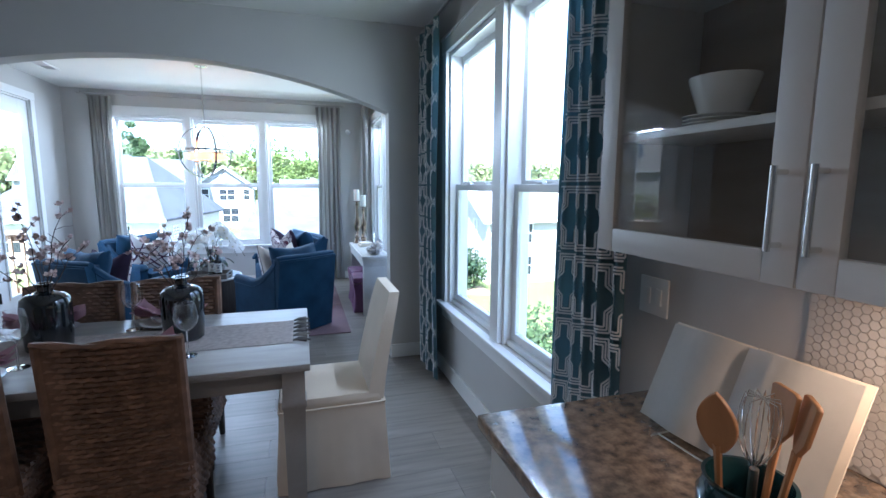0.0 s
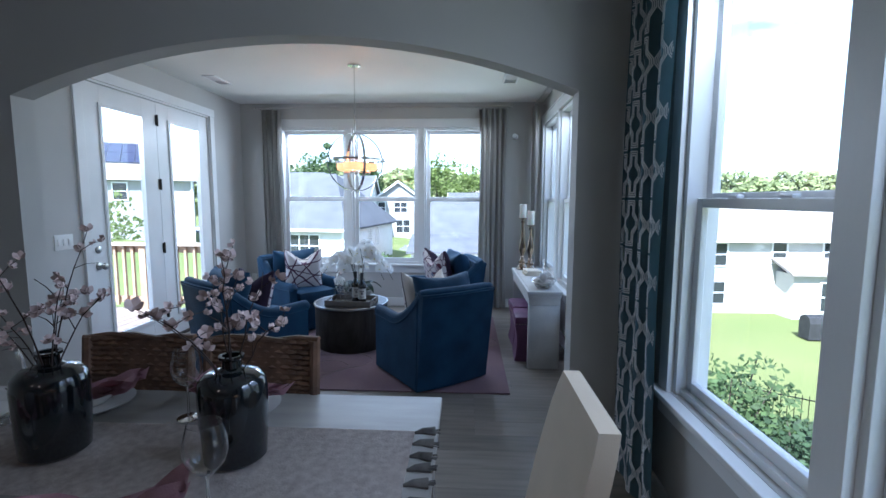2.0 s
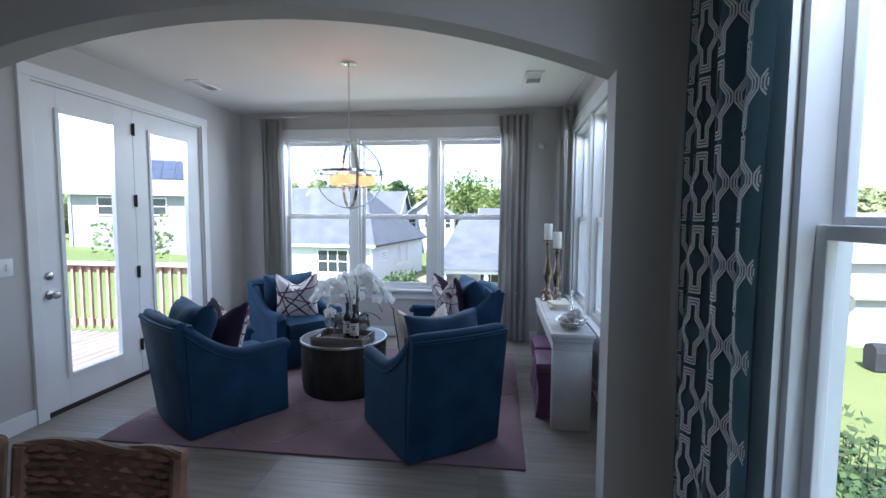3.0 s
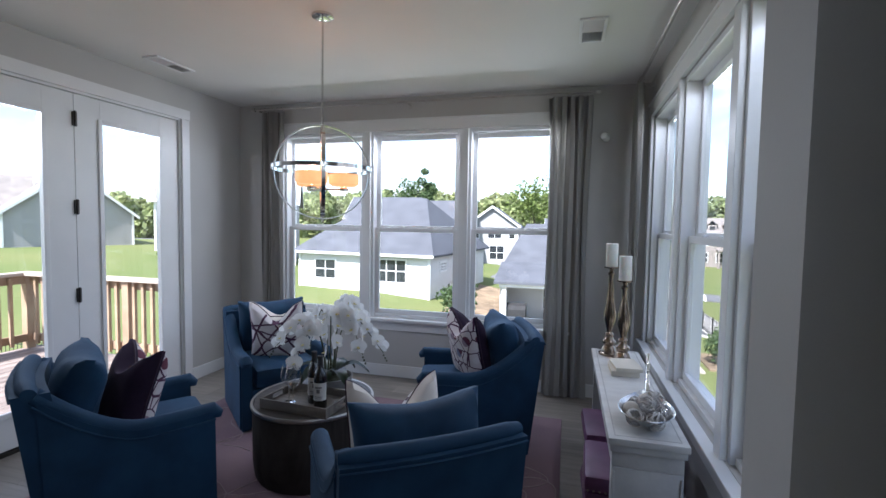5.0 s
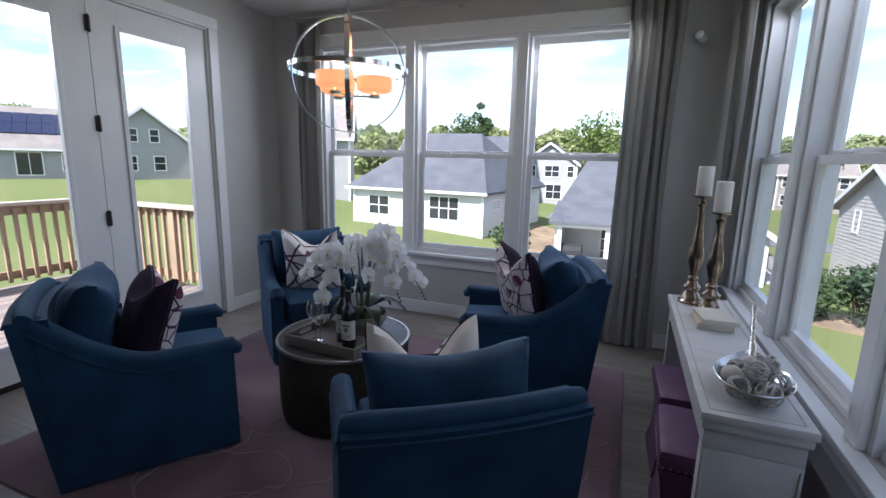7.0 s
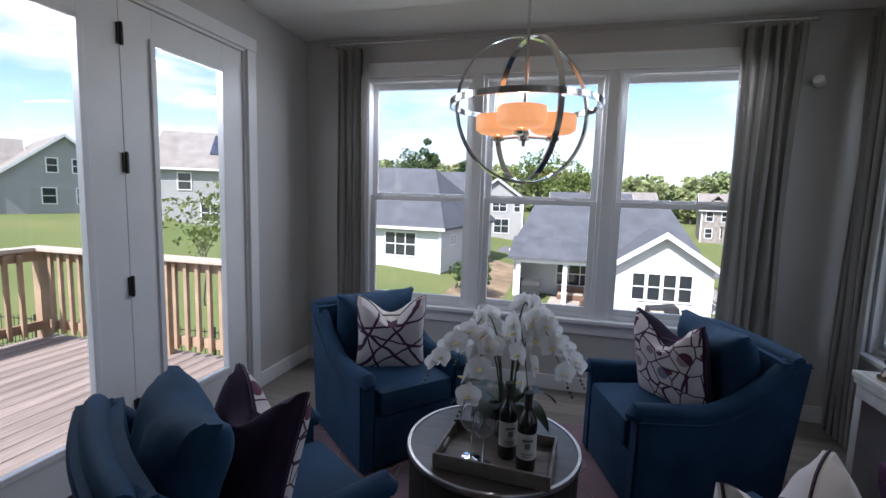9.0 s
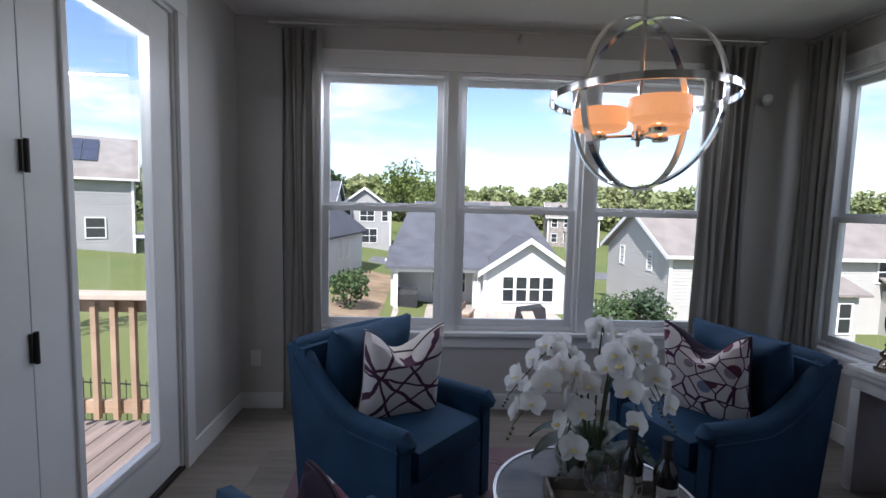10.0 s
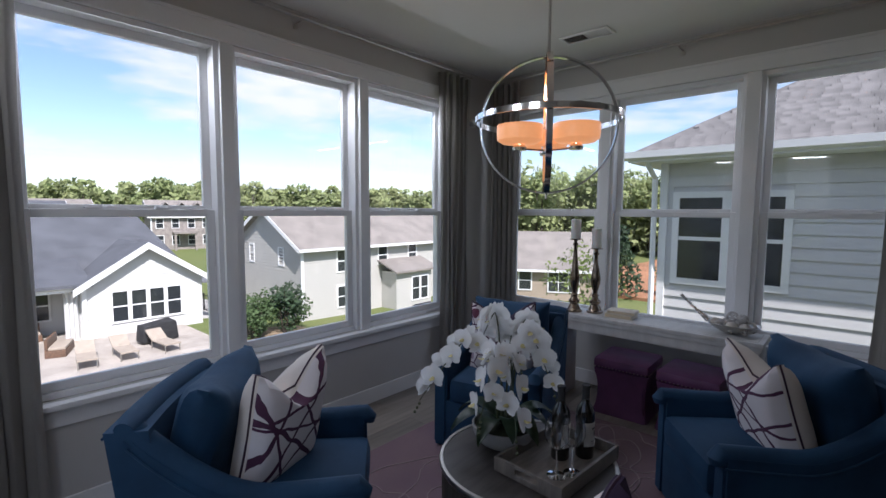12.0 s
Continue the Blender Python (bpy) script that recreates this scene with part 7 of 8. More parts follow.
def wicker_chair(m):
    """A high-backed wicker side chair facing +y."""
    root = thing("wicker_chair", m, "woven brown wicker dining chair at the table", "dining chair", "wicker dining chairs")
    W = 0.42
    tilt = pose(0, -0.20, 0.40, 6, 0, 0)
    bm = bmesh.new()
    box(bm, -W / 2, W / 2, 0.005, 0.011, 0.0, 0.53)
    bk = part("backrest", bm, M_WICKER, root, at=tilt)
    for k in range(27):
        bm = bmesh.new()
        weave(bm, W, 0.0, 0.53, 0.02, 27, only=k)
        part("strand", bm, M_WICKER, bk)
    for s in (-1, 1):
        bm = bmesh.new()
        tube(bm, [(s * W / 2, 0.02, -0.02), (s * W / 2, 0.02, 0.53)], 0.02, 8)
        part("upright", bm, M_WICKER, bk)
    bm = bmesh.new()
    for t in range(3):
        pts = []
        for i in range(40):
            u = i / 39
            a = u * 26 + t * 2.09
            pts.append(((u - 0.5) * (W + 0.03), 0.02 * (2 * u - 1) ** 2 + 0.008 * math.cos(a * 0.4), 0.532 + 0.007 * math.sin(a * 0.4)))
        tube(bm, pts, 0.010, 5)
    part("braided_top", bm, M_WICKER, bk)
    for name, w, z0, z1, at_ in (("side_panel", 0.40, 0.0, 0.24, pose(-0.215, 0.0, 0.19, 0, 0, 90)), ("side_panel", 0.40, 0.0, 0.24, pose(0.215, 0.0, 0.19, 0, 0, 90)),
                                 ("front_panel", W, 0.0, 0.24, pose(0, 0.21, 0.19)), ("rear_panel", W, 0.0, 0.28, pose(0, -0.20, 0.15)), ("seat", W, -0.2, 0.2, pose(0, 0, 0.43, 90, 0, 0))):
        panel = part(name, boxm(-w / 2, w / 2, -0.003, 0.003, z0, z1), M_WICKER, root, at=at_)
        n = int((z1 - z0) / 0.0195)
        for k in range(n):
            bm = bmesh.new()
            weave(bm, w, z0, z1, 0.0, n, only=k)
            part("strand", bm, M_WICKER, panel)
    for sx in (-1, 1):
        for sy in (-1, 1):
            bm = bmesh.new()
            tube(bm, [(sx * 0.19, sy * 0.18, 0.2), (sx * 0.195, sy * 0.19, 0.001)], [0.024, 0.016], 8)
            part("leg", bm, M_DARKLEG, root)
    return root


wc = wicker_chair(pose(-0.335, 2.675, 0))
copy_thing(wc, pose(-0.885, 2.675, 0))
copy_thing(wc, pose(-0.375, 3.30, 0, 0, 0, 180))
copy_thing(wc, pose(-0.865, 3.30, 0, 0, 0, 180))

# slipcovered chair at the head of the table, facing it
sl = thing("slipcover_chair", pose(0.43, 3.028, 0, 0, 0, 90), "cream slipcovered parson chair at the table's end", "dining chair")
bm = bmesh.new()
n = 10
rows = []
for k in range(n + 1):
    f = k / n
    z = 0.42 + 0.53 * f
    y = -0.245 - 0.06 * f - 0.03 * f * f
    w = (0.222 - 0.006 * f) * (1 - 0.10 * max(0.0, (f - 0.78) / 0.22) ** 2)
    t = 0.08 - 0.03 * f
    rows.append([(x * w, y + (t if fy else 0), z) for x, fy in ((-1, 0), (1, 0), (1, 1), (-1, 1))])
vs = [[bm.verts.new(p) for p in r] for r in rows]
for a, b in zip(vs, vs[1:]):
    for i in range(4):
        bm.faces.new((a[i], a[(i + 1) % 4], b[(i + 1) % 4], b[i]))
bm.faces.new(vs[0][::-1])
bm.faces.new(vs[-1])
rim = [e for e in bm.edges if e.calc_face_angle(0) > 0.6]
bmesh.ops.bevel(bm, geom=rim, offset=0.023, segments=4, affect="EDGES", profile=0.6)
part("backrest", bm, M_CREAM, sl)
bm = boxm(-0.225, 0.225, -0.24, 0.25, 0.40, 0.465, 0.025)
part("seat", bm, M_CREAM, sl)
bm = bmesh.new()
P = [(-0.225, -0.25), (0.225, -0.25), (0.225, 0.25), (-0.225, 0.25)]
per = []
for a, b in zip(P, P[1:] + P[:1]):
    for i in range(16):
        f = i / 16
        per.append((a[0] + (b[0] - a[0]) * f, a[1] + (b[1] - a[1]) * f, f))
grid = []
for k in range(8):
    f = k / 7
    r = []
    for i, (x, y, e) in enumerate(per):
        fl = 1 + 0.09 * f + 0.02 * f * math.sin(i * 0.9) + 0.012 * f * math.sin(i * 2.3)
        r.append(bm.verts.new((x * fl, y * fl, 0.41 - 0.405 * f)))
    grid.append(r)
for a, b in zip(grid, grid[1:]):
    for i in range(len(a)):
        bm.faces.new((a[i], b[i], b[(i + 1) % len(a)], a[(i + 1) % len(a)]))
bm.faces.new(grid[0])
bmesh.ops.recalc_face_normals(bm, faces=bm.faces)
part("skirt", bm, M_CREAM, sl)
bm = bmesh.new()
tube(bm, [(x * 1.012, y * 1.012, 0.408) for x, y, _ in per], 0.004, 5, closed=True)
part("piping", bm, M_CREAM, sl)
bm = bmesh.new()
tube(bm, [(0, -0.262, 0.41), (0.01, -0.268, 0.2), (0.0, -0.275, 0.02)], 0.006, 6)
part("kick_pleat", bm, M_CREAM, sl)

# patterned drapes
M_TEAL = mat("teal_grey_drape", (0.125, 0.215, 0.255), 0.85, var=0.12, scale=4, bump=0.3, bscale=300)
leafy(M_TEAL, 0.15)
M_INK = mat("white_trellis_print", (0.74, 0.75, 0.75), 0.85, var=0.06, bump=0.1, bscale=300)


def trellis(m, width, height, folds, label, seed, depth):
    """The teal drape with its printed crosses: each outline runs three times over the folds."""
    root, place = drape(m, width, height, folds, M_TEAL, label, "patterned drapes", depth, 0.0, seed, 0.0)
    cloth_w = width * 1.95
    bm = bmesh.new()

    def on(s, z):
        u, f = s / cloth_w, z / height
        e = 0.002
        p = Vector(place(u, f))
        q = Vector(place(u + e, f))
        t = (q - p).normalized()
        nrm = Vector((t.y, -t.x, 0))
        return p, nrm

    ch_, cw = 0.243, 0.165
    half = [(0.034, 0.0), (0.034, 0.27), (0.0775, 0.44), (0.0775, 0.56), (0.034, 0.73), (0.034, 1.0)]
    nc = int(cloth_w / cw) + 1
    for c in range(nc + 1):
        for r in range(int(height / ch_) + 1):
            for inset in (0.0, 0.010, 0.020):
                out = []
                side = [(x - inset * (0.9 if x < 0.05 else 1.25), z) for x, z in half]
                z0, z1 = 0.010 + inset, ch_ - 0.010 - inset
                poly = [(x, z0 + (z1 - z0) * z) for x, z in side] + [(-x, z0 + (z1 - z0) * z) for x, z in side[::-1]]
                poly.append(poly[0])
                for (xa, za), (xb, zb) in zip(poly, poly[1:]):
                    k = max(1, int(math.hypot(xb - xa, zb - za) / 0.012))
                    for i in range(k):
                        out.append((xa + (xb - xa) * i / k, za + (zb - za) * i / k))
                out.append(out[0])
                prev = None
                for (xa, za), (xb, zb) in zip(out, out[1:]):
                    sa, sb = c * cw + xa, c * cw + xb
                    Z0, Z1 = r * ch_ + za, r * ch_ + zb
                    if min(sa, sb) < 0.004 or max(sa, sb) > cloth_w - 0.004 or max(Z0, Z1) > height - 0.01 or min(Z0, Z1) < 0.005:
                        continue
                    d = Vector((xb - xa, zb - za))
                    if d.length < 1e-6:
                        continue
                    d = d.normalized() * 0.0031
                    q = []
                    for s_, z_, g in ((sa, Z0, 1), (sb, Z1, 1), (sb, Z1, -1), (sa, Z0, -1)):
                        p, nn = on(min(cloth_w - 0.002, max(0.002, s_ - d.y * g)), min(height - 0.002, max(0.002, z_ + d.x * g)))
                        q.append(bm.verts.new(p + nn * 0.0062))
                    bm.faces.new(q)
    part("trellis_print", bm, M_INK, root, "white triple-line trellis print", soft=False)
    return root


trellis(pose(1.25, 4.105, 0.02, 0, 0, -90), 0.57, 2.60, 3, "teal drape with a white trellis print beside the window", 1, 0.035)
trellis(pose(1.25, 1.98, 0.02, 0, 0, -90), 0.44, 2.60, 5, "teal drape with a white trellis print beside the cabinet", 2, 0.04)
rod("y", 1.25, 1.74, 4.36, 2.635, "slim dark curtain rod over the dining windows", (1.8, 3.0, 4.3), 0.114)

# ---- kitchen end ----
M_CAB = mat("white_cabinet_paint", (0.62, 0.60, 0.57), 0.42, var=0.03, scale=3, bump=0.04, bscale=80)
M_CABIN = mat("cabinet_inside_tan", (0.34, 0.29, 0.24), 0.6, var=0.1, scale=3, bump=0.05, stretch=(1, 1, 6))
M_GRANITE = mat("brown_granite", (0.27, 0.20, 0.14), 0.12, var=0.5, scale=38, bump=0.0, bscale=120, second=(0.06, 0.05, 0.045), coat=0.3)
M_TILE = mat("pale_hex_tile", (0.58, 0.56, 0.53), 0.18, var=0.06, scale=12, bump=0.03, rnd=0.05, coat=0.2)
M_GROUT = mat("pale_grout", (0.50, 0.48, 0.455), 0.9, var=0.1, bump=0.2)
M_PAPER = mat("book_paper", (0.66, 0.66, 0.64), 0.8, var=0.05, scale=5, bump=0.05)
M_SPOON = mat("wooden_spoon", (0.40, 0.20, 0.085), 0.5, var=0.2, scale=12, bump=0.1, stretch=(1, 1, 0.2))
M_CROCK = mat("dark_teal_glaze", (0.012, 0.04, 0.05), 0.12, var=0.25, scale=14, bump=0.04, coat=0.5)
KY = 1.645
cnt = tagged(part("countertop", boxm(0.717, XD, -1.6, KY, 0.868, 0.902, 0.005), M_GRANITE), "polished brown granite countertop", "countertop")


def base_unit(y0, y1):
    root = thing("base_cabinet", pose(0.75, (y0 + y1) / 2, 0), "white painted base cabinet under the granite", "cabinet", "base cabinets")
    w = (y1 - y0) / 2
    part("body", boxm(0.02, XD - 0.752, -w + 0.001, w - 0.001, 0.10, 0.866), M_CAB, root, soft=False)
    part("toe_kick", boxm(0.07, XD - 0.752, -w + 0.001, w - 0.001, 0.001, 0.099), M_CAB, root, soft=False)
    for a, b in ((-w + 0.003, -0.0015), (0.0015, w - 0.003)):
        dr = part("door", boxm(0, 0.018, a, b, 0.11, 0.70, 0.003), M_CAB, root)
        bm = bmesh.new()
        tube(bm, [(-0.03, (b if a < 0 and b < 0.01 else a) + (-0.05 if b < 0.01 else 0.05), 0.55), (-0.03, (b if a < 0 and b < 0.01 else a) + (-0.05 if b < 0.01 else 0.05), 0.66)], 0.005, 8)
        part("handle", bm, M_CHROME, dr)
    part("drawer", boxm(0, 0.018, -w + 0.003, w - 0.003, 0.706, 0.858, 0.003), M_CAB, root)


base_unit(0.60, KY - 0.012)
base_unit(-0.45, 0.598)
base_unit(-1.5, -0.452)


def wall_unit(y0, y1, glazed):
    """An upper cabinet with two doors; y1 is its window end."""
    z0, z1, x0, x1 = 1.304, 2.34, 1.072, XD
    root = thing("wall_cabinet", pose(x1, (y0 + y1) / 2, z0), "white wall cabinet with glass doors" if glazed else "white painted wall cabinet", "cabinet", "wall cabinets")
    w, h, d = (y1 - y0) / 2, z1 - z0, x1 - x0
    bm = bmesh.new()
    box(bm, -d + 0.022, -0.002, -w, -w + 0.018, 0, h)
    box(bm, -d + 0.022, -0.002, w - 0.018, w, 0, h)
    box(bm, -d + 0.022, -0.002, -w + 0.018, w - 0.018, 0, 0.02)
    box(bm, -d + 0.022, -0.002, -w + 0.018, w - 0.018, h - 0.02, h)
    part("carcass", bm, M_CAB, root, soft=False)
    part("back_panel", boxm(-0.012, -0.004, -w + 0.019, w - 0.019, 0.021, h - 0.021), M_CABIN, root, soft=False)
    for z in (0.275, 0.62):
        part("shelf", boxm(-d + 0.035, -0.013, -w + 0.019, w - 0.019, z, z + 0.018, 0.002), M_CAB, root)
    for a, b in ((-w + 0.002, -0.0015), (0.0015, w - 0.002)):
        bm = bmesh.new()
        f = 0.058
        box(bm, -d, -d + 0.02, a, a + f, 0, h, 0.003)
        box(bm, -d, -d + 0.02, b - f, b, 0, h, 0.003)
        box(bm, -d, -d + 0.02, a + f, b - f, 0, f, 0.003)
        box(bm, -d, -d + 0.02, a + f, b - f, h - f, h, 0.003)
        dr = part("door", bm, M_CAB, root)
        pn = part("pane", boxm(-d + 0.009, -d + 0.012, a + f - 0.003, b - f + 0.003, f - 0.003, h - f + 0.003), M_PANE, dr, soft=False)
        pn.visible_shadow = False
        hy = b - 0.03 if a < -0.1 else a + 0.03
        bm = bmesh.new()
        tube(bm, [(-d - 0.028, hy, 0.058), (-d - 0.028, hy, 0.198)], 0.0055, 10)
        for z in (0.068, 0.188):
            tube(bm, [(-d - 0.028, hy, z), (-d + 0.002, hy, z)], 0.005, 8)
        part("handle", bm, M_CHROME, dr, "polished bar handle")
    return root


wall_unit(0.639, 1.688, True)
wall_unit(-0.416, 0.637, True)
for k, (y, r) in enumerate(((1.445, 0.07), (1.0, 0.07))):
    bw = thing("bowl", pose(1.20, y, 1.304 + 0.2945 + (0.024 if y > 1.2 else 0.0)), "white ceramic bowl inside the glass cabinet", "bowl", "cabinet china")
    part("body", lathe(bmesh.new(), [(0, 0), (r * 0.6, 0), (r * 0.7, 0.008), (r, 0.075), (r, 0.08), (r * 0.94, 0.078), (r * 0.6, 0.012), (0, 0.008)], 32), M_PLATE, bw)
pb = thing("plate_stack", pose(1.20, 1.45, 1.304 + 0.2945), "stack of white plates inside the glass cabinet", "plates", "cabinet china")
for k in range(3):
    part("plate", lathe(bmesh.new(), [(0, 0.008 * k), (0.05, 0.008 * k), (0.075, 0.006 + 0.008 * k), (0.075, 0.0075 + 0.008 * k), (0, 0.006 + 0.008 * k)], 28), M_PLATE, pb)

# hexagon tile splash
spl = thing("backsplash", pose(XD, 0, 0.904), "pale glossy hexagon mosaic tile splash", "tiles", kind="structure")
part("grout", boxm(-0.006, -0.001, -1.5, 1.33, 0, 0.40), M_GROUT, spl, soft=False)
hexm = bmesh.new()
R = 0.0098
prism(hexm, [(R * math.cos(radians(60 * i)), R * math.sin(radians(60 * i))) for i in range(6)], -0.0085, -0.0065, "x")
bmesh.ops.bevel(hexm, geom=[e for e in hexm.edges if e.verts[0].co.x < -0.008 and e.verts[1].co.x < -0.008], offset=0.0012, segments=1, affect="EDGES")
hx = None
field = bmesh.new()
cnt_ = 0
for i in range(82):
    for j in range(21):
        y = 1.32 - 0.0162 * i
        z = 0.012 + 0.0187 * j + (0.00935 if i % 2 else 0)
        if z > 0.392 or y < 0.05:
            continue
        if 20 < i < 45 and cnt_ < 300:
            cnt_ += 1
            if hx is None:
                hx = part("tile", hexm, M_TILE, spl, at=pose(0, y, z), soft=False)
            else:
                again(hx, spl, pose(0, y, z))
        else:
            prism(field, [(y + R * math.cos(radians(60 * k)), z + R * math.sin(radians(60 * k))) for k in range(6)], -0.0085, -0.0065, "x")
ob = part("tile_field", field, M_TILE, spl, soft=False)
ob["kind"] = "stuff"
plate(pose(XD, 1.79, 1.13, 0, 0, -90), 0.118, 0.118, 2, "switch")

# open cookbook on a wire stand
cb = thing("cookbook", pose(1.142, 1.335, 0.944, 0, 0, -86), "open white cookbook leaning on a wire stand", "book")
for s in (-1, 1):
    bm = bmesh.new()
    n = 8
    rows = []
    for i in range(n + 1):
        f = i / n
        rows.append([bm.verts.new((s * 0.20 * f, -0.03 * math.sin(math.pi * min(1, f * 1.2)) * (1 - 0.4 * f) + 0.0 - 0.012 * (1 - f), z)) for z in (-0.04, 0.20)])
    for a, b in zip(rows, rows[1:]):
        bm.faces.new((a[0], b[0], b[1], a[1]))
    bmesh.ops.solidify(bm, geom=list(bm.faces), thickness=0.012)
    pg = part("page_block", bm, M_PAPER, cb, at=pose(0, 0, 0.0, -24, 0, 0))
    part("cover_board", boxm(*sorted((s * 0.002, s * 0.208)), 0.016, 0.02, -0.043, 0.207, 0.001), M_COVER, cb, at=pose(0, 0, 0.0, -24, 0, 0))
stand = thing("book_stand", pose(1.142, 1.335, 0.903, 0, 0, -86), "bent silver wire book stand", "book stand")
bm = bmesh.new()
tube(bm, [(-0.1, -0.085, 0.03), (-0.1, -0.085, 0.006), (-0.1, 0.09, 0.006), (-0.1, 0.09, 0.12), (0.1, 0.09, 0.12), (0.1, 0.09, 0.006), (0.1, -0.085, 0.006), (0.1, -0.085, 0.03)], 0.003, 6)
tube(bm, [(-0.1, -0.06, 0.006), (0.1, -0.06, 0.006)], 0.003, 6)
part("wire", bm, M_CHROME, stand)

crock = thing("utensil_crock", pose(0.972, 1.13, 0.903) @ Matrix.Diagonal((1, 1, 0.86, 1)), "dark teal glazed crock on the countertop", "crock")
part("body", lathe(bmesh.new(), [(0, 0), (0.06, 0), (0.068, 0.01), (0.072, 0.09), (0.062, 0.118), (0.066, 0.128), (0.06, 0.128), (0.056, 0.115), (0.06, 0.02), (0, 0.015)], 36), M_CROCK, crock)


def spoon(dx, dy, az, lean, label, flat):
    root = thing("wooden_spoon", pose(0.972 + dx, 1.13 + dy, 0.92, 0, 0, az) @ pose(0, 0, 0, 0, lean, 0) @ Matrix.Diagonal((0.84, 0.84, 0.84, 1)), label, "kitchen utensil", "utensils in the crock")
    bm = bmesh.new()
    tube(bm, [(0, 0, 0), (0, 0, 0.15), (0, 0, 0.19)], [0.006, 0.007, 0.009], 8)
    part("shaft", bm, M_SPOON, root)
    bm = bmesh.new()
    ring = [(0.0, 0.17)] + [(0.035 * math.sin(math.pi * (0.10 + 0.90 * i / 11)) ** 0.8, 0.178 + 0.122 * i / 11) for i in range(11)] + [(0.0, 0.30)] if not flat else [(0.0, 0.175), (0.012, 0.19), (0.030, 0.215), (0.034, 0.285), (0.026, 0.29), (0.0, 0.29)]
    poly = ring + [(-y, z) for y, z in ring[-2:0:-1]]
    prism(bm, poly, -0.005, 0.005, "x")
    bmesh.ops.bevel(bm, geom=list(bm.edges), offset=0.0015, segments=1, affect="EDGES")
    part("blade", bm, M_SPOON, root)


spoon(-0.02, 0.025, 200, 14, "round wooden spoon standing in the crock", False)
spoon(0.015, -0.028, 320, 9, "flat wooden spatula standing in the crock", True)
spoon(0.025, -0.005, 340, 5, "flat wooden turner standing in the crock", True)
wh = thing("whisk", pose(0.972, 1.125, 0.915, 4, -4, 0) @ Matrix.Diagonal((0.84, 0.84, 0.84, 1)), "steel wire whisk standing in the crock", "kitchen utensil", "utensils in the crock")
bm = bmesh.new()
tube(bm, [(0, 0, 0), (0, 0, 0.15)], 0.008, 8)
part("grip", bm, M_NICKEL, wh)
for k in range(6):
    a = math.pi * k / 6
    bm = bmesh.new()
    pts = []
    for i in range(17):
        f = i / 16
        z = 0.15 + 0.145 * (1 - abs(2 * f - 1) ** 1.6)
        sgn = 1 - 2 * f
        r2 = 0.034 * math.sin(math.pi * min(1, (z - 0.15) / 0.145) ** 0.8 * 0.72) * (1 if sgn >= 0 else -1)
        pts.append((r2 * math.cos(a), r2 * math.sin(a), z))
    tube(bm, pts, 0.0011, 5)
    part("wire", bm, M_CHROME, wh)

# warm light bar under the wall cabinet
bar = thing("under_cabinet_light", pose(1.24, 0.85, 1.303), "slim warm light bar under the cabinet", "light")
part("housing", boxm(-0.02, 0.02, -0.25, 0.25, -0.012, 0, 0.002), M_VINYL, bar)
uc = new("counter_light", bpy.data.lights.new("counter_light", "AREA"))
uc.data.shape, uc.data.size, uc.data.size_y = "RECTANGLE", 0.03, 0.45
uc.data.energy, uc.data.color = 0.32, (1.0, 0.62, 0.36)
uc.matrix_world = pose(1.24, 0.85, 1.288)

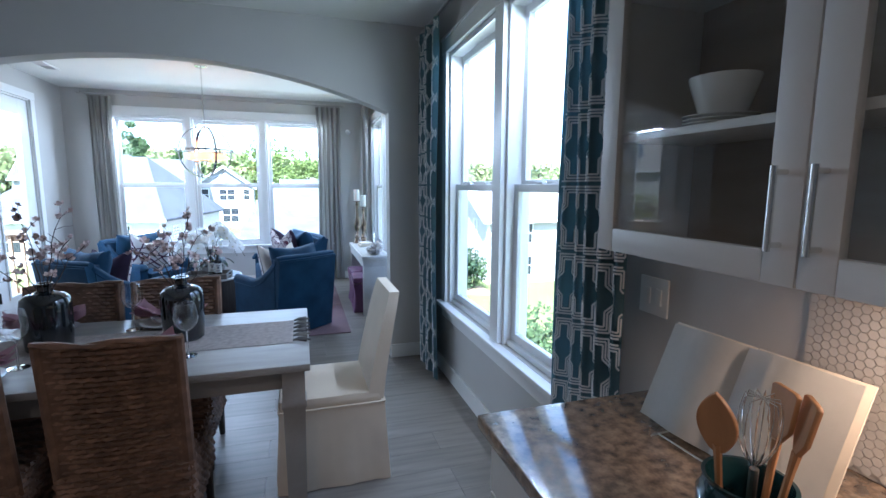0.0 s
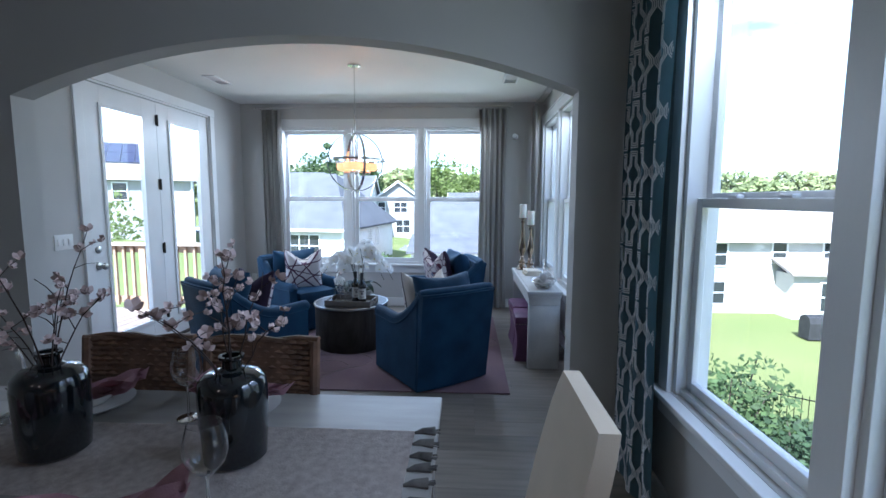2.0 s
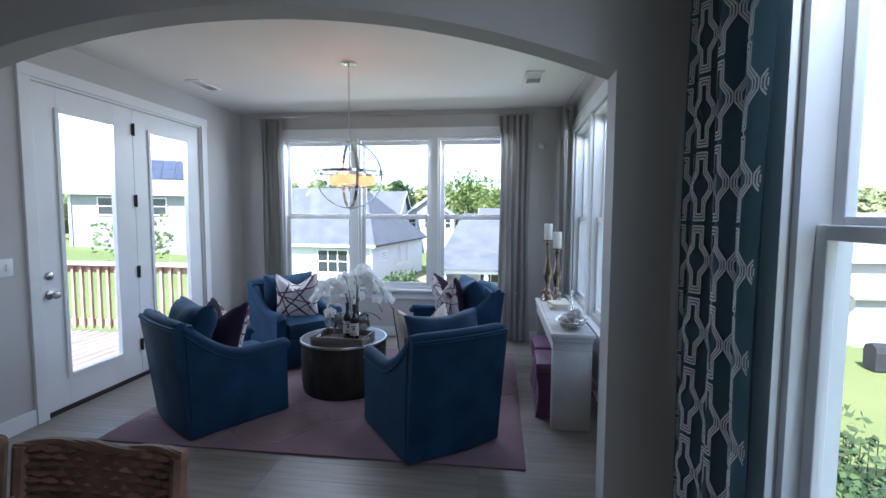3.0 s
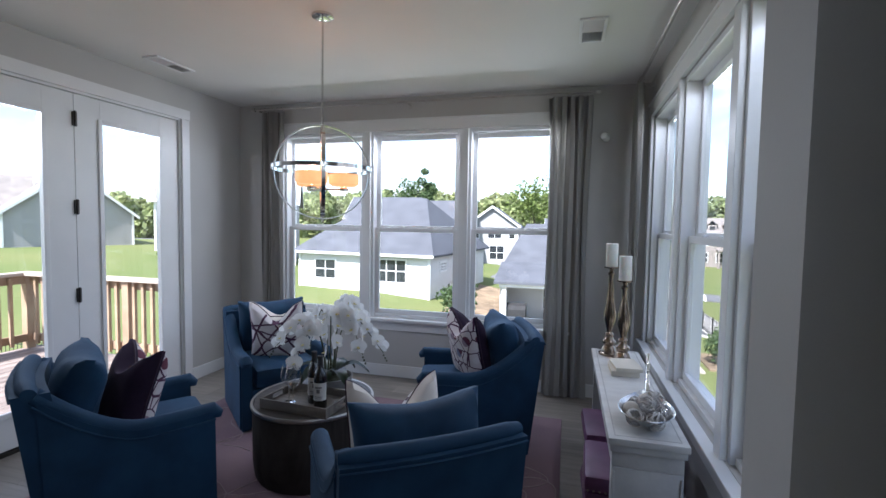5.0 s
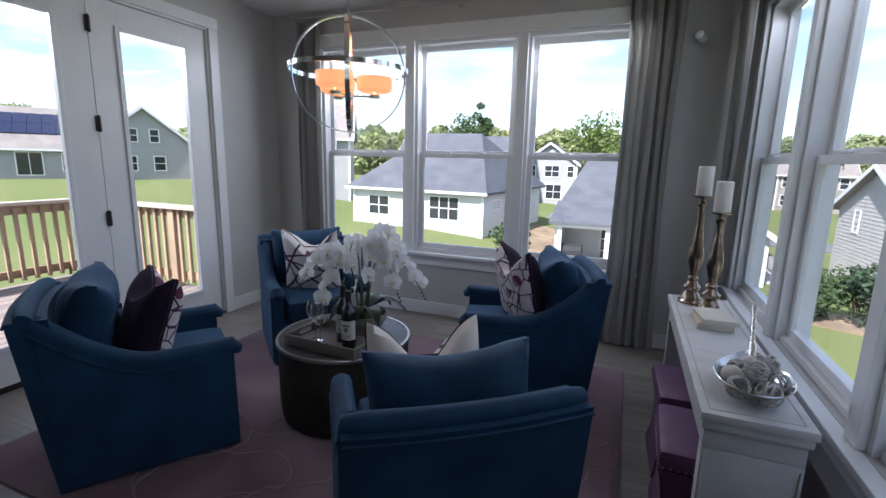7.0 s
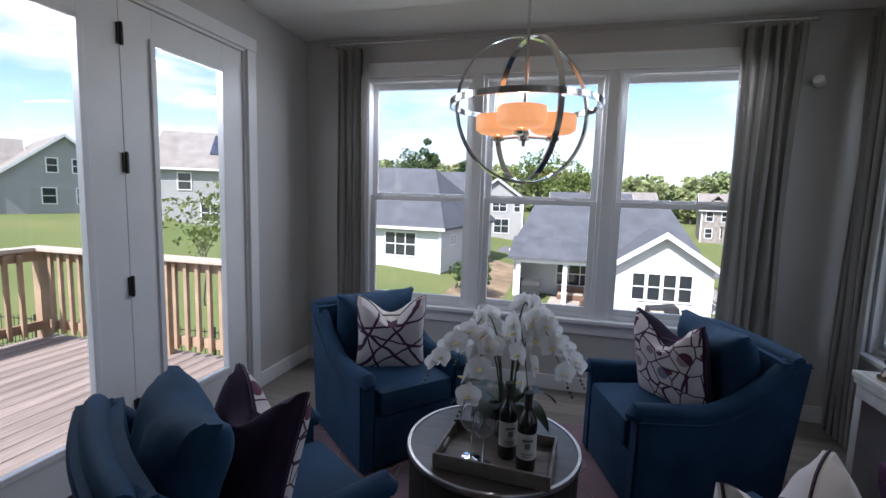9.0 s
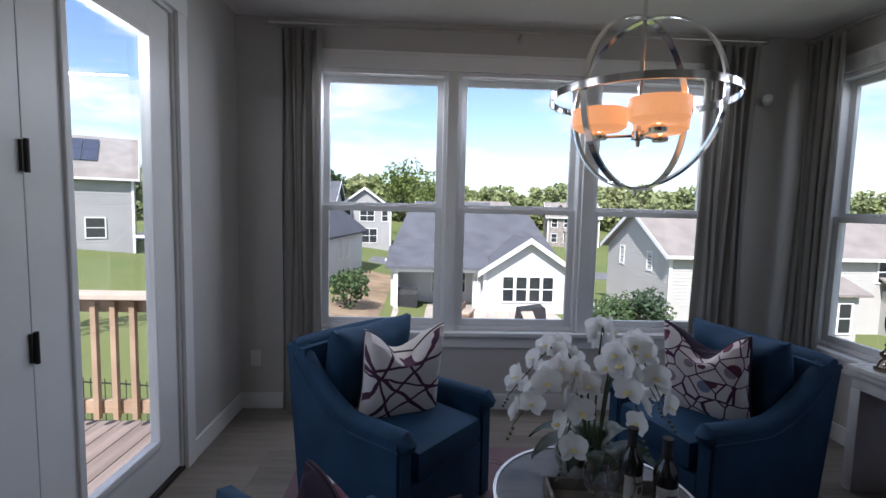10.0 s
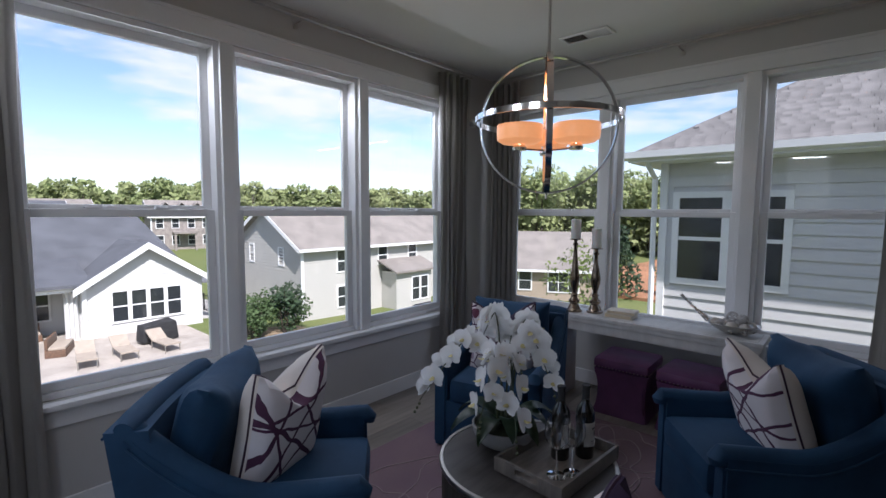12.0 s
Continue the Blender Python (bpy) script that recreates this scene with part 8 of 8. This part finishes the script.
# recessed kitchen ceiling lights, behind the start of the walk; the cabinet glass mirrors them
M_LENS = lit(mat("frosted_lamp_lens", (0.8, 0.78, 0.74), 0.5, var=0.02, bump=0.0), (1.0, 0.74, 0.50), 1.2)
for x, y in ((-0.25, 0.05), (-1.35, 0.05)):
    can = thing("recessed_light", pose(x, y, H), "white recessed ceiling light, lit", "ceiling light", "kitchen ceiling lights")
    part("trim_ring", lathe(bmesh.new(), [(0.055, -0.001), (0.078, -0.001), (0.078, -0.006), (0.055, -0.008), (0.055, -0.001)], 32, close=False), M_VINYL, can)
    part("lens", lathe(bmesh.new(), [(0, -0.001), (0.054, -0.001), (0.054, -0.003), (0, -0.003)], 24), M_LENS, can, "glowing frosted lens")
    sp = new("recessed_lamp", bpy.data.lights.new("recessed_lamp", "SPOT"))
    sp.data.energy, sp.data.color, sp.data.spot_size, sp.data.spot_blend, sp.data.shadow_soft_size = 2.6, (1.0, 0.72, 0.50), radians(140), 0.8, 0.05
    sp.matrix_world = pose(x, y, H - 0.02)

# ---- floor planks ----
floor = thing("floor", pose(0, 0, 0), "grey-brown wood plank floor", "floor", kind="structure")
PW = 0.182
cache = {}
rest = bmesh.new()


def plank(x0, x1, y):
    key = round(x1 - x0, 3)
    if key not in cache:
        cache[key] = part("plank", boxm(0, key - 0.0014, 0.0005, PW - 0.0005, -0.011, 0, 0.0007), M_PLANK, floor, at=pose(x0, y, 0), soft=False)
    else:
        again(cache[key], floor, pose(x0, y, 0))


rng = random.Random(2)
y = 0.6
while y < YF - 0.01:
    lo, hi = (XL - 0.02, XR + 0.02) if y > YA1 - 0.1 else (XW, XD + 0.02)
    x = lo - rng.choice((0.2, 0.5, 0.8, 1.1))
    while x < hi:
        a, b = max(x, lo), min(x + 1.22, hi)
        if b - a > 0.06:
            if a < -2.9:
                box(rest, a, b - 0.003, y + 0.0005, y + PW - 0.0005, -0.011, 0)
            else:
                plank(round(a, 2), round(b, 2), y)
        x += 1.22
    y += PW
y = 0.6 - PW
while y > YB - PW:
    x = XW - rng.choice((0.2, 0.5, 0.8, 1.1))
    while x < XD:
        a, b = max(x, XW), min(x + 1.22, XD + 0.02)
        if b - a > 0.06:
            box(rest, a, b - 0.003, max(y, YB) + 0.0012, y + PW - 0.0012, -0.011, 0)
        x += 1.22
    y -= PW
ob = part("plank_field", rest, M_PLANK, floor, soft=False)
ob["kind"] = "stuff"
